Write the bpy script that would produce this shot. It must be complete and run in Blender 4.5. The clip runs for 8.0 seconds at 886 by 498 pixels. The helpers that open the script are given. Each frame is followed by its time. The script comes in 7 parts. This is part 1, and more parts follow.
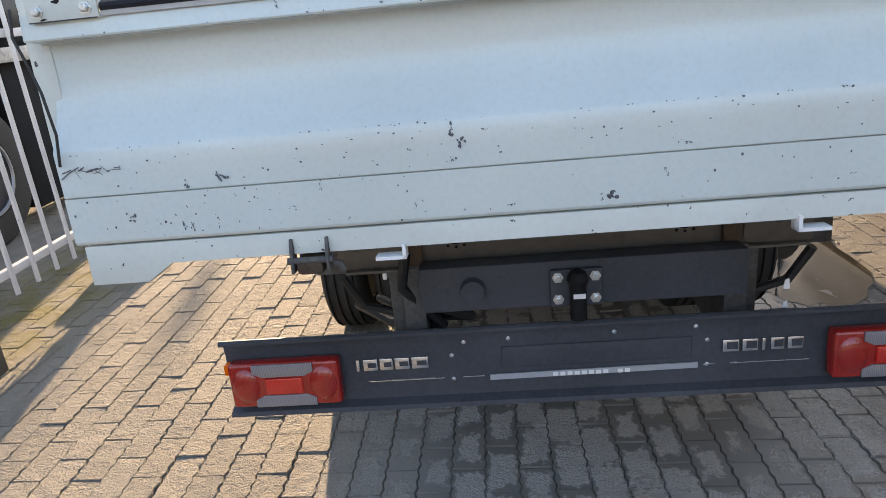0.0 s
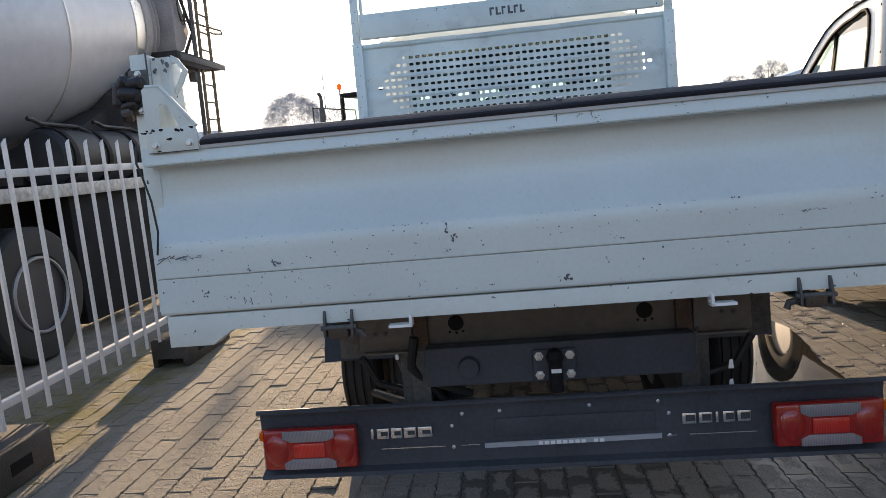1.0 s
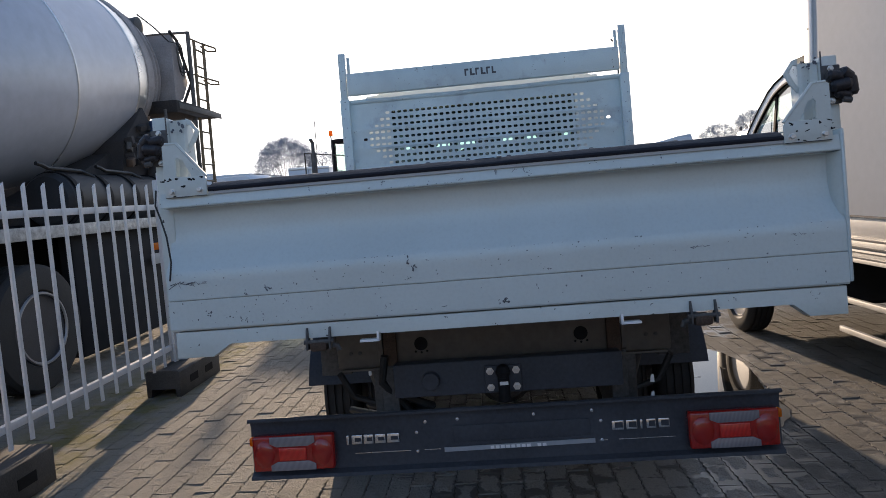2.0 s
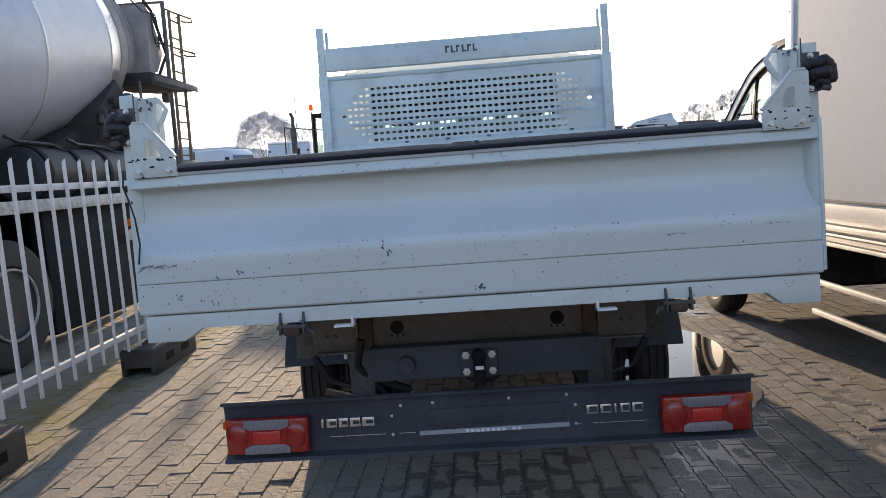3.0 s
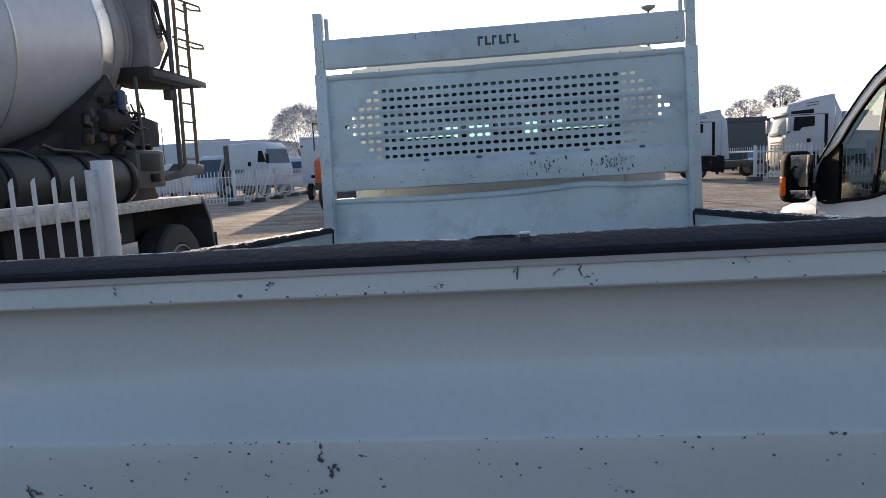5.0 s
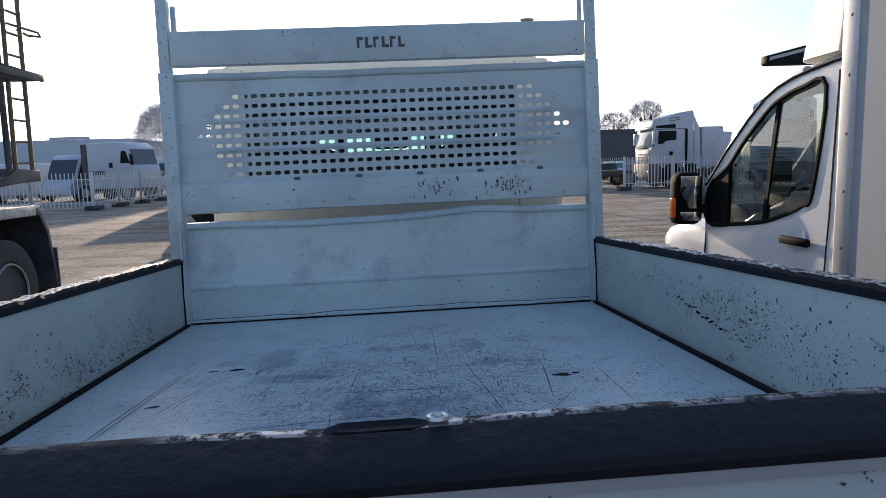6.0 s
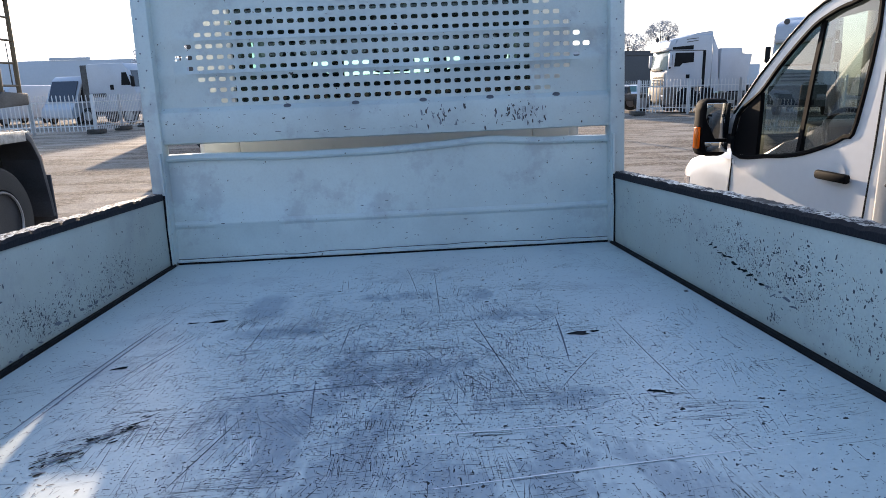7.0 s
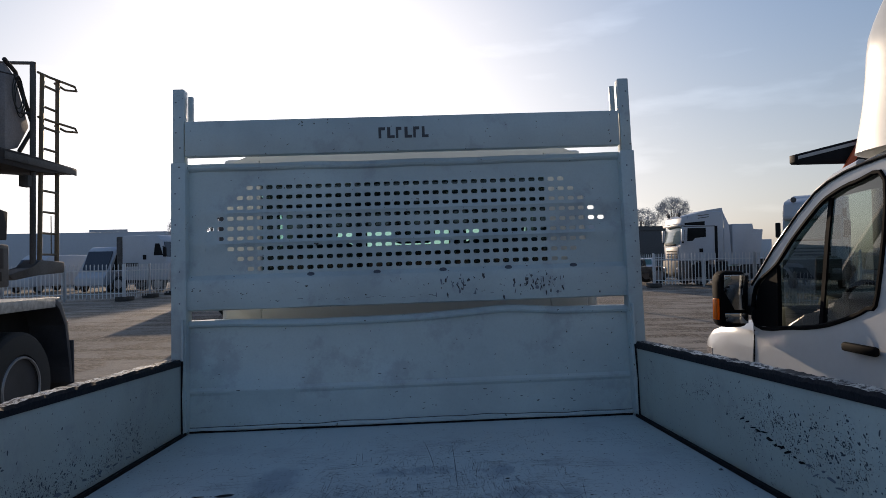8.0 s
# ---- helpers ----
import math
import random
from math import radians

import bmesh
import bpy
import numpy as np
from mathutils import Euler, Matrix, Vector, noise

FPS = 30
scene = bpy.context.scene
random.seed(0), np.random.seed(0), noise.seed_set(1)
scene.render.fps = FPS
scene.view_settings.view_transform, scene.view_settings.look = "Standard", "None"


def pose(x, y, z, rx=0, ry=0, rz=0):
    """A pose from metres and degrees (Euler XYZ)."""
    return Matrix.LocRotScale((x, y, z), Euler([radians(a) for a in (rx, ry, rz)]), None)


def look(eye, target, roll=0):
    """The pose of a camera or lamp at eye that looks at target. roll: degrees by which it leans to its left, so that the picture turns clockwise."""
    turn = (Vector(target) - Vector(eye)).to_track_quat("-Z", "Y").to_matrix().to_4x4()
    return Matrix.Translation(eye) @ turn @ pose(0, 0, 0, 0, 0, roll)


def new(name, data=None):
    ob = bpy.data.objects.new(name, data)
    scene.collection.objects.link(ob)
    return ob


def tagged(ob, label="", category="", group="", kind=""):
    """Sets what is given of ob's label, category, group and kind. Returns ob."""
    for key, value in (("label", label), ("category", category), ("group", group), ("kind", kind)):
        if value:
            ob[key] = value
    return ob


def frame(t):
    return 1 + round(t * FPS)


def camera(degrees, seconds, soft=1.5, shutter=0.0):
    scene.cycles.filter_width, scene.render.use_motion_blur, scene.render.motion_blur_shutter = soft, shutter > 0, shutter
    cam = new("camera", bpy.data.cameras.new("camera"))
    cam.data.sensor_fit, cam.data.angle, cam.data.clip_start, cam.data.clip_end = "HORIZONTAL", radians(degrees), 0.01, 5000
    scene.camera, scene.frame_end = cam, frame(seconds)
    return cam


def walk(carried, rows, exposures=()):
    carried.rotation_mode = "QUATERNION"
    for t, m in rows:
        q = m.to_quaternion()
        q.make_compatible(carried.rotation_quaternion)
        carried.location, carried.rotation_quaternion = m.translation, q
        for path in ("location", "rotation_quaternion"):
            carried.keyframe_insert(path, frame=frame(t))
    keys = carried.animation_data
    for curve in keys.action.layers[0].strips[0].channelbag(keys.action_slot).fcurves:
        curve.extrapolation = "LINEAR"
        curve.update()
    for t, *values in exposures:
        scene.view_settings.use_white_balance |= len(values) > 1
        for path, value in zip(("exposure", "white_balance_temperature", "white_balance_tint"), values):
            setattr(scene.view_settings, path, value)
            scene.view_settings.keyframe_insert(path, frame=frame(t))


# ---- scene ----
cam = camera(68.0, 8.0, soft=0.55)
# The tipper stands nose down and leans a little to its left; the path is written in its own axes.
TIP = pose(0, 0, 0.03, -4.0, -0.85, 0)
PATH = [
    (0, (-0.188, -1.223, 1.364), (-0.357, 0.687, 0.794), -5.4),
    (0.3, (-0.11, -1.304, 1.345), (-0.299, 0.615, 0.812), -5.1),
    (0.5, (-0.074, -1.365, 1.338), (-0.288, 0.583, 0.94), -4.9),
    (0.8, (-0.085, -1.516, 1.324), (-0.293, 0.463, 1.122), -4.9),
    (1, (-0.106, -1.638, 1.308), (-0.309, 0.345, 1.149), -5.0),
    (1.2, (-0.099, -1.735, 1.305), (-0.304, 0.254, 1.255), -4.8),
    (1.5, (-0.072, -1.845, 1.299), (-0.285, 0.144, 1.276), -4.7),
    (1.8, (-0.011, -1.96, 1.289), (-0.231, 0.028, 1.26), -4.7),
    (2, (0.015, -2.009, 1.282), (-0.148, -0.016, 1.254), -4.6),
    (2.2, (0.033, -2.043, 1.292), (-0.065, -0.046, 1.251), -4.4),
    (3.3, (0.029, -1.882, 1.323), (-0.093, 0.111, 1.199), -3.8),
    (3.5, (0.02, -1.772, 1.354), (-0.117, 0.219, 1.221), -3.8),
    (3.8, (-0.012, -1.597, 1.412), (-0.161, 0.392, 1.27), -3.6),
    (4, (-0.005, -1.489, 1.447), (-0.187, 0.498, 1.304), -3.6),
    (4.2, (0.017, -1.363, 1.48), (-0.19, 0.621, 1.331), -3.7),
    (5.3, (0.029, -0.746, 1.604), (-0.182, 1.24, 1.499), -3.0),
    (5.5, (0.017, -0.649, 1.634), (-0.063, 1.347, 1.528), -3.0),
    (5.7, (0.015, -0.54, 1.648), (0.085, 1.455, 1.536), -2.9),
    (6, (0.022, -0.412, 1.673), (0.161, 1.579, 1.551), -2.8),
    (6.3, (0.047, -0.293, 1.692), (0.18, 1.695, 1.524), -2.8),
    (6.5, (0.054, -0.23, 1.703), (0.181, 1.742, 1.397), -2.8),
    (6.8, (0.055, -0.172, 1.704), (0.168, 1.795, 1.359), -2.6),
    (7, (0.056, -0.156, 1.702), (0.159, 1.811, 1.356), -2.6),
    (7.3, (0.046, -0.147, 1.707), (0.139, 1.82, 1.357), -2.5),
    (7.5, (0.043, -0.143, 1.71), (0.132, 1.843, 1.49), -2.3),
    (7.8, (0.047, -0.148, 1.699), (0.127, 1.851, 1.71), -2.1),
    (8, (0.053, -0.151, 1.695), (0.123, 1.841, 1.863), -2.1),
]
EXPOSURES = [(0.0, 2.65, 7900), (0.5, 2.65, 7720), (1.0, 1.84, 7360), (1.5, 1.16, 6780), (2.0, 1.25, 6540), (3.5, 2.06, 7070), (4.0, 2.15, 7150), (5.5, 0.77, 6510), (6.0, 1.02, 6270), (6.3, 1.3, 6230), (6.5, 1.2, 6220), (7.0, 1.65, 6420), (7.3, 1.52, 6390), (7.5, 1.31, 6370), (7.8, 0.59, 6330), (8.0, 0.09, 6340)]
walk(cam, [(t, TIP @ look(eye, target, roll)) for t, eye, target, roll in PATH], [(t, stops, kelvin, 15) for t, stops, kelvin in EXPOSURES])

# ---- world, sun, exposure ----
SUN_EL, SUN_AZ = 11.3, 10.7          # degrees above the horizon, and to the left of +y
world = bpy.data.worlds.new("sky")
scene.world = world
world.use_nodes = True
wn, wl = world.node_tree.nodes, world.node_tree.links
wn.clear()
sky = wn.new("ShaderNodeTexSky")
sky.sky_type, sky.sun_disc = "NISHITA", False
sky.sun_elevation, sky.sun_rotation = radians(SUN_EL), radians(-SUN_AZ)
sky.air_density, sky.dust_density, sky.ozone_density = 1.0, 1.5, 3.0
bg = wn.new("ShaderNodeBackground")
bg.inputs["Strength"].default_value = 0.145
wout = wn.new("ShaderNodeOutputWorld")
# thin haze: it evens out the glow round the sun and greys the sky towards the horizon, with a few faint wisps
where, split = wn.new("ShaderNodeTexCoord"), wn.new("ShaderNodeSeparateXYZ")
wl.new(where.outputs["Generated"], split.inputs[0])
low = wn.new("ShaderNodeMapRange")
low.interpolation_type = "SMOOTHSTEP"
low.inputs[1].default_value, low.inputs[2].default_value, low.inputs[3].default_value, low.inputs[4].default_value = 0.0, 0.42, 0.62, 0.12
wl.new(split.outputs[2], low.inputs[0])
grey, hazy = wn.new("ShaderNodeRGBToBW"), wn.new("ShaderNodeMix")
hazy.data_type = "RGBA"
wl.new(sky.outputs[0], grey.inputs[0])
tinted = wn.new("ShaderNodeVectorMath")
tinted.operation = "MULTIPLY"
tinted.inputs[1].default_value = (0.83, 0.80, 0.77)
wl.new(grey.outputs[0], tinted.inputs[0])
wl.new(low.outputs[0], hazy.inputs[0])
wl.new(sky.outputs[0], hazy.inputs[6])
wl.new(tinted.outputs[0], hazy.inputs[7])
stretch = wn.new("ShaderNodeMapping")
stretch.inputs["Scale"].default_value = (2.0, 2.0, 9.0)
wl.new(where.outputs["Generated"], stretch.inputs[0])
wisp = wn.new("ShaderNodeTexNoise")
wisp.inputs["Scale"].default_value, wisp.inputs["Detail"].default_value = 2.2, 6
wl.new(stretch.outputs[0], wisp.inputs[0])
cirrus = wn.new("ShaderNodeMapRange")
cirrus.inputs[1].default_value, cirrus.inputs[2].default_value, cirrus.inputs[3].default_value, cirrus.inputs[4].default_value = 0.52, 0.80, 1.0, 1.4
wl.new(wisp.outputs[0], cirrus.inputs[0])
parts, whole = wn.new("ShaderNodeSeparateColor"), wn.new("ShaderNodeCombineColor")
wl.new(hazy.outputs[2], parts.inputs[0])
HAZE = 9.5                            # brightness towards which the glow levels off
for i in range(3):
    lit, square, part_of, one_up, root, level = (wn.new("ShaderNodeMath") for _ in range(6))
    lit.operation, square.operation, part_of.operation, one_up.operation, root.operation, level.operation = "MULTIPLY", "POWER", "DIVIDE", "ADD", "SQRT", "DIVIDE"
    wl.new(parts.outputs[i], lit.inputs[0])
    wl.new(cirrus.outputs[0], lit.inputs[1])
    wl.new(lit.outputs[0], part_of.inputs[0])
    part_of.inputs[1].default_value = HAZE
    wl.new(part_of.outputs[0], square.inputs[0])
    square.inputs[1].default_value = 2.0
    wl.new(square.outputs[0], one_up.inputs[0])
    one_up.inputs[1].default_value = 1.0
    wl.new(one_up.outputs[0], root.inputs[0])
    wl.new(lit.outputs[0], level.inputs[0])
    wl.new(root.outputs[0], level.inputs[1])
    wl.new(level.outputs[0], whole.inputs[i])
wl.new(whole.outputs[0], bg.inputs[0])
wl.new(bg.outputs[0], wout.inputs[0])
sun_data = bpy.data.lights.new("sun", "SUN")
sun_data.energy, sun_data.angle, sun_data.color = 3.0, radians(0.6), (1.0, 0.79, 0.55)
sun = new("sun", sun_data)
to_sun = Vector((-math.sin(radians(SUN_AZ)) * math.cos(radians(SUN_EL)), math.cos(radians(SUN_AZ)) * math.cos(radians(SUN_EL)), math.sin(radians(SUN_EL))))
sun.matrix_world = look(to_sun * 60, (0, 0, 0))

# ---- materials ----


def material(name, base=(0.5, 0.5, 0.5), rough=0.5, metal=0.0):
    m = bpy.data.materials.new(name)
    m.use_nodes = True
    b = m.node_tree.nodes["Principled BSDF"]
    b.inputs["Base Color"].default_value = (*base, 1)
    b.inputs["Roughness"].default_value = rough
    b.inputs["Metallic"].default_value = metal
    return m, m.node_tree.nodes, m.node_tree.links, b


def coords(n, l, scale=(1, 1, 1), rot=(0, 0, 0)):
    c = n.new("ShaderNodeTexCoord")
    mp = n.new("ShaderNodeMapping")
    mp.inputs["Scale"].default_value = scale
    mp.inputs["Rotation"].default_value = [radians(a) for a in rot]
    l.new(c.outputs["Object"], mp.inputs[0])
    return mp.outputs[0]


def noise_tex(n, l, co, scale, detail=4, rough=0.55):
    t = n.new("ShaderNodeTexNoise")
    t.inputs["Scale"].default_value, t.inputs["Detail"].default_value, t.inputs["Roughness"].default_value = scale, detail, rough
    if co is not None:
        l.new(co, t.inputs["Vector"])
    return t.outputs[0]


def ramp(n, l, src, lo, hi, a=0.0, b=1.0):
    r = n.new("ShaderNodeMapRange")
    for k, v in zip(("From Min", "From Max", "To Min", "To Max"), (lo, hi, a, b)):
        r.inputs[k].default_value = v
    l.new(src, r.inputs["Value"])
    return r.outputs[0]


def maths(n, l, op, a, b):
    m = n.new("ShaderNodeMath")
    m.operation, m.use_clamp = op, True
    for i, v in enumerate((a, b)):
        if isinstance(v, (int, float)):
            m.inputs[i].default_value = v
        else:
            l.new(v, m.inputs[i])
    return m.outputs[0]


def mixed(n, l, fac, a, b):
    m = n.new("ShaderNodeMix")
    m.data_type = "RGBA"
    for key, v in ((0, fac), (6, a), (7, b)):
        if isinstance(v, tuple):
            m.inputs[key].default_value = (*v, 1)
        elif isinstance(v, (int, float)):
            m.inputs[key].default_value = v
        else:
            l.new(v, m.inputs[key])
    return m.outputs[2]


def bump(n, l, b, height, strength=0.3, dist=0.01):
    k = n.new("ShaderNodeBump")
    k.inputs["Strength"].default_value, k.inputs["Distance"].default_value = strength, dist
    l.new(height, k.inputs["Height"])
    l.new(k.outputs[0], b.inputs["Normal"])


def plain(name, base, rough=0.5, metal=0.0, spread=0.12, scale=18.0, grain=0.1, spec=0.5):
    """A surface with a soft mottling and a fine grain."""
    m, n, l, b = material(name, base, rough, metal)
    b.inputs["Specular IOR Level"].default_value = spec
    co = coords(n, l)
    big = noise_tex(n, l, co, scale * 0.25, 5)
    fine = noise_tex(n, l, co, scale * 6, 3)
    f = ramp(n, l, maths(n, l, "ADD", maths(n, l, "MULTIPLY", big, 0.65), maths(n, l, "MULTIPLY", fine, 0.35)), 0.35, 0.65)
    dark = tuple(c * (1 - spread) for c in base)
    light = tuple(min(1.0, c * (1 + spread)) for c in base)
    l.new(mixed(n, l, f, dark, light), b.inputs["Base Color"])
    l.new(ramp(n, l, big, 0.3, 0.7, max(0.02, rough - 0.08), min(1.0, rough + 0.08)), b.inputs["Roughness"])
    if grain:
        bump(n, l, b, fine, grain, 0.004)
    return m


def worn_paint(name, base, rough, chips=0.5, scratch=0.0, under=(0.07, 0.065, 0.06), grime=(0.33, 0.31, 0.26), grime_amount=0.3, patches=0.0, bumpy=0.15, spots=()):
    """Old paint: chips down to dark primer, scratch lines, grime and worn grey patches."""
    m, n, l, b = material(name, base, rough)
    co = coords(n, l)
    region = ramp(n, l, noise_tex(n, l, co, 2.6, 3), 0.45, 0.68)
    specks = noise_tex(n, l, co, 42, 3, 0.6)
    lim = ramp(n, l, region, 0, 1, 0.70 - 0.02 * chips, 0.70 - 0.105 * chips)
    gap = n.new("ShaderNodeMath")
    gap.operation = "SUBTRACT"
    l.new(specks, gap.inputs[0])
    l.new(lim, gap.inputs[1])
    mask = ramp(n, l, gap.outputs[0], 0.0 if chips else 9.0, 0.02 if chips else 9.1)
    col = mixed(n, l, ramp(n, l, noise_tex(n, l, co, 1.7, 5), 0.4, 0.75, 0, grime_amount), base, grime)
    col = mixed(n, l, ramp(n, l, noise_tex(n, l, co, 95, 2), 0.45, 0.8, 0, 0.16), col, tuple(c * 0.6 for c in base))
    if patches:
        blot = ramp(n, l, noise_tex(n, l, co, 3.6, 9, 0.72), 0.55, 0.63, 0, patches)
        col = mixed(n, l, blot, col, (0.30, 0.31, 0.36))
    for k, (cx, cy, cz, rad) in enumerate(spots):
        wide = (0.62, 1.5, 0.8, 1.25)[k % 4]
        far = n.new("ShaderNodeVectorMath")
        far.operation = "DISTANCE"
        l.new(coords(n, l, (wide, 1.0 / wide, 1)), far.inputs[0])
        far.inputs[1].default_value = (cx * wide, cy / wide, cz)
        near = ramp(n, l, far.outputs["Value"], 0.0, rad * 1.25, 1.0, 0.0)
        cloud = noise_tex(n, l, coords(n, l, (1.7, 0.9, 1)), 5 + 3 * cx, 3, 0.6)
        rag = maths(n, l, "MULTIPLY", maths(n, l, "MULTIPLY", near, ramp(n, l, cloud, 0.38, 0.58)), noise_tex(n, l, coords(n, l, (3.2, 0.8, 1)), 16 + 9 * cx, 9, 0.75))
        col = mixed(n, l, ramp(n, l, rag, 0.10, 0.30, 0, 0.62), col, (0.25, 0.315, 0.385))
    l.new(mixed(n, l, mask, col, under), b.inputs["Base Color"])
    l.new(ramp(n, l, mask, 0, 1, rough, 0.75), b.inputs["Roughness"])
    wave = noise_tex(n, l, co, 5, 2)
    bump(n, l, b, maths(n, l, "SUBTRACT", wave, maths(n, l, "MULTIPLY", mask, 0.08)), bumpy, 0.02)
    return m


M_TIPPER = worn_paint("worn_white_paint", (0.66, 0.70, 0.66), 0.38, chips=0.35, grime_amount=0.35)
M_TAIL = worn_paint("tailgate_paint", (0.61, 0.675, 0.66), 0.25, chips=0.0, grime_amount=0.3, grime=(0.44, 0.46, 0.42), bumpy=0.16)
M_TAIL.node_tree.nodes["Principled BSDF"].inputs["Coat Weight"].default_value = 0.6
M_TAIL.node_tree.nodes["Principled BSDF"].inputs["Coat Roughness"].default_value = 0.16
M_SIDE = worn_paint("sideboard_paint", (0.58, 0.65, 0.61), 0.5, chips=0.35, grime_amount=0.4, patches=0.25)
M_BED = worn_paint("bed_paint", (0.62, 0.70, 0.70), 0.42, chips=0.3, patches=0.22, grime_amount=0.25, grime=(0.40, 0.43, 0.45), spots=(
    (-0.33, 1.72, 1.15, 0.12), (-0.43, 2.0, 1.15, 0.14), (0.37, 1.76, 1.15, 0.12), (0.31, 2.02, 1.15, 0.14), (0.03, 2.06, 1.15, 0.12), (-0.10, 1.30, 1.14, 0.26), (0.10, 1.32, 1.14, 0.20), (-0.28, 1.08, 1.14, 0.22), (0.33, 1.15, 1.14, 0.13), (-0.12, 0.86, 1.13, 0.36), (0.25, 0.80, 1.13, 0.34)))
M_HEAD = worn_paint("headboard_paint", (0.62, 0.71, 0.70), 0.36, chips=0.2, grime_amount=0.75, grime=(0.40, 0.46, 0.47), bumpy=0.5, patches=0.32)
M_BLACK = plain("black_plastic", (0.060, 0.065, 0.077), 0.5, spread=0.25, scale=12, grain=0.06, spec=0.18)
M_STEEL_D = plain("dirty_chassis_steel", (0.095, 0.09, 0.086), 0.7, 0.2, 0.5, 14, 0.25)
M_STEEL_B = plain("brown_subframe_steel", (0.135, 0.118, 0.10), 0.6, 0.15, 0.25, 5, 0.15)
M_RUST = plain("rusty_steel", (0.09, 0.058, 0.040), 0.8, 0.2, 0.5, 30, 0.4)
M_GREASE = plain("greasy_black_steel", (0.03, 0.027, 0.03), 0.38, 0.4, 0.5, 30, 0.4)
M_ZINC = plain("zinc_steel", (0.62, 0.62, 0.60), 0.32, 0.9, 0.15, 30, 0.1)
M_CHROME = plain("satin_chrome", (0.62, 0.63, 0.64), 0.25, 0.9, 0.08, 20, 0.02)
M_MIRROR = plain("mirror_glass", (0.45, 0.47, 0.48), 0.02, 1.0, 0.01, 5, 0.0)
M_TYRE = plain("tyre_rubber", (0.028, 0.027, 0.026), 0.75, 0, 0.4, 20, 0.3)
M_RIM = plain("rim_steel", (0.35, 0.35, 0.36), 0.45, 0.6, 0.2, 20, 0.1)


def worn_glint_rubber():
    """Black edge rubber, its flat top scuffed; the silvery grit also paints sun glints."""
    m, n, l, b = material("scuffed_glint_rubber", (0.014, 0.014, 0.018), 0.6)
    b.inputs["Specular IOR Level"].default_value = 0.2
    co = coords(n, l)
    geo = n.new("ShaderNodeNewGeometry")
    up = n.new("ShaderNodeSeparateXYZ")
    l.new(geo.outputs["True Normal"], up.inputs[0])
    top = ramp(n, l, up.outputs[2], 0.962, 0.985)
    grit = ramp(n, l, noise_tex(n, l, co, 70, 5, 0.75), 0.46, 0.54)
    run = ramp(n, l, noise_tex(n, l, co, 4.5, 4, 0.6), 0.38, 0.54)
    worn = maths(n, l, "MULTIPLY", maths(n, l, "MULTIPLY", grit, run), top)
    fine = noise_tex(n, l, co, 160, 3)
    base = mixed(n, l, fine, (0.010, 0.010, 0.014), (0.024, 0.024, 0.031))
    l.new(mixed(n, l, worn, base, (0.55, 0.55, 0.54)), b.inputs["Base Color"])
    l.new(ramp(n, l, worn, 0, 1, 0.62, 0.34), b.inputs["Roughness"])
    l.new(ramp(n, l, worn, 0, 1, 0.0, 0.5), b.inputs["Metallic"])
    bump(n, l, b, noise_tex(n, l, co, 70, 4), 0.5, 0.004)
    return m


M_STRIP_WORN_GLINT = worn_glint_rubber()
M_MIXRIM = plain("grey_wheel_steel", (0.06, 0.06, 0.066), 0.5, 0.3, 0.3, 14, 0.1)
M_FENCE = plain("white_fence_paint", (0.64, 0.64, 0.64), 0.45, 0, 0.12, 10, 0.08)
M_BLOCK = plain("recycled_plastic_block", (0.06, 0.055, 0.05), 0.8, 0, 0.5, 20, 0.5)
M_DRUM = plain("drum_paint", (0.43, 0.445, 0.49), 0.36, 0.15, 0.14, 1.3, 0.015)
M_DRUM_END = plain("drum_brushed_band", (0.55, 0.55, 0.55), 0.28, 0.7, 0.12, 6, 0.05)
M_CAKED = plain("cement_caked_drum_end", (0.30, 0.275, 0.27), 0.75, 0, 0.3, 10, 0.4)
M_CONC = plain("cement_caked_steel", (0.040, 0.034, 0.032), 0.85, 0, 0.45, 14, 0.5)
M_TANK = plain("dark_tank_paint", (0.022, 0.023, 0.025), 0.5, 0, 0.3, 8, 0.05, spec=0.3)
M_ALU = plain("aluminium", (0.66, 0.67, 0.68), 0.38, 0.85, 0.1, 20, 0.06)
M_CHEQ = plain("chequer_plate", (0.40, 0.40, 0.39), 0.5, 0.4, 0.45, 80, 0.9)
M_VAN = plain("white_van_paint", (0.72, 0.73, 0.74), 0.16, 0, 0.03, 4, 0.0)
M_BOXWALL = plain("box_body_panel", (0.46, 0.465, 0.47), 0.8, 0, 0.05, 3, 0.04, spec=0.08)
M_PROFILE = plain("bright_corner_profile", (0.62, 0.62, 0.61), 0.38, 0.25, 0.10, 12, 0.04)
M_RAIL = plain("dull_aluminium_rail", (0.36, 0.36, 0.36), 0.55, 0.5, 0.15, 20, 0.06)
M_GREYFILM = plain("grey_panel", (0.42, 0.41, 0.40), 0.4, 0, 0.08, 6, 0.05)
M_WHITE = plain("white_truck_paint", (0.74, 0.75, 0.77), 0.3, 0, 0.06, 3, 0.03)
# white truck paint darkened and blued: the far sides' shade is in the colour
M_FARWHITE = plain("shaded_white_paint", (0.50, 0.53, 0.58), 0.35, 0, 0.08, 3, 0.03)
M_CREAM = plain("cab_paint", (0.76, 0.76, 0.72), 0.3, 0, 0.06, 3, 0.03)
M_DARK = plain("dark_trim", (0.016, 0.016, 0.017), 0.65, 0, 0.3, 10, 0.1, spec=0.09)
M_TRIM = plain("black_van_trim", (0.006, 0.006, 0.007), 0.7, 0, 0.2, 20, 0.05, spec=0.06)
M_SEAT = plain("dark_seat_cloth", (0.03, 0.031, 0.034), 0.9, 0, 0.3, 40, 0.2)
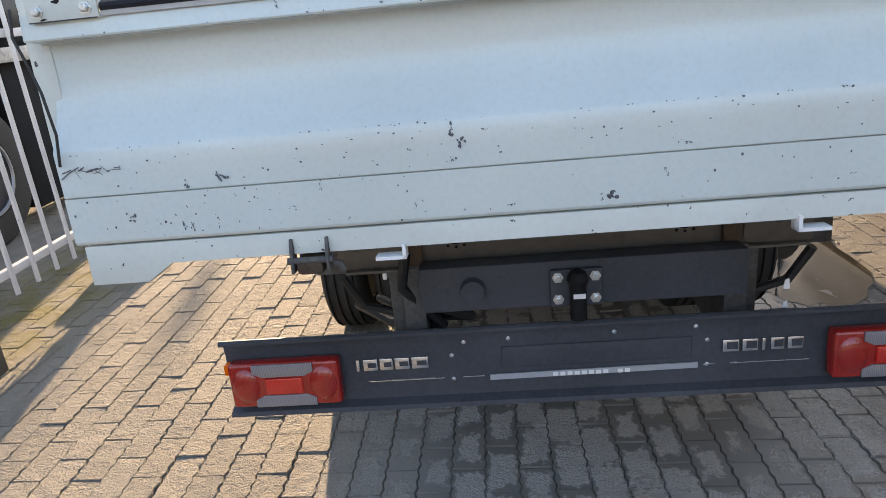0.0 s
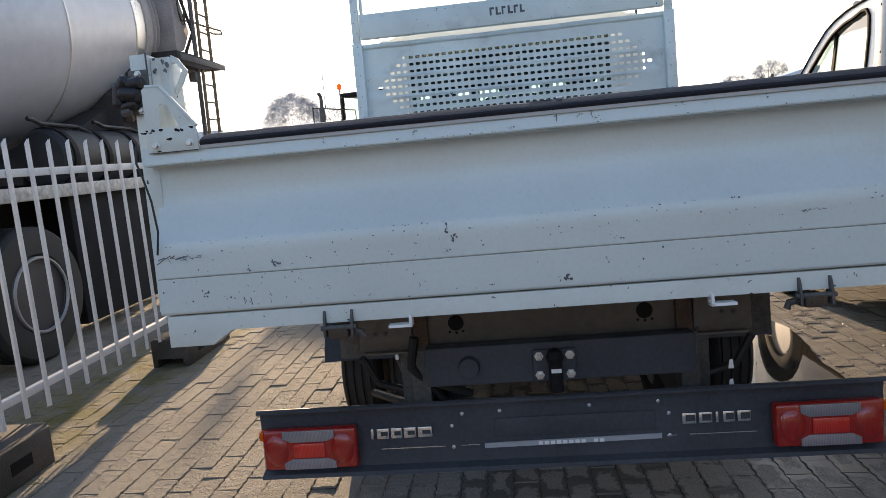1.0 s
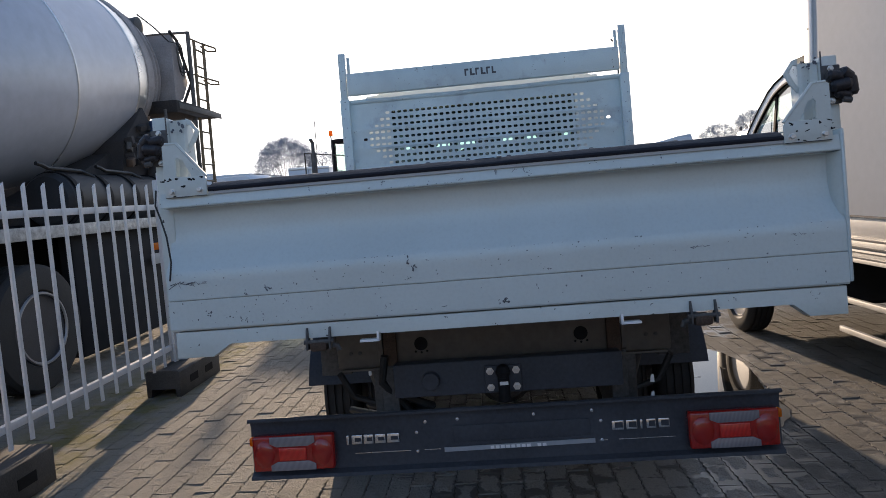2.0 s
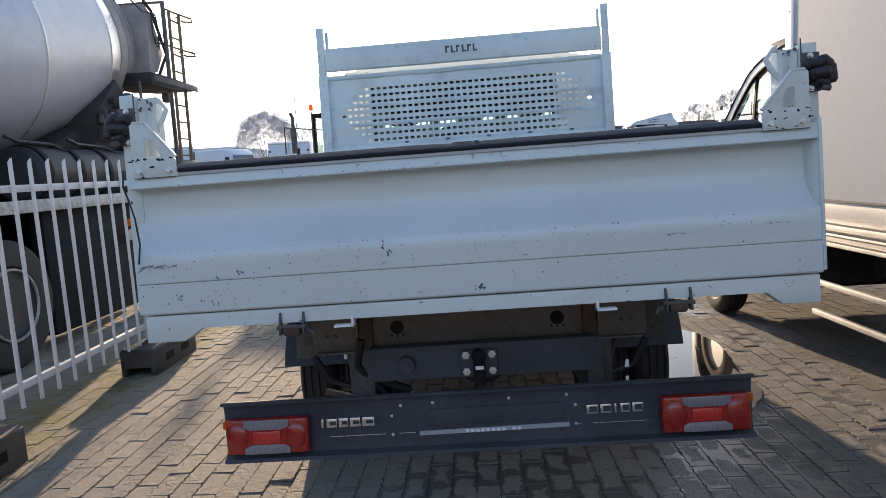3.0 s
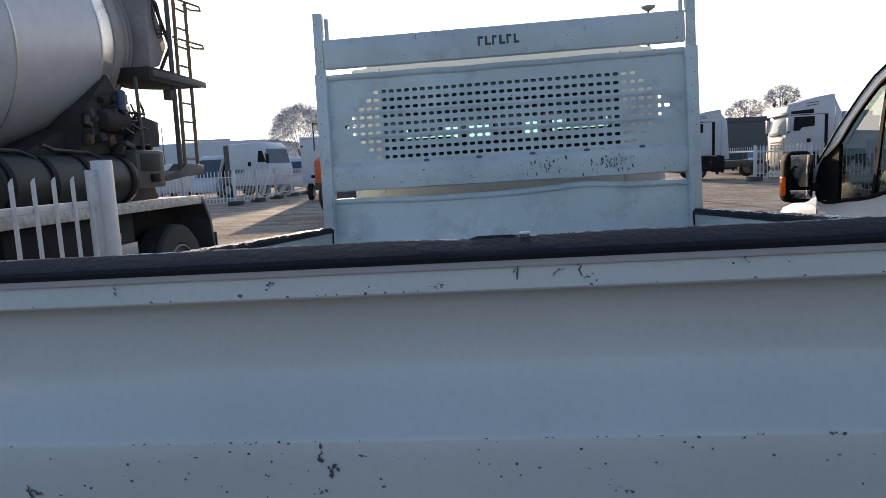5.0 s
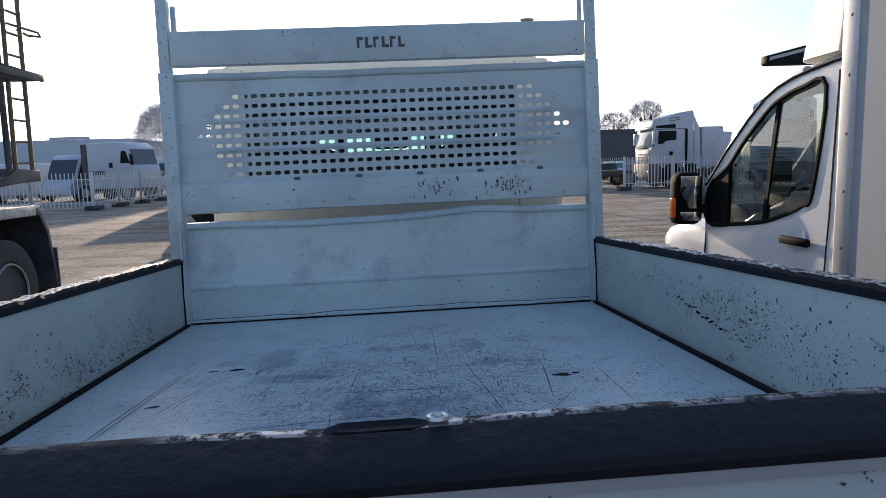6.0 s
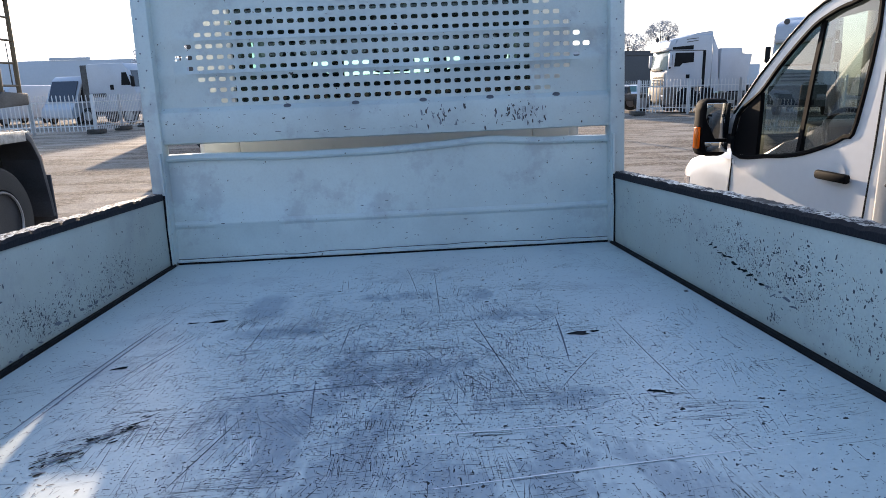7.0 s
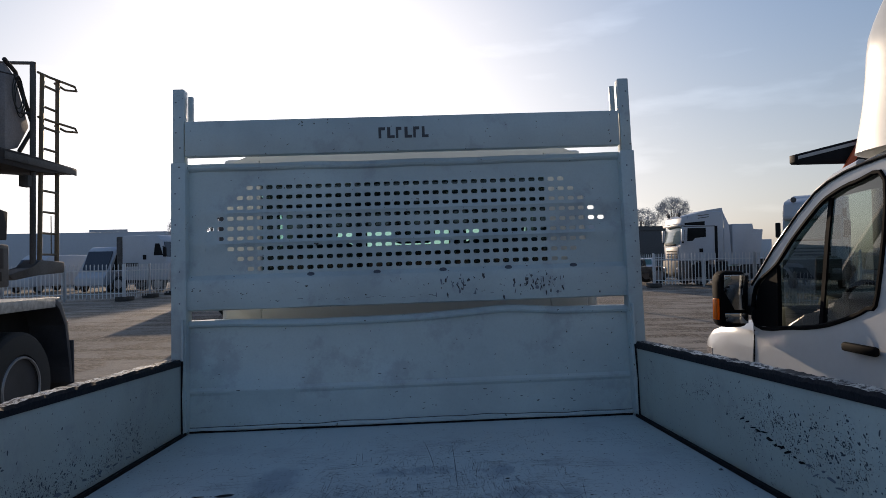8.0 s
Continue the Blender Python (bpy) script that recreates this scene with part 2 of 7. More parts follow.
M_ORANGE = plain("orange_machine_paint", (0.62, 0.10, 0.025), 0.4, 0, 0.15, 6, 0.05)
M_AMBER = plain("amber_lens", (0.85, 0.26, 0.01), 0.2, 0, 0.1, 60, 0.2)
amber_n, amber_l = M_AMBER.node_tree.nodes, M_AMBER.node_tree.links
amber_glow, amber_mix = amber_n.new("ShaderNodeBsdfTranslucent"), amber_n.new("ShaderNodeMixShader")
amber_glow.inputs[0].default_value, amber_mix.inputs[0].default_value = (1.0, 0.33, 0.01, 1), 0.6
amber_l.new(amber_n["Principled BSDF"].outputs[0], amber_mix.inputs[1])
amber_l.new(amber_glow.outputs[0], amber_mix.inputs[2])
amber_l.new(amber_mix.outputs[0], amber_n["Material Output"].inputs[0])
M_YELLOW = plain("dirty_ladder_paint", (0.15, 0.11, 0.06), 0.5, 0, 0.2, 20, 0.1)
M_SCREEN_P = plain("pale_green_windscreen", (0.27, 0.33, 0.31), 0.06, 0, 0.15, 1.5, 0.0, spec=0.8)
M_SCREEN = plain("slate_far_windscreen", (0.055, 0.065, 0.085), 0.06, 0, 0.15, 1.5, 0.0, spec=0.8)
M_HALL = plain("dark_hall_cladding", (0.075, 0.075, 0.08), 0.6, 0, 0.15, 1.0, 0.05)
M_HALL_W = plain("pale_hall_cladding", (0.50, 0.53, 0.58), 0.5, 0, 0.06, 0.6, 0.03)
M_BARK = plain("bare_bark", (0.20, 0.16, 0.12), 0.9, 0, 0.3, 8, 0.2)
M_TWIG = plain("bare_twigs", (0.36, 0.38, 0.42), 0.9, 0, 0.3, 2, 0.0)
M_STICKER = plain("grey_sticker_band", (0.36, 0.38, 0.41), 0.35, 0, 0.1, 20, 0.0)
M_PRINT = plain("white_print", (0.82, 0.82, 0.82), 0.4, 0, 0.03, 20, 0.0)
M_INK = plain("dark_print", (0.07, 0.07, 0.075), 0.5, 0, 0.2, 60, 0.0)
M_SCRATCH = plain("scratch_to_primer", (0.034, 0.037, 0.050), 0.55, 0, 0.3, 40, 0.0)
M_WEAR = plain("worn_grey_paint", (0.175, 0.20, 0.24), 0.5, 0, 0.2, 30, 0.0)
M_PALE = plain("fresh_pale_scratch", (0.80, 0.80, 0.80), 0.5, 0, 0.05, 30, 0.0)
M_BAREMETAL = plain("bare_scuffed_metal", (0.105, 0.115, 0.135), 0.5, 0.2, 0.4, 60, 0.1)
M_HOLE = plain("black_hole_rim", (0.008, 0.008, 0.009), 0.9, 0, 0.3, 30, 0.2)
M_CABLE = plain("black_cable", (0.015, 0.015, 0.015), 0.5, 0, 0.2, 30, 0.0)


def glass_material(name, tint, rough=0.0, see=0.85, least=0.045, power=4.0):
    m = bpy.data.materials.new(name)
    m.use_nodes = True
    n, l = m.node_tree.nodes, m.node_tree.links
    n.clear()
    out, mix = n.new("ShaderNodeOutputMaterial"), n.new("ShaderNodeMixShader")
    tr, gl, lw = n.new("ShaderNodeBsdfTransparent"), n.new("ShaderNodeBsdfGlossy"), n.new("ShaderNodeLayerWeight")
    tr.inputs[0].default_value = (*[c * see for c in tint], 1)
    gl.inputs["Roughness"].default_value = rough
    pw = n.new("ShaderNodeMath")
    pw.operation = "POWER"
    pw.inputs[1].default_value = power
    l.new(lw.outputs["Facing"], pw.inputs[0])
    l.new(ramp(n, l, pw.outputs[0], 0, 1, least, 0.9), mix.inputs[0])
    l.new(tr.outputs[0], mix.inputs[1])
    l.new(gl.outputs[0], mix.inputs[2])
    l.new(mix.outputs[0], out.inputs[0])
    return m


M_GLASS = glass_material("tinted_window_glass", (0.90, 0.92, 0.90), 0.0, 0.92)
M_GLASS_V = glass_material("dark_tinted_side_glass", (0.78, 0.92, 0.85), 0.0, 0.74, 0.10, 3.0)
M_GLASS_D = glass_material("green_window_glass", (0.55, 0.75, 0.68))
M_GLASS_P = glass_material("pale_green_cab_glass", (0.86, 0.93, 0.90), 0.0, 0.92)


def lens_material(name, base):
    m, n, l, b = material(name, base, 0.12)
    wv = n.new("ShaderNodeTexWave")
    wv.inputs["Scale"].default_value, wv.inputs["Distortion"].default_value = 70, 0.5
    l.new(coords(n, l, (1, 1, 1), (0, 0, 0)), wv.inputs[0])
    l.new(mixed(n, l, wv.outputs[0], tuple(c * 0.72 for c in base), base), b.inputs["Base Color"])
    bump(n, l, b, wv.outputs[0], 0.25, 0.003)
    b.inputs["Coat Weight"].default_value = 0.8
    b.inputs["Coat Roughness"].default_value = 0.05
    return m


M_RED = lens_material("red_lamp_lens", (0.42, 0.014, 0.009))
M_RED_HI = lens_material("bright_red_reflector", (0.72, 0.03, 0.02))
M_CLEAR = lens_material("clear_lamp_lens", (0.27, 0.25, 0.27))


def water_material():
    m, n, l, b = material("puddle_water", (0.03, 0.027, 0.022), 0.025)
    b.inputs["IOR"].default_value = 1.33
    bump(n, l, b, noise_tex(n, l, coords(n, l), 7, 2), 0.02, 0.01)
    return m


M_WATER = water_material()


def ground_material():
    m, n, l, b = material("yard_ground", (0.1, 0.09, 0.08), 0.8)
    co = coords(n, l)
    big = noise_tex(n, l, co, 0.10, 6)
    mid = noise_tex(n, l, co, 0.9, 6, 0.65)
    fine = noise_tex(n, l, co, 9, 6, 0.8)
    track = noise_tex(n, l, coords(n, l, (0.30, 2.6, 1), (0, 0, 14)), 0.5, 5)
    col = mixed(n, l, ramp(n, l, big, 0.4, 0.6), (0.25, 0.222, 0.19), (0.36, 0.318, 0.27))
    col = mixed(n, l, ramp(n, l, track, 0.49, 0.57, 0, 0.85), col, (0.085, 0.068, 0.052))
    col = mixed(n, l, ramp(n, l, mid, 0.48, 0.60, 0, 0.8), col, (0.11, 0.082, 0.06))
    col = mixed(n, l, ramp(n, l, fine, 0.46, 0.60, 0, 0.7), col, (0.43, 0.375, 0.31))
    l.new(col, b.inputs["Base Color"])
    l.new(ramp(n, l, big, 0.45, 0.62, 0.95, 0.8), b.inputs["Roughness"])
    b.inputs["Specular IOR Level"].default_value = 0.15
    bump(n, l, b, maths(n, l, "ADD", maths(n, l, "MULTIPLY", fine, 0.35), maths(n, l, "MULTIPLY", mid, 0.8)), 0.7, 0.14)
    return m


M_GROUND = ground_material()


def paver_material():
    m, n, l, b = material("concrete_pavers", (0.3, 0.27, 0.22), 0.75)
    geo = n.new("ShaderNodeNewGeometry")
    c = n.new("ShaderNodeMapping")
    l.new(geo.outputs["Position"], c.inputs[0])
    co = c.outputs[0]
    info = n.new("ShaderNodeObjectInfo")
    rnd = maths(n, l, "FRACT", maths(n, l, "ADD", info.outputs["Random"], 0.0), 0.0)
    isl = maths(n, l, "MULTIPLY", geo.outputs["Random Per Island"], 0.6)
    tone = maths(n, l, "ADD", maths(n, l, "MULTIPLY", rnd, 0.4), isl)
    fine = noise_tex(n, l, co, 120, 3, 0.7)
    mid = noise_tex(n, l, co, 9, 4)
    col = mixed(n, l, tone, (0.255, 0.234, 0.203), (0.34, 0.314, 0.272))
    col = mixed(n, l, ramp(n, l, fine, 0.4, 0.68, 0, 0.5), col, (0.18, 0.175, 0.15))
    col = mixed(n, l, ramp(n, l, mid, 0.5, 0.72, 0, 0.3), col, (0.23, 0.205, 0.175))
    # water standing in the joints of the low lane: stone middles dry first
    px = n.new("ShaderNodeSeparateXYZ")
    l.new(geo.outputs["Position"], px.inputs[0])

    def free(op, u, v=0.0):
        k = n.new("ShaderNodeMath")
        k.operation = op
        for i, w in enumerate((u, v)):
            if isinstance(w, (int, float)):
                k.inputs[i].default_value = w
            else:
                l.new(w, k.inputs[i])
        return k.outputs[0]

    cols = free("ADD", free("DIVIDE", px.outputs[0], 0.1125), 0.5)
    odd = free("FLOORED_MODULO", free("FLOOR", cols), 2.0)
    rows = free("ADD", free("SUBTRACT", free("DIVIDE", px.outputs[1], 0.225), free("MULTIPLY", odd, 0.5)), 0.5)
    ex = free("MULTIPLY", free("ABSOLUTE", free("SUBTRACT", free("FRACT", cols), 0.5)), 2.0)
    ey = free("MULTIPLY", free("ABSOLUTE", free("SUBTRACT", free("FRACT", rows), 0.5)), 2.0)
    rim = free("MAXIMUM", ex, free("MULTIPLY", ey, 1.04))
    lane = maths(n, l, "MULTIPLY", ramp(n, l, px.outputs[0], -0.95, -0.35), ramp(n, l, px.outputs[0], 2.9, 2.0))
    blot = noise_tex(n, l, co, 2.0, 4, 0.6)
    ragged = noise_tex(n, l, co, 38, 3)
    dry = free("ADD", free("ADD", free("MULTIPLY", blot, 1.9), free("MULTIPLY", ragged, 0.5)), free("MULTIPLY", rim, -0.62))
    wet = maths(n, l, "MULTIPLY", lane, ramp(n, l, dry, 0.66, 0.76, 1.0, 0.0))
    # moss in a strip along the foot of the fence
    strip = maths(n, l, "MULTIPLY", ramp(n, l, px.outputs[0], -2.35, -2.65), ramp(n, l, px.outputs[0], -3.45, -3.15))
    moss = maths(n, l, "MULTIPLY", strip, ramp(n, l, noise_tex(n, l, co, 5, 5, 0.65), 0.40, 0.60, 0.15, 0.8))
    col = mixed(n, l, moss, col, (0.20, 0.175, 0.055))
    # lane stone is painted paler and greyer to lift the shade there
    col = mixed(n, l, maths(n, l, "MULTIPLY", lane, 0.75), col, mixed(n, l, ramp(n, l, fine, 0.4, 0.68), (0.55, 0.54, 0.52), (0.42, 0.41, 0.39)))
    # damp lane beside the lorry, drying unevenly; its darkening also paints the van's shade
    damp = maths(n, l, "MULTIPLY", ramp(n, l, free("ADD", px.outputs[0], free("MULTIPLY", mid, 0.5)), 1.15, 1.65), ramp(n, l, blot, 0.30, 0.55, 0.45, 0.8))
    col = mixed(n, l, damp, col, (0.11, 0.10, 0.085))
    col = mixed(n, l, maths(n, l, "MULTIPLY", wet, 0.85), col, (0.13, 0.125, 0.115))
    l.new(col, b.inputs["Base Color"])
    l.new(ramp(n, l, wet, 0, 1, 0.85, 0.34), b.inputs["Roughness"])
    l.new(ramp(n, l, wet, 0, 1, 0.2, 0.3), b.inputs["Specular IOR Level"])
    bump(n, l, b, maths(n, l, "ADD", maths(n, l, "MULTIPLY", fine, 0.35), maths(n, l, "MULTIPLY", noise_tex(n, l, co, 21, 5, 0.7), 0.9)), 0.9, 0.05)
    l.new(ramp(n, l, wet, 0.2, 0.9, 0.9, 0.03), n["Bump"].inputs["Strength"])
    return m


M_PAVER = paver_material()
M_JOINT = plain("joint_sand", (0.12, 0.108, 0.09), 0.8, 0, 0.4, 20, 0.4)

# ---- building helpers ----


def mesh_of(bm, name, smooth=True):
    bmesh.ops.recalc_face_normals(bm, faces=bm.faces)
    me = bpy.data.meshes.new(name)
    bm.to_mesh(me)
    bm.free()
    if smooth:
        me.polygons.foreach_set("use_smooth", [True] * len(me.polygons))
        me.set_sharp_from_angle(angle=radians(32))
    return me


def part(name, bm, mat, parent=None, label="", m=None, smooth=True):
    me = mesh_of(bm, name, smooth) if isinstance(bm, bmesh.types.BMesh) else bm
    if not me.materials:
        me.materials.append(mat)
    ob = new(name, me)
    if parent is not None:
        ob.parent = parent
    if m is not None:
        ob.matrix_local = m
    if label:
        ob["label"] = label
    return ob


def thing(name, label, category, m=None, group="", kind=""):
    ob = new(name)
    ob.empty_display_size = 0.2
    if m is not None:
        ob.matrix_world = m
    return tagged(ob, label, category, group, kind)


def box(x0, x1, y0, y1, z0, z1, bevel=0.0, seg=2, bm=None):
    b = bmesh.new()
    bmesh.ops.create_cube(b, size=1)
    for v in b.verts:
        v.co = Vector(((x0 + x1) / 2 + v.co.x * (x1 - x0), (y0 + y1) / 2 + v.co.y * (y1 - y0), (z0 + z1) / 2 + v.co.z * (z1 - z0)))
    if bevel:
        bmesh.ops.bevel(b, geom=b.edges[:], offset=bevel, segments=seg, affect="EDGES", profile=0.5)
    return joined(bm, b)


def joined(bm, b):
    if bm is None:
        return b
    me = bpy.data.meshes.new("tmp")
    b.to_mesh(me)
    b.free()
    bm.from_mesh(me)
    bpy.data.meshes.remove(me)
    return bm


def prism(points, axis, a, b, bevel=0.0, bm=None):
    """A 2D outline pushed along an axis from a to b. axis x: points are (y, z); y: (x, z); z: (x, y)."""
    k = bmesh.new()

    def put(p, t):
        return {"x": (t, p[0], p[1]), "y": (p[0], t, p[1]), "z": (p[0], p[1], t)}[axis]

    lo = [k.verts.new(put(p, a)) for p in points]
    hi = [k.verts.new(put(p, b)) for p in points]
    k.faces.new(lo)
    k.faces.new(hi[::-1])
    for i in range(len(points)):
        j = (i + 1) % len(points)
        k.faces.new((lo[j], lo[i], hi[i], hi[j]))
    if bevel:
        bmesh.ops.bevel(k, geom=k.edges[:], offset=bevel, segments=2, affect="EDGES", profile=0.5)
    return joined(bm, k)


def tube(points, r, seg=8, bm=None, r_end=None):
    """A round bar along a list of points."""
    k = bmesh.new()
    pts = [Vector(p) for p in points]
    rings, up = [], None
    for i, p in enumerate(pts):
        d = (pts[min(i + 1, len(pts) - 1)] - pts[max(i - 1, 0)]).normalized()
        if up is None:
            up = Vector((0, 0, 1)) if abs(d.z) < 0.9 else Vector((1, 0, 0))
        s = d.cross(up).normalized()
        up = s.cross(d).normalized()
        q = r if r_end is None else r + (r_end - r) * i / (len(pts) - 1)
        rings.append([k.verts.new(p + (s * math.cos(a) + up * math.sin(a)) * q) for a in (2 * math.pi * j / seg for j in range(seg))])
    for a, b in zip(rings, rings[1:]):
        for j in range(seg):
            k.faces.new((a[j], a[(j + 1) % seg], b[(j + 1) % seg], b[j]))
    k.faces.new(rings[0][::-1])
    k.faces.new(rings[-1])
    return joined(bm, k)


def lathe(profile, seg=32, axis="x", bm=None, closed=False):
    """(along, radius) pairs turned about an axis."""
    k = bmesh.new()
    rings = []
    for u, r in profile:
        ring = []
        for j in range(seg):
            a = 2 * math.pi * j / seg
            c, s = r * math.cos(a), r * math.sin(a)
            ring.append(k.verts.new({"x": (u, c, s), "y": (c, u, s), "z": (c, s, u)}[axis]))
        rings.append(ring)
    pairs = list(zip(rings, rings[1:])) + ([(rings[-1], rings[0])] if closed else [])
    for a, b in pairs:
        for j in range(seg):
            k.faces.new((a[j], a[(j + 1) % seg], b[(j + 1) % seg], b[j]))
    if not closed:
        k.faces.new(rings[0][::-1])
        k.faces.new(rings[-1])
    return joined(bm, k)


def sheet(rows, thick=0.0):
    """A skin through rows of points, with a thickness along its normals."""
    k = bmesh.new()
    vs = [[k.verts.new(p) for p in row] for row in rows]
    for a, b in zip(vs, vs[1:]):
        for i in range(len(a) - 1):
            k.faces.new((a[i], a[i + 1], b[i + 1], b[i]))
    if thick:
        bmesh.ops.recalc_face_normals(k, faces=k.faces)
        bmesh.ops.solidify(k, geom=k.faces[:], thickness=thick)
    return k


def bolt(x, y, z, r, parent, mat=None, d=(0, -1, 0), name="bolt"):
    """A hexagon head on its washer, standing out along d."""
    b = lathe([(0, r * 1.45), (r * 0.25, r * 1.45), (r * 0.26, r), (r * 0.95, r * 0.95), (r * 1.05, r * 0.7)], 6, "z")
    q = Vector(d).to_track_quat("Z", "Y").to_matrix().to_4x4()
    return part(name, b, mat or M_ZINC, parent, "", Matrix.Translation((x, y, z)) @ q, smooth=False)


def wheel(parent, m, r=0.35, w=0.22, rim=0.2, name="wheel", dish=0.03, rim_mat=None):
    """A wheel about the x axis: tyre with grooves, rim with a dish and a hub."""
    h = w / 2
    b = lathe([(h * 0.8, rim + 0.012), (h * 0.84, rim), (h * 0.6, rim - 0.02), (h * 0.2 - dish, rim - 0.05), (h * 0.25 - dish, rim * 0.55), (h * 0.55 - dish, rim * 0.45), (h * 0.6 - dish, 0.03), (h * 0.58 - dish, 0.0005)], 32, "x")
    lathe([(-h * 0.8, rim + 0.012), (-h * 0.84, rim), (-h * 0.3, rim - 0.02), (-h * 0.2, rim * 0.5), (-h * 0.22, 0.0005)], 32, "x", b)
    hub = part(name, b, rim_mat or M_RIM, parent, "", m)
    g = []
    for c in (-0.30, -0.1, 0.1, 0.30):
        g += [(c * w - 0.008, r), (c * w - 0.006, r - 0.012), (c * w + 0.006, r - 0.012), (c * w + 0.008, r)]
    tyre = [(-h * 0.7, rim), (-h * 0.98, rim + 0.03), (-h, (r + rim) / 2), (-h * 0.93, r - 0.035), (-h * 0.76, r - 0.005)] + g + [(h * 0.76, r - 0.005), (h * 0.93, r - 0.035), (h, (r + rim) / 2), (h * 0.98, rim + 0.03), (h * 0.7, rim)]
    part("tyre", lathe(tyre, 40, "x", closed=True), M_TYRE, hub, "black rubber tyre")
    return hub

# ---- ground ----
bm = bmesh.new()
bmesh.ops.create_grid(bm, x_segments=40, y_segments=40, size=600)
ground = part("ground", bm, M_GROUND)
ground.location.z = -0.02
tagged(ground, "brown-grey compacted yard ground with wheel tracks", "ground", kind="structure")
bm = bmesh.new()
vs = [bm.verts.new(p) for p in ((-6.6, -3.9, -0.0065), (5.6, -3.9, -0.0065), (5.6, 7.6, -0.0065), (-6.6, 7.6, -0.0065))]
bm.faces.new(vs)
joint_bed = tagged(part("joint_bed", bm, M_JOINT), "dark damp sand in the joints of the paving", "paving bed", kind="structure")

# ---- the white tipper ----
tipper = thing("tipper_truck", "white worn tipper lorry with dropside bed, parked on block paving", "truck", TIP)

# tailgate: pressed panel with a top flange, a hollow, a swelling and a lower band
gate_profile = [(0.005, 1.497), (0.000, 1.454), (0.002, 1.451), (0.046, 1.450), (0.051, 1.444), (0.053, 1.430), (0.054, 1.41), (0.054, 1.380), (0.052, 1.352), (0.046, 1.325), (0.034, 1.297), (0.019, 1.272), (0.008, 1.256), (0.003, 1.249), (0.0005, 1.242),
                (0.0005, 1.205), (0.001, 1.1562), (0.010, 1.1557), (0.010, 1.1535), (-0.001, 1.153), (-0.001, 1.064), (0.003, 1.058), (0.06, 1.058), (0.06, 1.497)]
tailgate = part("tailgate", prism(gate_profile, "x", -1.035, 1.035), M_TAIL, tipper, "white pressed-steel tailgate with scratches and chips")
rng = random.Random(11)


def scuff(parent, x, y, z, w, h, ang=0.0, mat=None, flat="y", seed=0):
    """A ragged flake of missing paint, 0.6 mm proud."""
    g = random.Random(seed * 7 + int(x * 1000) + int(z * 777))
    k = bmesh.new()
    n = 9
    pts = []
    for i in range(n):
        a = 2 * math.pi * i / n
        q = 0.55 + 0.6 * g.random()
        u, v = w / 2 * q * math.cos(a), h / 2 * q * math.sin(a)
        c, s = math.cos(ang), math.sin(ang)
        u, v = u * c - v * s, u * s + v * c
        pts.append(k.verts.new({"y": (x + u, y, z + v), "z": (x + u, y + v, z), "x": (x, y + u, z + v)}[flat]))
    k.faces.new(pts)
    return part("paint_chip", k, mat or M_BAREMETAL, parent, smooth=False)


for sx in (-1, 1):
    # end cap of the pressing, with a rounded inner edge
    a, b = sorted((sx * 1.035, sx * 1.047))
    part("end_cap", box(a, b, -0.004 if sx > 0 else 0.054, 0.062, 1.064, 1.515, 0.006 if sx > 0 else 0.002), M_TAIL, tailgate)
    if sx > 0:
        part("corner_fillet", prism([(sx * 1.017, 0.053), (sx * 1.021, 0.034), (sx * 1.027, 0.016), (sx * 1.035, 0.004), (sx * 1.035, 0.053)], "z", 1.262, 1.449), M_TAIL, tailgate)
    # bracket plate with two bolts and a triangular gusset
    x_in, x_out = sx * 0.877, sx * 1.012
    plate = part("bracket_plate", prism([(sx * 0.876, 1.482), (x_out, 1.482), (x_out, 1.545), (sx * 0.884, 1.545), (sx * 0.876, 1.535)], "y", -0.008, -0.001, 0.0012), M_TIPPER, tailgate, "white bolted corner bracket, paint chipped")
    part("gusset", prism([(sx * 0.972, 1.545), (x_out, 1.545), (x_out, 1.645), (sx * 1.003, 1.652), (sx * 0.966, 1.650), (sx * 0.876, 1.543), (sx * 0.922, 1.545), (sx * 0.948, 1.600), (sx * 0.966, 1.606), (sx * 0.972, 1.598)], "y", -0.007, -0.002), M_TIPPER, plate)
    for k in range(12):
        scuff(plate, sx * (0.885 + 0.145 * rng.random()), -0.0085, rng.choice((1.535, 1.54, 1.49, 1.486, 1.515)), rng.uniform(0.006, 0.02), rng.uniform(0.003, 0.010), rng.uniform(-0.4, 0.4), M_HOLE, "y", k)
    part("plate_edge", tube([(sx * 0.878, -0.006, 1.483), (sx * 1.010, -0.006, 1.483)], 0.0022, 6), M_INK, plate)
    for bx in (0.990, 0.898):
        bolt(sx * bx, -0.008, 1.500, 0.0085, plate)
    part("gusset_rib", tube([(sx * 0.878, -0.003, 1.543), (sx * 0.966, -0.003, 1.650), (sx * 1.003, -0.003, 1.652)], 0.006, 6), M_TIPPER, plate)
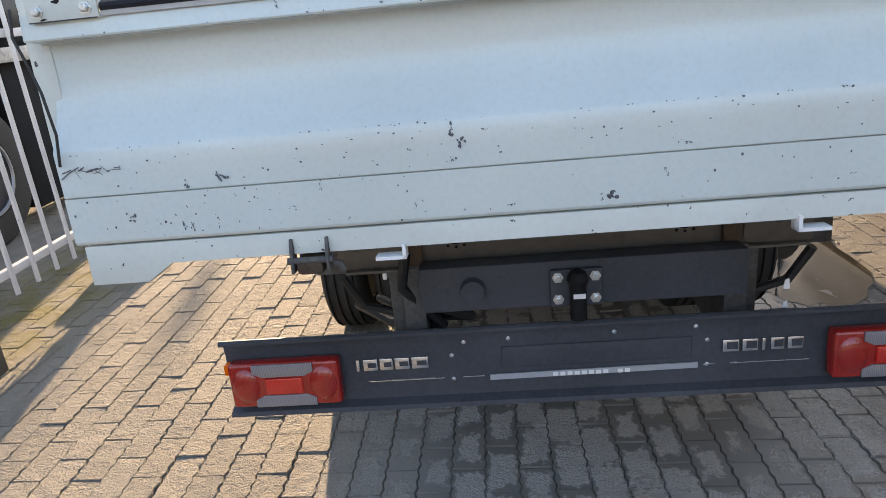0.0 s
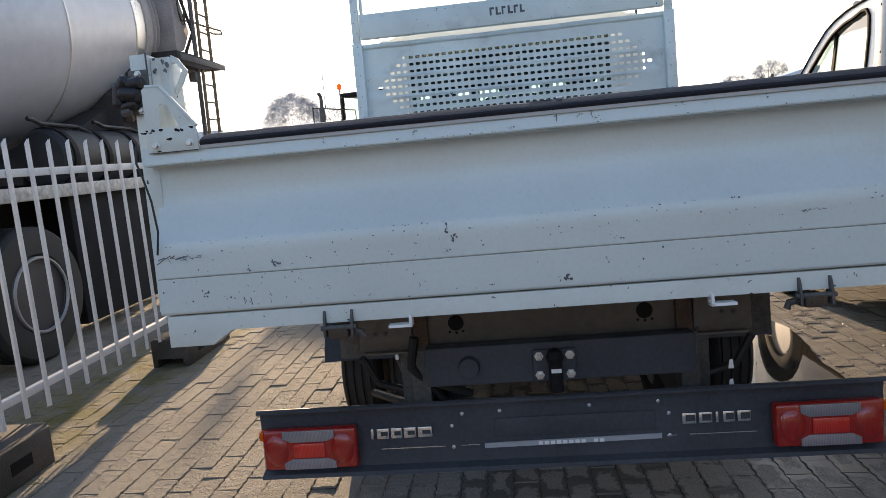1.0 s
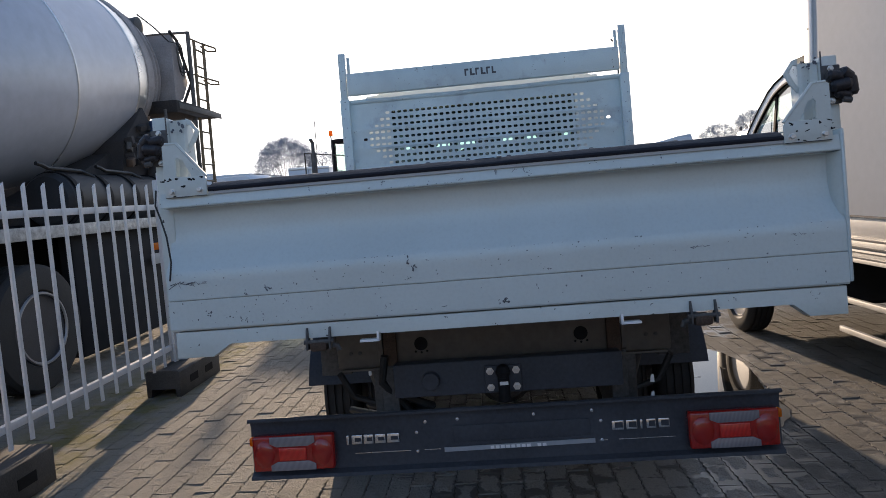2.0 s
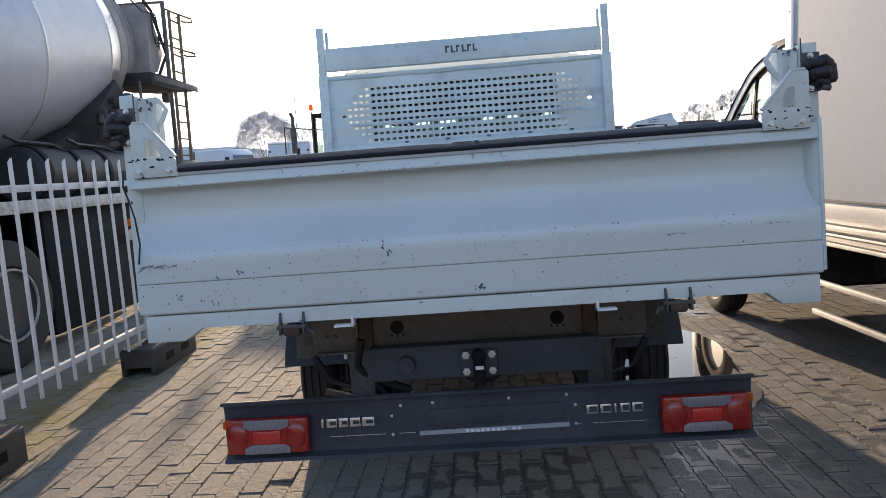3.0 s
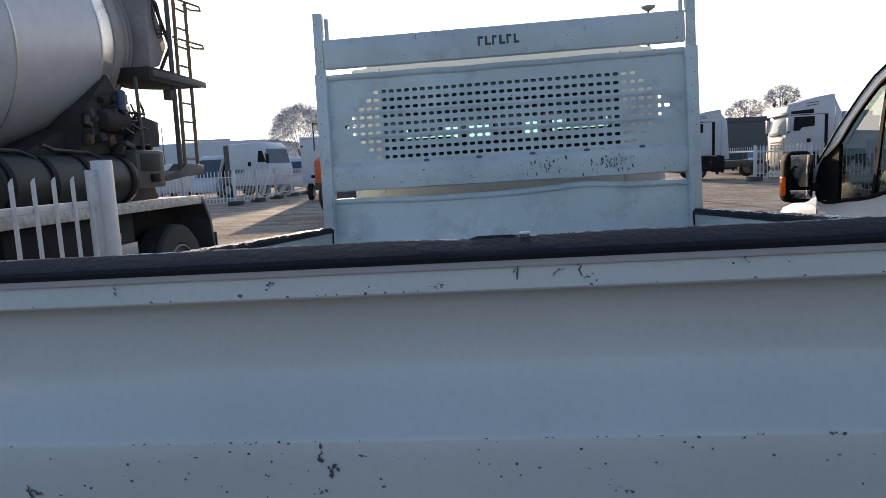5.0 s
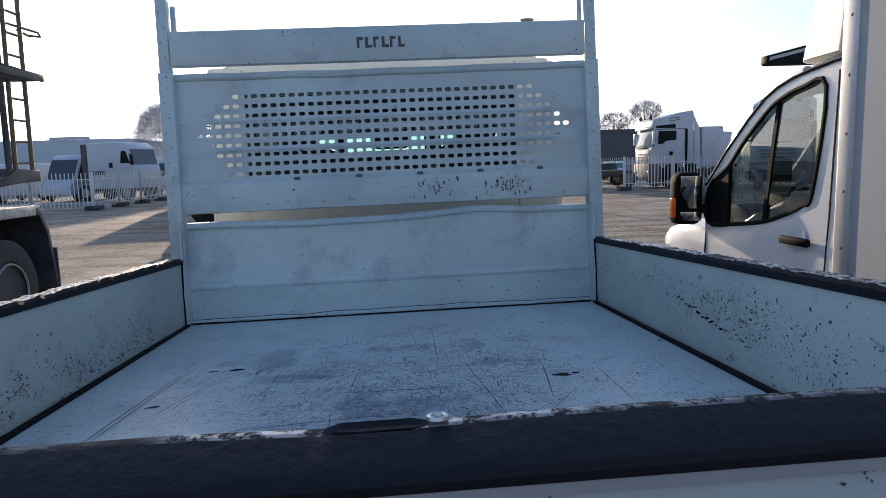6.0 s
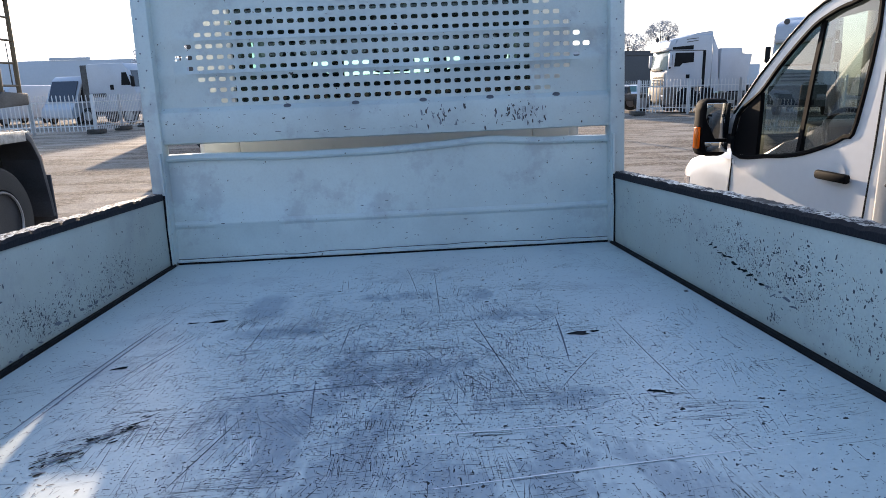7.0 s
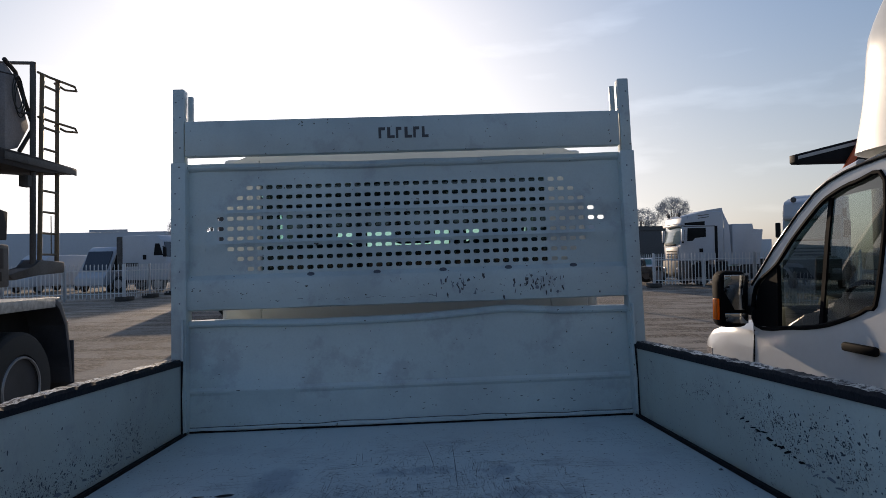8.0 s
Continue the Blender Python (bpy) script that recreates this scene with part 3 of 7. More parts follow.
# rubber edge on the tailgate, a little uneven
rng = random.Random(4)
for xa, xb in ((-0.874, 0.876),):
    rows = []
    for i in range(141):
        x = xa + (xb - xa) * i / 140
        d = 0.0016 * noise.noise((x * 9, 0, 3)) + (0.003 * math.exp(-((x + 0.02) / 0.06) ** 2) if xa < 0 else 0)
        rows.append([(x, -0.004, 1.493), (x, -0.006, 1.500), (x, -0.003, 1.506 - d), (x, 0.006, 1.511 - d), (x, 0.037, 1.5235 - d), (x, 0.041, 1.5247 - d), (x, 0.049, 1.5247 - d), (x, 0.054, 1.518), (x, 0.055, 1.493)])
        if -0.03 < x < 0.035:
            rows[-1][4:7] = [(x, 0.035, 1.5215), (x, 0.041, 1.5180 + 0.003 * noise.noise((x * 60, 0, 1))), (x, 0.049, 1.5255)]
    part("rubber_edge", sheet(rows, 0.004), M_STRIP_WORN_GLINT, tailgate, "black rubber edge strip")
# the strip is torn open near its middle, with a bright ring beside the tear
part("tear", prism([(-0.030, 0.040), (-0.012, 0.0365), (0.008, 0.0375), (0.030, 0.0385), (0.036, 0.042), (0.020, 0.0455), (-0.008, 0.0465), (-0.024, 0.044)], "z", 1.5212, 1.5222), M_HOLE, tailgate, "torn gap in the rubber")
part("tear_ring", lathe([(0.003 * math.sin(a), 0.0062 + 0.0022 * math.cos(a)) for a in (2 * math.pi * i / 8 for i in range(8))], 16, "z", closed=True), M_ZINC, tailgate, "bright ring in the torn rubber", Matrix.Translation((0.044, 0.043, 1.526)))
# grey folded lip under the rubber
part("lip", box(-0.874, 0.876, -0.003, 0.0, 1.484, 1.497), M_GREYFILM, tailgate)
def flakes(name, parent, mat, items, label=""):
    """Many small ragged flakes in one mesh: (x, y, z, width, height, turn, plane)."""
    g = random.Random(len(items) * 3 + 1)
    vv, ff = [], []
    for x, y, z, w, h, an, flat in items:
        n = 4 if h < 0.0035 or w < 0.0035 else 6
        c, s = math.cos(an), math.sin(an)
        ids = []
        for i in range(n):
            a = 2 * math.pi * (i + 0.5) / n
            q = 0.7 + 0.5 * g.random()
            u, v = w * 0.6 * q * math.cos(a), h * 0.6 * q * math.sin(a)
            u, v = u * c - v * s, u * s + v * c
            ids.append(len(vv))
            vv.append({"y": (x + u, y, z + v), "z": (x + u, y + v, z), "x": (x, y + u, z + v)}[flat])
        ff.append(ids)
    me = bpy.data.meshes.new(name)
    me.from_pydata(vv, [], ff)
    ob = part(name, me, mat, parent, label)
    return tagged(ob, kind="stuff")


g = random.Random(31)
spots = []
# knocks on the gate: (x, z, width, height, turn) of each cluster of flakes
KNOCKS = ((-0.243, 1.208, 0.018, 0.014, 0.6), (-0.262, 1.226, 0.008, 0.022, 0.2), (-0.20, 1.222, 0.01, 0.006, 0), (-0.26, 1.175, 0.012, 0.008, 0.3), (0.17, 1.168, 0.012, 0.007, 0),
                       (-0.70, 1.168, 0.035, 0.012, -0.5), (-0.78, 1.165, 0.01, 0.014, -0.4), (-0.52, 1.146, 0.004, 0.018, 0), (-0.90, 1.105, 0.016, 0.014, 0.7), (-0.80, 1.080, 0.006, 0.024, 0.1), (-0.785, 1.082, 0.005, 0.02, 0.2),
                       (-0.73, 1.086, 0.004, 0.02, 0), (-0.58, 1.105, 0.012, 0.004, 0), (0.03, 1.083, 0.014, 0.02, 0.7), (0.01, 1.078, 0.005, 0.014, 0), (-0.16, 1.078, 0.014, 0.006, 0.4), (0.13, 1.12, 0.004, 0.016, 0.5),
                       (0.46, 1.09, 0.008, 0.003, 0), (-0.34, 1.09, 0.003, 0.01, 0), (0.62, 1.20, 0.05, 0.004, 0.03), (0.9, 1.215, 0.03, 0.004, 0.0), (-0.985, 1.205, 0.06, 0.010, 0.02), (-0.93, 1.207, 0.05, 0.006, 0.1))
LIP_KNOCKS = ((0.028, 1.478, 0.005, 0.03, 0), (0.04, 1.491, 0.022, 0.004, 0.1), (0.085, 1.474, 0.014, 0.004, 0.6), (0.112, 1.486, 0.006, 0.026, 0), (0.125, 1.466, 0.012, 0.004, 0.2), (-0.08, 1.461, 0.01, 0.006, 0), (-0.32, 1.472, 0.014, 0.008, 0.5),
                       (-0.36, 1.46, 0.01, 0.004, 0), (0.33, 1.482, 0.008, 0.012, 0), (-0.55, 1.478, 0.004, 0.02, 0), (0.52, 1.48, 0.005, 0.016, 0.3))
for x, z, w, h, an in KNOCKS + LIP_KNOCKS:
    depth = -0.0010 if z > 1.3 else (-0.0012 if z > 1.158 else -0.0018)
    c, q = math.cos(an), math.sin(an)
    for i in range(5 + int(60 * (w + h))):
        u, v = g.uniform(-0.6, 0.6) * w, g.uniform(-0.6, 0.6) * h
        spots.append((x + u * c - v * q, depth, z + u * q + v * c, max(w * g.uniform(0.15, 0.55), 0.0018), max(h * g.uniform(0.12, 0.45), 0.0014), an + g.gauss(0, 0.5), "y"))
for i in range(120):
    z = g.choice((g.gauss(1.25, 0.012), g.gauss(1.21, 0.03), g.uniform(1.165, 1.24)))
    spots.append((g.uniform(-1.0, 1.0), -0.0012, min(1.246, max(1.16, z)), g.uniform(0.0015, 0.006), g.uniform(0.0012, 0.004), g.uniform(-0.6, 0.6), "y"))
for i in range(70):
    spots.append((g.uniform(-1.0, 1.0) if g.random() < 0.6 else g.gauss(-0.75, 0.2), -0.0018, g.uniform(1.063, 1.15), g.uniform(0.0012, 0.005), g.uniform(0.0015, 0.006), g.uniform(-0.5, 0.5), "y"))
for i in range(34):
    spots.append((g.uniform(-0.98, 0.98), -0.0007, g.choice((1.4555, 1.4555, g.uniform(1.456, 1.482))), g.uniform(0.0015, 0.006), g.uniform(0.001, 0.004), g.uniform(-0.5, 0.5), "y"))
for i in range(10):
    spots.append((g.uniform(-0.95, 0.95), 0.0545, g.uniform(1.36, 1.42), g.uniform(0.002, 0.007), g.uniform(0.003, 0.008), g.uniform(-0.8, 0.8), "y"))
flakes("chipped_paint", tailgate, M_BAREMETAL, spots, "small dark paint chips")
# thin cable down the end of the gate
part("cable", tube([(-1.044, -0.004, 1.51), (-1.046, -0.012, 1.46), (-1.032, -0.014, 1.42), (-1.018, -0.012, 1.36), (-1.010, -0.012, 1.28), (-1.020, -0.01, 1.22)], 0.0028, 6), M_CABLE, tailgate, "thin black cable")

# rear cross beam (apron) under the gate, with dropped ends
apron = part("rear_apron", prism([(-1.024, 1.053), (1.028, 1.053), (1.028, 0.970), (0.918, 0.970), (0.874, 1.010), (-0.848, 1.010), (-0.903, 0.970), (-1.024, 0.970)], "y", 0.006, 0.055, 0.002), M_TIPPER, tipper, "white rear cross beam below the tailgate")
for sx in (-1, 1):
    cx = sx * 0.612 if sx > 0 else -0.560
    hinge = part("gate_hinge", box(cx - 0.030, cx + 0.026, -0.012, 0.05, 0.966, 1.000, 0.010), M_RUST, tipper, "greasy rusty tailgate hinge")
    for d in (-0.036, 0.036):
        part("hinge_ear", prism([(-0.014, 0.972), (0.02, 0.972), (0.02, 1.040), (0.0, 1.040), (-0.006, 1.025), (-0.012, 1.0)], "x", cx + d - 0.003, cx + d + 0.003, 0.001), M_STEEL_D, hinge)
    part("hinge_pin", tube([(cx - 0.046, -0.004, 0.996), (cx + 0.046, -0.004, 0.996)], 0.007, 10), M_STEEL_D, hinge)
    part("hook", tube([(cx - sx * 0.02, 0.02, 0.985), (cx - sx * 0.05, 0.03, 0.975), (cx - sx * 0.055, 0.03, 0.960)], 0.009, 8), M_STEEL_D, hinge)
    bx = sx * 0.40
    part("guide_bracket", prism([(bx - 0.03, 0.985), (bx + 0.03, 0.985), (bx + 0.03, 0.992), (bx - 0.03, 0.992)], "y", -0.004, 0.03), M_PRINT, tipper, "white painted angle bracket")
    part("guide_bracket", box(min(bx - sx * 0.03, bx - sx * 0.024), max(bx - sx * 0.03, bx - sx * 0.024) + 0.001, -0.004, 0.03, 0.985, 1.016), M_PRINT, tipper, "white painted angle bracket")

# bed floor and side boards
def floor_z(y):
    return 1.17 - 0.019 * (2.835 - y)


part("bed_floor", prism([(0.062, floor_z(0.062)), (2.835, 1.17), (2.835, 1.10), (0.062, 1.06)], "x", -1.0, 1.0), M_BED, tipper, "scratched pale steel bed floor with worn patches")
for x, y, w, h, an in ((-0.552, 1.872, 0.075, 0.034, 0.0), (-0.63, 1.872, 0.04, 0.014, 0.1), (0.505, 1.555, 0.075, 0.036, 0.05), (0.555, 1.565, 0.035, 0.018, 0.2), (0.565, 1.15, 0.05, 0.016, -0.1), (0.59, 1.135, 0.03, 0.008, -0.3), (-0.70, 1.50, 0.05, 0.02, 0.3), (0.30, 1.92, 0.02, 0.016, 0)):
    scuff(tipper, x, y, floor_z(y) + 0.0012, w, h, an, M_HOLE, "z")
# ragged scrape through to the metal near the side board
g = random.Random(19)
for i in range(130):
    u = g.random()
    x, y = -0.650 + 0.145 * u + g.gauss(0, 0.014), 0.99 + 0.19 * u + g.gauss(0, 0.022)
    scuff(tipper, x, y, floor_z(y) + 0.0010 + 0.00002 * i, g.uniform(0.006, 0.034), g.uniform(0.002, 0.008), 0.6 + g.gauss(0, 0.25), M_HOLE if g.random() < 0.45 else M_WEAR, "z", i)


def strokes(name, parent, mat, items, label):
    """Scratches as thin, slightly bent, tapering strips in one mesh: (x, y, length, width, turn, bend, lift)."""
    vv, ff = [], []
    for x, y, ln, w, an, bend, lift in items:
        c, s = math.cos(an), math.sin(an)
        base = len(vv)
        for i in range(5):
            t = i / 4 - 0.5
            q = w * (0.28, 0.9, 1.0, 0.8, 0.2)[i] / 2
            u, v = ln * t, bend * ln * (0.25 - t * t)
            for d in (-q, q):
                px, py = x + u * c - (v + d) * s, y + u * s + (v + d) * c
                px = min(0.983, max(-0.983, px))
                vv.append((px, py, floor_z(py) + lift))
        for i in range(4):
            a = base + 2 * i
            ff.append((a, a + 1, a + 3, a + 2))
    me = bpy.data.meshes.new(name)
    me.from_pydata(vv, [], ff)
    return tagged(part(name, me, mat, parent, label), kind="stuff")


# scratches over the floor: strokes along, across and askew, in loose bundles
g = random.Random(52)
dark, wear, pale = [], [], []


def on_floor(x, y):
    return abs(x) < 0.97 and 0.12 < y < 2.78


def streak(store, x0, y0, x1, y1, w, lift=0.0009):
    store.append(((x0 + x1) / 2, (y0 + y1) / 2, math.hypot(x1 - x0, y1 - y0), w, math.atan2(y1 - y0, x1 - x0), g.gauss(0, 0.02), lift))


# bundles of fine parallel lines, most of them along or across the bed
for i in range(1300):
    x, y = (g.gauss(0.02, 0.36), g.gauss(1.45, 0.42)) if g.random() < 0.8 else (g.uniform(-0.95, 0.95), g.uniform(0.2, 2.7))
    an = g.choice((g.gauss(0, 0.05), g.gauss(0.04, 0.08), g.gauss(1.57, 0.05), g.gauss(1.5, 0.08), g.gauss(1.45, 0.15), g.gauss(0.1, 0.2), g.gauss(2.0, 0.3), g.gauss(1.1, 0.3)))
    ln = 0.02 + 0.05 * g.random() + (0.14 * g.random() if g.random() < 0.2 else 0)
    kind = dark if g.random() < 0.36 else wear
    for k in range(g.choice((1, 2, 4, 6, 10, 14))):
        px, py = x + g.gauss(0, 0.03), y + g.gauss(0, 0.03)
        if on_floor(px, py):
            kind.append((px, py, ln * g.uniform(0.25, 1.1), g.uniform(0.0004, 0.0013), an + g.gauss(0, 0.06), g.gauss(0, 0.03), 0.0005 + 0.0002 * g.random()))
# longer single scratches: two ends and a width
for x0, y0, x1, y1, w in ((-0.13, 1.505, 0.15, 1.50, 0.004), (-0.42, 1.25, 0.14, 1.31, 0.005), (0.23, 1.78, 0.29, 1.12, 0.0022), (0.48, 1.72, 0.43, 1.35, 0.005), (0.64, 1.69, 0.63, 1.06, 0.002), (-0.57, 1.76, -0.66, 1.36, 0.0025), (-0.59, 1.75, -0.69, 1.36, 0.0025),
                          (-0.31, 1.15, -0.38, 0.87, 0.0022), (-0.39, 1.84, -0.40, 1.56, 0.0016), (-0.13, 1.73, -0.14, 1.52, 0.003), (0.52, 1.77, 0.31, 1.55, 0.0018), (0.52, 1.42, 0.37, 1.19, 0.0016), (-0.18, 1.33, -0.16, 1.08, 0.003), (0.04, 2.5, 0.08, 2.0, 0.0016), (0.15, 2.4, 0.14, 1.79, 0.0016), (0.20, 1.60, 0.30, 1.34, 0.002)):
    streak(wear if w > 0.0024 else dark, x0, y0, x1, y1, w)
# small dabs knocked out of the paint, thickest in the middle of the bed
for i in range(21000):
    x, y = (g.gauss(0.05, 0.42), g.gauss(1.25, 0.40)) if g.random() < 0.7 else (g.uniform(-0.95, 0.95), g.uniform(0.2, 2.6))
    if on_floor(x, y):
        q = g.random() ** 4
        (dark if g.random() < 0.75 else wear).append((x, y, 0.002 + 0.013 * q, 0.0009 + 0.0022 * g.random() ** 2, g.gauss(0.06, 0.5) if g.random() < 0.75 else g.gauss(1.5, 0.3), g.gauss(0, 0.2), 0.0009))
# worn edge along the side board and the long scrape beside it
wear += [(-0.755 + 0.02 * k, 1.5 + 0.05 * k, 0.75, 0.006, 1.50, 0.03, 0.0009) for k in range(2)]
for i in range(40):
    y = g.uniform(0.5, 2.2)
    pale.append((g.uniform(-0.5, 0.85), y, g.uniform(0.04, 0.16), g.uniform(0.0008, 0.0018), g.choice((g.gauss(0.1, 0.25), g.gauss(1.9, 0.3))), g.gauss(0, 0.1), 0.0011))
streak(pale, 0.03, 1.02, 0.40, 1.02, 0.004, 0.0012)
streak(pale, 0.07, 0.83, 0.71, 0.89, 0.004, 0.0012)
strokes("scratch_wear", tipper, M_SCRATCH, dark, "dark scratches and chips in the floor paint")
strokes("greyed_wear", tipper, M_WEAR, wear, "greyed wear marks in the floor paint")
strokes("fresh_wear", tipper, M_PALE, pale, "pale fresh scratches")
for sx in (-1, 1):
    xi, xo = sorted((sx * 1.0, sx * 1.045))
    side = part("side_board", prism([(0.07, 1.13), (2.765, 1.178), (2.765, 1.485), (0.07, 1.447)], "x", xi, xo, 0.004), M_SIDE, tipper, "white dropside board with chipped paint")
    rows = []
    g = random.Random(5 + sx)
    for i in range(150):
        y = 0.075 + 2.68 * i / 149
        e = 0.014 * (2.76 - y) - 0.006
        d = 0.004 * noise.noise((y * 11, sx, 0)) + 0.0045 * g.random() ** 2
        rows.append([(sx * 0.996, y, 1.464 - e), (sx * 0.994, y, 1.485 - d - e), (sx * 1.0, y, 1.495 - d - e), (sx * 1.04, y, 1.497 - d - e), (sx * 1.05, y, 1.487 - e), (sx * 1.05, y, 1.464 - e)])
    part("rubber_edge", sheet(rows, 0.003), M_STRIP_WORN_GLINT, side, "worn black edge strip, glinting")
    spots = []
    nests = []
    for i in range(120):
        if sx > 0:
            y = g.gauss(1.35, 0.40) if g.random() < 0.85 else g.uniform(0.2, 2.6)
            z = 1.345 - 0.10 * (1.9 - y) + g.gauss(0, 0.05)
        else:
            y = g.gauss(1.75, 0.45) if g.random() < 0.85 else g.uniform(0.2, 2.6)
            z = 1.195 + abs(g.gauss(0, 0.06)) - 0.02 * (2.4 - y)
        nests.append((y, z, g.uniform(0.008, 0.05)))
    for i in range(3800):
        if g.random() < 0.86:
            y, z, r = g.choice(nests)
            y, z = y + g.gauss(0, r * 1.2), z + g.gauss(0, r * 0.7)
        else:
            y, z = g.uniform(0.2, 2.7), g.uniform(1.15, 1.44)
        if not (0.1 < y < 2.72 and floor_z(y) + 0.02 < z < 1.435):
            continue
        q = g.random() ** 4
        spots.append((sx * 0.9993, y, z, 0.0014 + 0.012 * q, 0.0011 + 0.006 * g.random() ** 4, g.choice((g.gauss(0, 0.4), g.gauss(1.2, 0.4))), "x"))
    flakes("chipped_paint", side, M_BAREMETAL, spots, "dark paint chips and scrapes")
    for i in range(16):
        y, z = (1.82 - 0.030 * i, 1.322 - 0.0055 * i) if sx > 0 else (1.55 + 0.05 * i, 1.168 + 0.003 * i)
        scuff(side, sx * 0.9990, y, z + g.gauss(0, 0.007), g.uniform(0.015, 0.055), g.uniform(0.004, 0.012), -0.15 + g.gauss(0, 0.15), M_HOLE if sx > 0 and i < 11 else M_WEAR, "x", i)
    part("floor_gap", prism([(0.07, floor_z(0.07) - 0.001), (2.83, 1.169), (2.83, 1.182), (0.07, floor_z(0.07) + 0.013)], "x", min(sx * 0.985, sx * 1.002), max(sx * 0.985, sx * 1.002)), M_DARK, side)
    part("outer_rail", box(min(sx * 1.0, sx * 1.05), max(sx * 1.0, sx * 1.05), 0.07, 2.84, 1.055, 1.12, 0.006), M_TIPPER, side)
    # rear corner post with its latch
    post = part("corner_post", box(min(sx * 1.02, sx * 1.067), max(sx * 1.02, sx * 1.067), 0.05, 0.135, 1.06, 1.750 if sx < 0 else 1.738, 0.003), M_TIPPER, tipper, "white folded-steel corner post, dented")
    part("post_channel", prism([(sx * 0.965, 0.080), (sx * 0.972, 0.072), (sx * 1.0, 0.078), (sx * 1.018, 0.066), (sx * 1.018, 0.132), (sx * 0.965, 0.132)], "z", 1.06, 1.742 if sx < 0 else 1.728, 0.002), M_TIPPER, post)
    part("torn_flange", prism([(sx * 0.967, 1.747), (sx * 0.950, 1.738), (sx * 0.924, 1.702), (sx * 0.940, 1.668), (sx * 0.962, 1.640), (sx * 0.963, 1.660), (sx * 0.948, 1.684), (sx * 0.938, 1.704), (sx * 0.953, 1.727), (sx * 0.967, 1.722)], "y", 0.078, 0.086, 0.001), M_TIPPER, post, "torn, bent post flange")
    part("rim_line", tube([(sx * 1.019, 0.047, 1.752), (sx * 1.019, 0.047, 1.60)], 0.0022, 6), M_INK, post)
    for k in range(7):
        scuff(post, sx * (0.97 + 0.045 * rng.random()), 0.0655, 1.70 + 0.045 * rng.random(), rng.uniform(0.004, 0.014), rng.uniform(0.004, 0.02), 0.3, M_BAREMETAL, "y", k)
    latch = part("latch", box(min(sx * 1.018, sx * 1.070), max(sx * 1.018, sx * 1.070), 0.040, 0.049, 1.592, 1.708, 0.003), M_STEEL_D, tipper, "greasy steel gate latch")
    for la, lb, lr in (((1.030, 0.024, 1.672), (1.062, 0.024, 1.668), 0.017), ((1.064, 0.020, 1.680), (1.086, 0.026, 1.664), 0.019), ((1.090, 0.026, 1.662), (1.096, 0.030, 1.622), 0.017), ((1.040, 0.022, 1.640), (1.078, 0.018, 1.646), 0.020), ((1.052, 0.026, 1.620), (1.082, 0.028, 1.612), 0.014)):
        a, b = Vector((sx * la[0], la[1], la[2])), Vector((sx * lb[0], lb[1], lb[2]))
        k = tube([a - (b - a) * 0.25, a, (a + b) / 2, b, b + (b - a) * 0.25], lr, 12)
        for v in k.verts:
            t = (v.co - a).dot(b - a) / (b - a).length_squared
            if t < -0.05 or t > 1.05:
                q = a.lerp(b, t)
                v.co = q + (v.co - q) * 0.6
        part("latch_knuckle", k, M_GREASE, latch)
    part("latch_pin", tube([(sx * 1.062, 0.02, 1.60), (sx * 1.085, 0.02, 1.596)], 0.009, 10), M_STEEL_D, latch)
    for bz in (1.697, 1.602):
        bolt(sx * 1.042, 0.040, bz, 0.007, latch, M_ZINC)

# headboard: lower panel, perforated panel, top beam between two posts
Y_H = 2.835
lower = []
for i in range(61):
    x = -0.995 + 1.99 * i / 60
    top = 1.655 + 0.022 * math.exp(-((x - 0.44) / 0.18) ** 2) + 0.006 * noise.noise((x * 3.1, 1, 0)) - 0.01 * math.exp(-((x + 0.3) / 0.4) ** 2)
    wob = 0.006 * noise.noise((x * 2.3, 7, 0))
    lower.append([(x, Y_H + 0.0, 1.165), (x, Y_H + wob * 0.4, 1.24), (x, Y_H + wob * 0.5, 1.33), (x, Y_H - 0.008, 1.342), (x, Y_H - 0.008, 1.352), (x, Y_H + wob, 1.364), (x, Y_H + wob, 1.5), (x, Y_H + wob, top - 0.026), (x, Y_H - 0.018 + wob, top - 0.020), (x, Y_H - 0.022 + wob, top - 0.012), (x, Y_H - 0.006 + wob, top + 0.006), (x, Y_H + 0.03, top + 0.010)])
headboard = part("headboard", sheet(lower, 0.004), M_HEAD, tipper, "white pressed headboard panel with bent top edge")
part("floor_seam", tube([(-1.0 + 2.0 * i / 30, Y_H - 0.008, 1.172 + 0.004 * noise.noise((i * 0.4, 0, 0))) for i in range(31)], 0.005, 6), M_DARK, headboard)
part("foot_flange", sheet([[(-0.99 + 1.98 * i / 60, Y_H - 0.012, 1.180 + 0.003 * noise.noise((i * 0.35, 4, 0))), (-0.99 + 1.98 * i / 60, Y_H - 0.013, 1.186 + 0.006 * noise.noise((i * 0.21, 8, 0)) + 0.006 * math.exp(-((i - 36) / 14) ** 2)), (-0.99 + 1.98 * i / 60, Y_H - 0.001, 1.192 + 0.006 * noise.noise((i * 0.21, 8, 0)) + 0.006 * math.exp(-((i - 36) / 14) ** 2))] for i in range(61)], 0.002), M_HEAD, headboard, "wavy folded foot of the headboard")
part("flange_crack", tube([(-0.99 + 1.98 * i / 60, Y_H - 0.004, 1.193 + 0.006 * noise.noise((i * 0.21, 8, 0)) + 0.006 * math.exp(-((i - 36) / 14) ** 2)) for i in range(61)], 0.0022, 5), M_INK, headboard)

PITCH_X, PITCH_Z = 0.0445, 0.0462


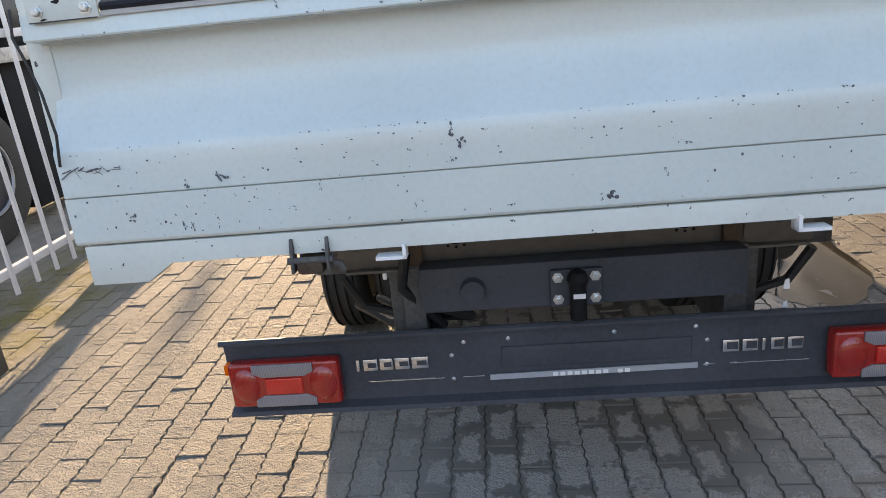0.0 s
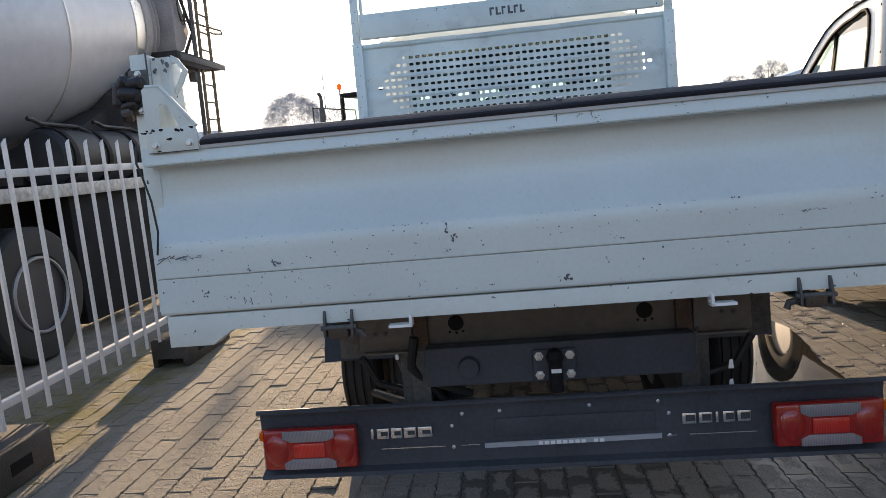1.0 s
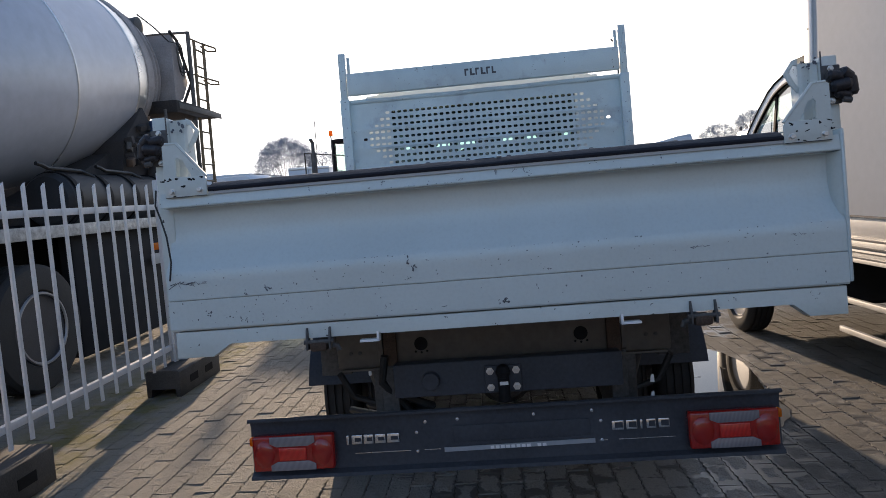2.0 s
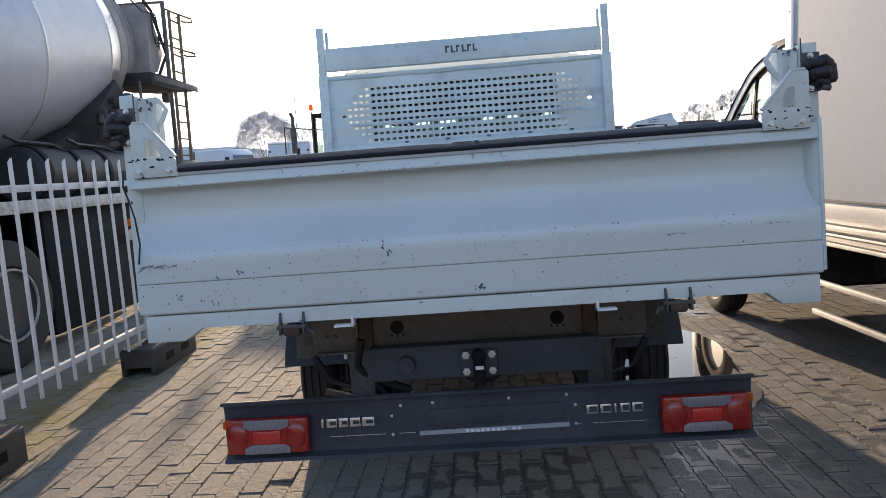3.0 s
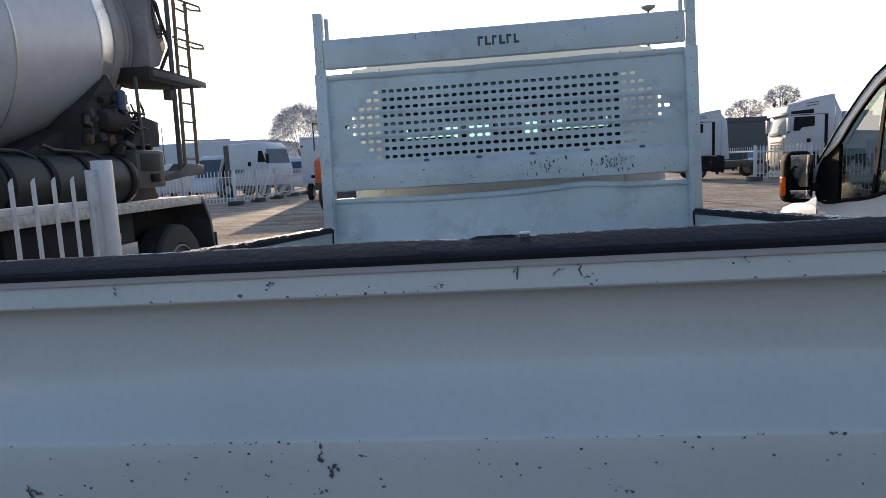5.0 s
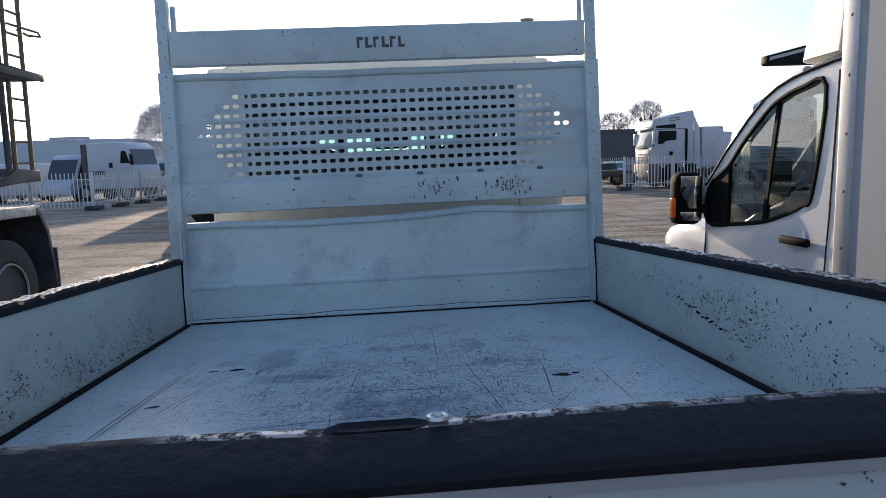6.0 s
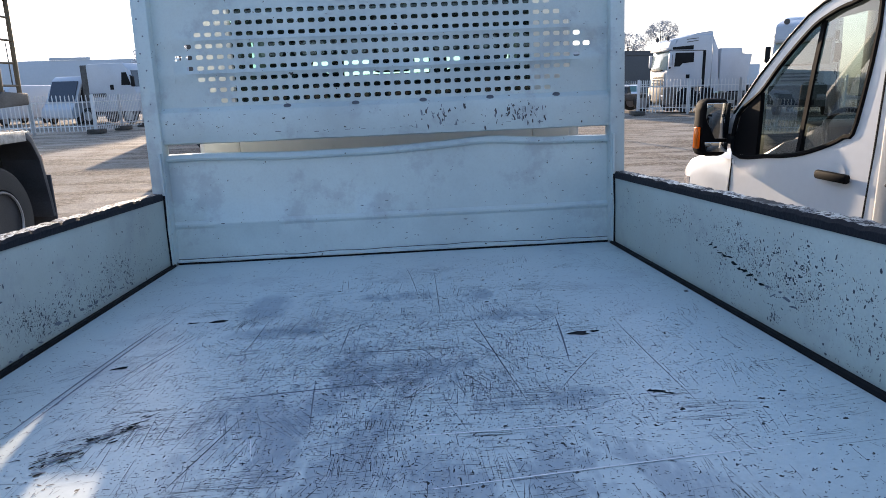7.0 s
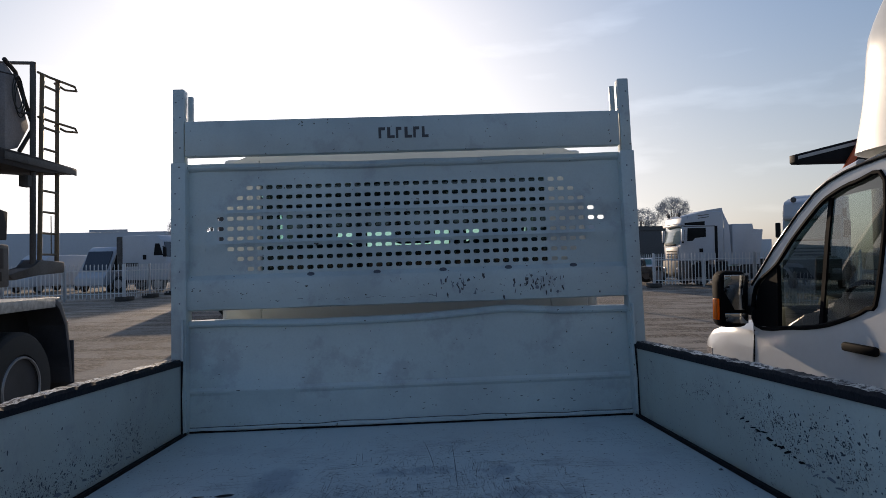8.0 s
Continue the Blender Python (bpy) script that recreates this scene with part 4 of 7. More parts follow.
def perforated():
    """Panel with nine rows of oblong holes; the middle row is the longest."""
    k = bmesh.new()
    cols = 41
    x0, z0 = -PITCH_X * cols / 2, 2.071 - PITCH_Z * 4.5
    hx, hz = 0.0145, 0.0095

    def wav(x, z):
        return Y_H + 0.004 * noise.noise((x * 2, z * 2, 5)) - 0.009 * math.exp(-((z - 2.0017) / 0.010) ** 2) - 0.006 * math.exp(-((z - 2.1403) / 0.010) ** 2)

    def vert(x, z):
        return k.verts.new((x, wav(x, z), z))

    for r in range(9):
        n = 41 - 2 * abs(r - 4)
        for c in range(cols):
            xa, xb = x0 + c * PITCH_X, x0 + (c + 1) * PITCH_X
            za, zb = z0 + r * PITCH_Z, z0 + (r + 1) * PITCH_Z
            outer = [(xa, za), ((xa + xb) / 2, za), (xb, za), (xb, (za + zb) / 2), (xb, zb), ((xa + xb) / 2, zb), (xa, zb), (xa, (za + zb) / 2)]
            ov = [vert(*p) for p in outer]
            if abs(c - 20) > (n - 1) / 2:
                k.faces.new(ov)
                continue
            cx, cz = (xa + xb) / 2, (za + zb) / 2
            inner = [(cx - hx, cz - hz * 0.55), (cx - hx * 0.62, cz - hz), (cx + hx * 0.62, cz - hz), (cx + hx, cz - hz * 0.55), (cx + hx, cz + hz * 0.55), (cx + hx * 0.62, cz + hz), (cx - hx * 0.62, cz + hz), (cx - hx, cz + hz * 0.55)]
            iv = [vert(*p) for p in inner]
            f = ((ov[0], ov[1], iv[1], iv[0]), (ov[1], ov[2], iv[2]), (ov[1], iv[2], iv[1]), (ov[2], iv[3], iv[2]), (ov[2], ov[3], iv[4], iv[3]), (ov[3], ov[4], iv[4]), (ov[4], ov[5], iv[6], iv[5]), (ov[4], iv[5], iv[4]),
                 (ov[5], ov[6], iv[6]), (ov[6], iv[7], iv[6]), (ov[6], ov[7], iv[7]), (ov[7], ov[0], iv[0], iv[7]))
            for q in f:
                k.faces.new(q)
    x1, z1 = x0 + cols * PITCH_X, z0 + 9 * PITCH_Z
    # border strips round the field of holes
    for xa, xb in ((-0.995, x0), (x1, 0.995)):
        for r in range(9):
            za, zb = z0 + r * PITCH_Z, z0 + (r + 1) * PITCH_Z
            k.faces.new([vert(*p) for p in ((xa, za), (xb, za), (xb, (za + zb) / 2), (xb, zb), (xa, zb), (xa, (za + zb) / 2))])
    bmesh.ops.remove_doubles(k, verts=k.verts, dist=0.0004)
    bmesh.ops.recalc_face_normals(k, faces=k.faces)
    bmesh.ops.solidify(k, geom=k.faces[:], thickness=0.003)
    return k, z0, z1


bm, PZ0, PZ1 = perforated()
grid_panel = part("perforated_panel", bm, M_HEAD, tipper, "white steel panel punched with nine rows of oblong holes")
xs = [-0.995 + 1.99 * i / 40 for i in range(41)]
hem = [0.011 * noise.noise((x * 2.6, 9, 0)) for x in xs]
part("upper_band", sheet([[(x, Y_H, PZ1), (x, Y_H, 2.334 + h), (x, Y_H - 0.014, 2.341 + h), (x, Y_H - 0.018, 2.350 + h), (x, Y_H - 0.002, 2.370 + h), (x, Y_H + 0.02, 2.374 + h)] for x, h in zip(xs, hem)], 0.004), M_HEAD, grid_panel)
part("lower_band", sheet([[(x, Y_H, PZ0), (x, Y_H, 1.860), (x, Y_H - 0.026, 1.838), (x, Y_H - 0.028, 1.830), (x, Y_H - 0.028, 1.735), (x, Y_H - 0.022, 1.712 + 0.004 * noise.noise((x * 4, 3, 0))), (x, Y_H + 0.02, 1.708)] for x in xs], 0.004), M_HEAD, grid_panel)
for i in range(5):
    part("oval_plug", lathe([(0, 0.017), (0.004, 0.016), (0.005, 0.001)], 18, "z"), M_BAREMETAL, grid_panel, "dull metal oval plug", Matrix.Translation((-0.441 + 0.2975 * i, Y_H - 0.016, 1.852)) @ pose(0, 0, 0, 50) @ Matrix.Diagonal((1, 0.62, 1, 1)))
g = random.Random(8)
for i in range(80):
    x = g.choice((g.gauss(0.22, 0.06), g.gauss(0.52, 0.07), g.gauss(0.62, 0.05)))
    scuff(grid_panel, x, Y_H - 0.0332, 1.775 + g.gauss(0, 0.022), 0.003 + 0.009 * g.random(), 0.006 + 0.026 * g.random(), g.uniform(-0.5, 0.5), M_INK if i % 3 else M_WEAR, "y", i)
beam = part("top_beam", box(-0.990, 0.990, Y_H - 0.045, Y_H + 0.0, 2.398, 2.560, 0.006), M_HEAD, tipper, "white top beam with a dark maker's mark")
# maker's mark as plain upright bars
for i, w in enumerate((0.030, 0.034, 0.026, 0.034, 0.028, 0.030)):
    x = -0.118 + 0.0395 * i
    part("mark_bar", box(x, x + w * 0.42, Y_H - 0.0465, Y_H - 0.0455, 2.457, 2.508), M_INK, beam)
    part("mark_bar", box(x + w * 0.42, x + w, Y_H - 0.0465, Y_H - 0.0455, 2.457 if i % 2 else 2.494, 2.470 if i % 2 else 2.508), M_INK, beam)
for sx in (-1, 1):
    post = part("headboard_post", box(min(sx * 0.985, sx * 1.05), max(sx * 0.985, sx * 1.05), Y_H - 0.05, Y_H + 0.03, 1.05, 2.37, 0.004), M_HEAD, tipper, "white headboard post with rivet holes")
    up = part("upright", box(min(sx * 0.995, sx * 1.045), max(sx * 0.995, sx * 1.045), Y_H - 0.04, Y_H + 0.015, 2.372, 2.712, 0.004), M_HEAD, post)
    part("flange", box(min(sx * 0.968, sx * 0.99), max(sx * 0.968, sx * 0.99), Y_H + 0.0, Y_H + 0.02, 2.562, 2.69, 0.003), M_HEAD, post)
    part("inner_flange", box(min(sx * 0.99, sx * 1.0), max(sx * 0.99, sx * 1.0), Y_H - 0.07, Y_H - 0.05, 1.18, 1.67, 0.003), M_HEAD, post)
    for i in range(14):
        part("rivet", lathe([(0, 0.0038), (0.0015, 0.003), (0.002, 0.0005)], 8, "z"), M_WEAR, post, "", Matrix.Translation((sx * (1.03 if i % 2 else 1.012), Y_H - 0.0505 if i < 9 else Y_H - 0.0405, 1.74 + 0.07 * i)) @ pose(0, 0, 0, 90))
    part("joint_gap", tube([(sx * 0.996, 2.766, 1.18), (sx * 0.998, 2.768, 1.34), (sx * 0.994, 2.764, 1.49)], 0.0045, 6), M_DARK, post)

spots = []
g = random.Random(91)
for i in range(90):
    spots.append((g.uniform(-0.97, 0.97), Y_H - 0.010, g.choice((g.uniform(1.19, 1.32), g.uniform(1.19, 1.62), g.gauss(1.42, 0.08))), 0.003 + 0.014 * g.random() ** 3, 0.0015 + 0.003 * g.random(), g.gauss(0, 0.3), "y"))
flakes("chipped_paint", headboard, M_BAREMETAL, [s for s in spots if 1.18 < s[2] < 1.63], "dark paint chips")
spots = [(g.uniform(-0.97, 0.97), Y_H - 0.0331, g.uniform(1.738, 1.826), 0.002 + 0.014 * g.random() ** 3, g.uniform(0.0015, 0.004), g.gauss(0, 0.4), "y") for i in range(45)]
spots += [(g.uniform(-0.97, 0.97), Y_H - 0.0331, 1.740 + g.gauss(0, 0.003), 0.004 + 0.03 * g.random() ** 2, g.uniform(0.0015, 0.003), 0.0, "y") for i in range(36)]
flakes("chipped_paint", grid_panel, M_BAREMETAL, spots, "dark paint chips")

# rear bumper with lamps
B_Y = 0.365
bumper_profile = [(0.0, 0.690), (0.0, 0.682), (0.030, 0.674), (0.034, 0.650), (0.034, 0.515), (0.030, 0.496), (0.004, 0.486), (0.0, 0.474), (0.012, 0.470), (0.045, 0.472), (0.048, 0.50), (0.048, 0.660), (0.018, 0.693), (0.008, 0.695)]
bm = prism([(B_Y + y, z) for y, z in bumper_profile], "x", -0.965, 0.968)
for v in bm.verts:
    if v.co.z < 0.51:
        v.co.z += 0.022 * math.exp(-(v.co.x / 0.7) ** 4) - 0.008
bumper = part("rear_bumper", bm, M_BLACK, tipper, "black plastic rear bumper bar with lamps", Matrix.Translation((0, 0, -0.027)))
part("plate_recess", box(-0.20, 0.30, B_Y + 0.029, B_Y + 0.036, 0.560, 0.622, 0.004), M_BLACK, bumper)
band = part("sticker_band", prism([(-0.235, 0.528), (0.315, 0.533), (0.315, 0.549), (-0.235, 0.544)], "y", B_Y + 0.026, B_Y + 0.030), M_STICKER, bumper, "grey sticker band with white print")
for i in range(11):
    x = -0.065 + 0.0190 * i
    if i == 8:
        continue
    part("print_bar", box(x, x + 0.0135, B_Y + 0.0245, B_Y + 0.0255, 0.5315, 0.5425), M_PRINT, band)
# chrome badges as plain bars
for x, w, hgt in ((-0.600, 0.010, 0.034), (-0.580, 0.040, 0.034), (-0.534, 0.036, 0.034), (-0.492, 0.040, 0.034), (-0.446, 0.046, 0.034)):
    part("badge_bar", box(x, x + w, B_Y + 0.026, B_Y + 0.035, 0.574, 0.574 + hgt, 0.002), M_CHROME, bumper)
    if w > 0.02:
        part("badge_gap", box(x + w * 0.32, x + w * 0.9, B_Y + 0.0255, B_Y + 0.0262, 0.584, 0.598), M_BLACK, bumper)
for x, w in ((0.378, 0.042), (0.428, 0.040), (0.478, 0.009), (0.500, 0.034), (0.542, 0.040)):
    part("badge_bar", box(x, x + w, B_Y + 0.026, B_Y + 0.035, 0.574, 0.608, 0.002), M_CHROME, bumper)
    if w > 0.02:
        part("badge_gap", box(x + w * 0.25, x + w * 0.92, B_Y + 0.0255, B_Y + 0.0262, 0.582, 0.602), M_BLACK, bumper)
for xa, xb in ((-0.57, -0.36), (-0.31, -0.25), (0.33, 0.36), (0.40, 0.60)):
    part("trim_line", box(xa, xb, B_Y + 0.031, B_Y + 0.0345, 0.538, 0.5405), M_CHROME, bumper)
for x, z in ((-0.335, 0.605), (-0.335, 0.535), (0.34, 0.610), (0.34, 0.54), (-0.30, 0.642), (0.31, 0.65), (-0.18, 0.646), (0.10, 0.648)):
    bolt(x, B_Y + 0.033, z, 0.0045, bumper, M_CHROME)
for sx in (-1, 1):
    x_in, x_out = sx * 0.640, sx * 0.948
    lamp = part("tail_lamp", box(min(x_in, x_out), max(x_in, x_out), B_Y - 0.012, B_Y + 0.034, 0.500, 0.632, 0.010, 3), M_RED, bumper, "red tail lamp with clear reversing strips")
    c = (x_in + x_out) / 2
    part("reflector", box(c - 0.052, c + 0.052, B_Y - 0.019, B_Y - 0.011, 0.541, 0.588, 0.004), M_RED_HI, lamp, "bright red reflector")
    for za, zb, k in ((0.592, 0.629, 1), (0.503, 0.537, -1)):
        pts = [(c - 0.085, zb), (c + 0.085, zb), (c + 0.085, za + 0.012), (c + 0.06, za), (c - 0.06, za), (c - 0.085, za + 0.012)] if k > 0 else [(c - 0.085, za), (c + 0.085, za), (c + 0.085, zb - 0.012), (c + 0.06, zb), (c - 0.06, zb), (c - 0.085, zb - 0.012)]
        part("clear_strip", prism(pts, "y", B_Y - 0.017, B_Y - 0.010, 0.002), M_CLEAR, lamp, "clear ribbed lens")
    for d in (-1, 1):
        part("round_lens", lathe([(0, 0.052), (0.006, 0.045), (0.011, 0.025), (0.012, 0.001)], 20, "z"), M_RED, lamp, "", Matrix.Translation((c + d * 0.108, B_Y - 0.011, 0.566)) @ pose(0, 0, 0, 90) @ Matrix.Diagonal((0.75, 1, 1, 1)))
    part("side_marker", box(min(x_out, x_out + sx * 0.014), max(x_out, x_out + sx * 0.014), B_Y, B_Y + 0.03, 0.595, 0.625, 0.004), M_AMBER, bumper, "amber side marker")

# under the bed: subframe, chassis rails, towing beam, axle and wheels
frame_beam = part("subframe_beam", box(-0.63, 0.63, 0.48, 0.56, 0.812, 1.02, 0.006), M_STEEL_B, tipper, "dusty brown subframe cross beam")
part("beam_lip", box(-0.61, 0.61, 0.455, 0.482, 0.806, 0.813, 0.001), M_STEEL_B, frame_beam)
for sx in (-1, 1):
    part("beam_gusset", box(min(sx * 0.395, sx * 0.445), max(sx * 0.395, sx * 0.445), 0.462, 0.482, 0.815, 1.0, 0.004), M_RUST, frame_beam, "rusty gusset")
    part("beam_gusset", prism([(0.44, 1.0), (0.47, 0.83), (0.482, 0.82), (0.482, 1.0)], "x", min(sx * 0.448, sx * 0.466), max(sx * 0.448, sx * 0.466), 0.002), M_STEEL_B, frame_beam, "dusty gusset plate")
    part("beam_hole", lathe([(0, 0.026), (0.002, 0.001)], 18, "z"), M_DARK, frame_beam, "", Matrix.Translation((sx * 0.302, 0.4785, 0.893)) @ pose(0, 0, 0, 90))
    for d, dz in ((-0.022, 0.004), (0, 0), (0.022, 0.004)):
        part("beam_hole", lathe([(0, 0.0045), (0.001, 0.001)], 8, "z"), M_DARK, frame_beam, "", Matrix.Translation((sx * 0.302 + d, 0.4785, 0.860 + dz)) @ pose(0, 0, 0, 90))
    for d in (0.54, 0.575):
        bolt(sx * d, 0.478, 0.872, 0.006, frame_beam, M_STEEL_D)
for sx in (-1, 1):
    part("chassis_rail", box(min(sx * 0.40, sx * 0.47), max(sx * 0.40, sx * 0.47), 0.57, 4.6, 0.80, 0.95, 0.006), M_STEEL_D, tipper, "dark steel chassis rail")
    part("bed_runner", box(min(sx * 0.38, sx * 0.44), max(sx * 0.38, sx * 0.44), 0.57, 2.8, 0.955, 1.095, 0.004), M_STEEL_B, tipper)
    part("bumper_arm", box(min(sx * 0.40, sx * 0.46), max(sx * 0.40, sx * 0.46), 0.46, 0.54, 0.5, 0.82, 0.004), M_STEEL_D, tipper)
    part("side_plate", box(min(sx * 0.60, sx * 0.72), max(sx * 0.60, sx * 0.72), 0.565, 0.60, 0.775, 1.0, 0.004), M_STEEL_D, tipper)
    for k, xx in enumerate((0.900, 0.655)):
        wheel(tipper, Matrix.Translation((sx * xx, 1.85, 0.452)) @ pose(0, 0, 0, 0, 0, 0 if sx > 0 else 180), 0.35, 0.205, 0.205, "rear_wheel")
    wheel(tipper, Matrix.Translation((sx * 0.86, 5.25, 0.690)) @ pose(0, 0, 0, 0, 0, 0 if sx > 0 else 180), 0.35, 0.2, 0.2, "front_wheel")
    part("mudguard", sheet([[(sx * 0.53, 1.85 + 0.43 * math.cos(a), 0.46 + 0.43 * math.sin(a)), (sx * 1.045, 1.85 + 0.43 * math.cos(a), 0.46 + 0.43 * math.sin(a))] for a in (radians(15 + 152 * i / 18) for i in range(19))], 0.006), M_BLACK, tipper, "black plastic mudguard")
    part("leaf_spring", sheet([[(sx * 0.40, 1.2 + 1.3 * i / 12, 0.60 - 0.10 * math.sin(math.pi * i / 12)), (sx * 0.47, 1.2 + 1.3 * i / 12, 0.60 - 0.10 * math.sin(math.pi * i / 12))] for i in range(13)], 0.04), M_STEEL_D, tipper)
part("rear_axle", tube([(-0.75, 1.85, 0.462), (-0.2, 1.85, 0.462), (0, 1.85, 0.462), (0.2, 1.85, 0.462), (0.75, 1.85, 0.462)], 0.06, 14), M_STEEL_D, tipper)
part("differential", lathe([(-0.14, 0.03), (-0.1, 0.12), (0, 0.165), (0.1, 0.12), (0.14, 0.03)], 20, "y"), M_STEEL_D, tipper, "", Matrix.Translation((0, 1.85, 0.462)))
part("prop_shaft", tube([(0, 2.0, 0.49), (0, 3.9, 0.72)], 0.04, 10), M_STEEL_D, tipper)
for sx in (-1, 1):
    part("spring_hanger", prism([(0.50, 0.56), (0.62, 0.52), (1.05, 0.60), (1.10, 0.98), (0.48, 0.98)], "x", min(sx * 0.41, sx * 0.50), max(sx * 0.41, sx * 0.50), 0.01), M_STEEL_D, tipper, "dark spring hanger")
    part("shock_absorber", tube([(sx * 0.55, 0.62, 0.90), (sx * 0.62, 1.35, 0.50)], 0.035, 12), M_STEEL_D, tipper)
    part("brake_line", tube([(sx * 0.62, 0.46, 0.80), (sx * 0.58, 0.50, 0.70), (sx * 0.48, 0.52, 0.66), (sx * 0.38, 0.55, 0.72)], 0.013, 8), M_CABLE, tipper, "black hose")
# added, unseen boxes that keep the sun from the ground beneath
part("middle_sun_block", box(-0.49, 0.49, 2.45, 4.7, 0.46, 0.80, 0.04), M_STEEL_D, tipper, "unseen dark block keeping the sun off the paving")
for sx in (-1, 1):
    part("side_sun_block", box(min(sx * 0.50, sx * 0.96), max(sx * 0.50, sx * 0.96), 2.36, 4.75, 0.44, 1.0, 0.05), M_STEEL_D, tipper, "unseen dark block between the axles, keeping the sun out")
tow = part("towing_beam", box(-0.40, 0.43, 0.375, 0.45, 0.712, 0.835, 0.006), M_BLACK, tipper, "black towing cross beam with bolted ball mount")
part("tow_plate", box(-0.065, 0.068, 0.360, 0.377, 0.715, 0.815, 0.006), M_BLACK, tow)
for bx in (-0.045, 0.049):
    for bz in (0.736, 0.795):
        bolt(bx, 0.360, bz, 0.010, tow, M_ZINC)
part("tow_neck", tube([(0.002, 0.375, 0.785), (0.002, 0.350, 0.785), (0.002, 0.338, 0.765), (0.002, 0.338, 0.690)], 0.021, 12), M_DARK, tow)
part("tow_ball", lathe([(-0.028, 0.006), (-0.02, 0.020), (0, 0.028), (0.02, 0.020), (0.028, 0.006)], 16, "z"), M_DARK, tow, "", Matrix.Translation((0.002, 0.338, 0.795)))
part("tow_mark", box(-0.012, 0.018, 0.3145, 0.3165, 0.752, 0.764), M_PRINT, tow)
for i, (x, a, b) in enumerate(((-0.44, 0.86, 0.60), (-0.36, 0.80, 0.62))):
    part("hose", tube([(x, 0.45, a), (x - 0.02, 0.46, a - 0.1), (x + 0.08, 0.5, b + 0.03), (x - 0.08, 0.6, b), (x - 0.25, 0.9, b - 0.05)], 0.016, 8), M_CABLE, tipper, "black hose under the bed")
part("socket", lathe([(0, 0.030), (0.02, 0.034), (0.03, 0.034), (0.034, 0.028)], 20, "y"), M_BLACK, tipper, "black trailer socket", Matrix.Translation((-0.262, 0.35, 0.772)))
part("loop_cable", tube([(-0.34, 0.5, 0.69), (-0.30, 0.5, 0.735), (-0.25, 0.5, 0.745), (-0.23, 0.5, 0.70)], 0.006, 6), M_CABLE, tipper)
for tx, tz in ((0.534, 0.725), (0.532, 0.664)):
    part("valve_tag", prism([(tx - 0.008, tz - 0.014), (tx + 0.008, tz - 0.014), (tx + 0.006, tz + 0.014), (tx - 0.003, tz + 0.012)], "y", 0.40, 0.404), M_PRINT, tipper, "small white tag")
part("drain_tap", box(-0.508, -0.496, 0.45, 0.462, 0.788, 0.806, 0.003), M_PRINT, tipper)
part("silencer", lathe([(0, 0.09), (0.03, 0.11), (0.7, 0.11), (0.73, 0.09)], 20, "y"), M_STEEL_D, tipper, "", Matrix.Translation((0.2, 2.5, 0.7)))

# cab, open at the windows
C0, C1 = 3.17, 5.35
cab = part("cab_rear_wall", box(-0.93, -0.745, C0, C0 + 0.05, 1.15, 2.47, 0.02), M_CREAM, tipper, "pale cab rear wall")
part("wall_panel", box(0.705, 0.90, C0, C0 + 0.05, 1.15, 2.47, 0.02), M_CREAM, cab)
part("wall_panel", box(-0.745, 0.705, C0, C0 + 0.05, 1.15, 1.86, 0.0), M_CREAM, cab)
part("wall_panel", box(-0.745, 0.705, C0, C0 + 0.05, 2.345, 2.47, 0.0), M_CREAM, cab)
part("rear_window", box(-0.745, 0.705, C0 + 0.02, C0 + 0.026, 1.86, 2.345), M_GLASS_D, cab).visible_shadow = False
part("cab_roof", sheet([[(-0.92, y, z - 0.05), (-0.8, y, z), (0.0, y, z + 0.015), (0.8, y, z), (0.90, y, z - 0.05)] for y, z in ((C0, 2.485), (C0 + 0.3, 2.51), (4.2, 2.50), (4.45, 2.44))], 0.03), M_CREAM, tipper, "pale cab roof")
for sx in (-1, 1):
    door = part("cab_door", box(min(sx * 0.90, sx * 0.96), max(sx * 0.90, sx * 0.96), C0 + 0.05, 4.9, 0.85, 1.78, 0.02), M_CREAM, tipper, "white cab door")
    part("door_pillar", box(min(sx * 0.88, sx * 0.93), max(sx * 0.88, sx * 0.93), C0 + 0.05, C0 + 0.18, 1.78, 2.46), M_CREAM, door)
    part("windscreen_pillar", tube([(sx * 0.92, 5.0, 1.75), (sx * 0.86, 4.42, 2.45)], 0.05, 8), M_CREAM, door)
    part("mirror", box(min(sx * 1.02, sx * 1.2), max(sx * 1.02, sx * 1.2), 4.72, 4.82, 1.72, 2.05, 0.03), M_DARK, tipper, "black cab mirror")
    part("mirror_arm", tube([(sx * 0.95, 4.8, 1.8), (sx * 1.06, 4.78, 1.78)], 0.02, 6), M_DARK, door)
part("bonnet", prism([(4.9, 0.7), (4.9, 1.75), (5.3, 1.6), (5.85, 1.4), (5.98, 1.1), (5.98, 0.7)], "x", -0.93, 0.93, 0.06), M_CREAM, tipper, "white cab nose")
part("dashboard", box(-0.9, 0.9, 4.5, 4.9, 1.3, 1.83, 0.06), M_DARK, tipper)
part("headliner", box(-0.88, 0.88, C0 + 0.06, 4.40, 2.37, 2.43, 0.02), M_SEAT, tipper, "dark cab headliner")
for x, w, top in ((-0.52, 0.46, 2.05), (0.02, 0.50, 2.03), (0.52, 0.46, 2.05)):
    seat = part("cab_seat", box(x - w / 2, x + w / 2, 3.42, 3.57, 1.2, top, 0.05), M_SEAT, tipper, "dark cab seat")
    part("headrest", box(x - 0.12, x + 0.12, 3.44, 3.54, top + 0.01, top + 0.17, 0.04), M_SEAT, seat)
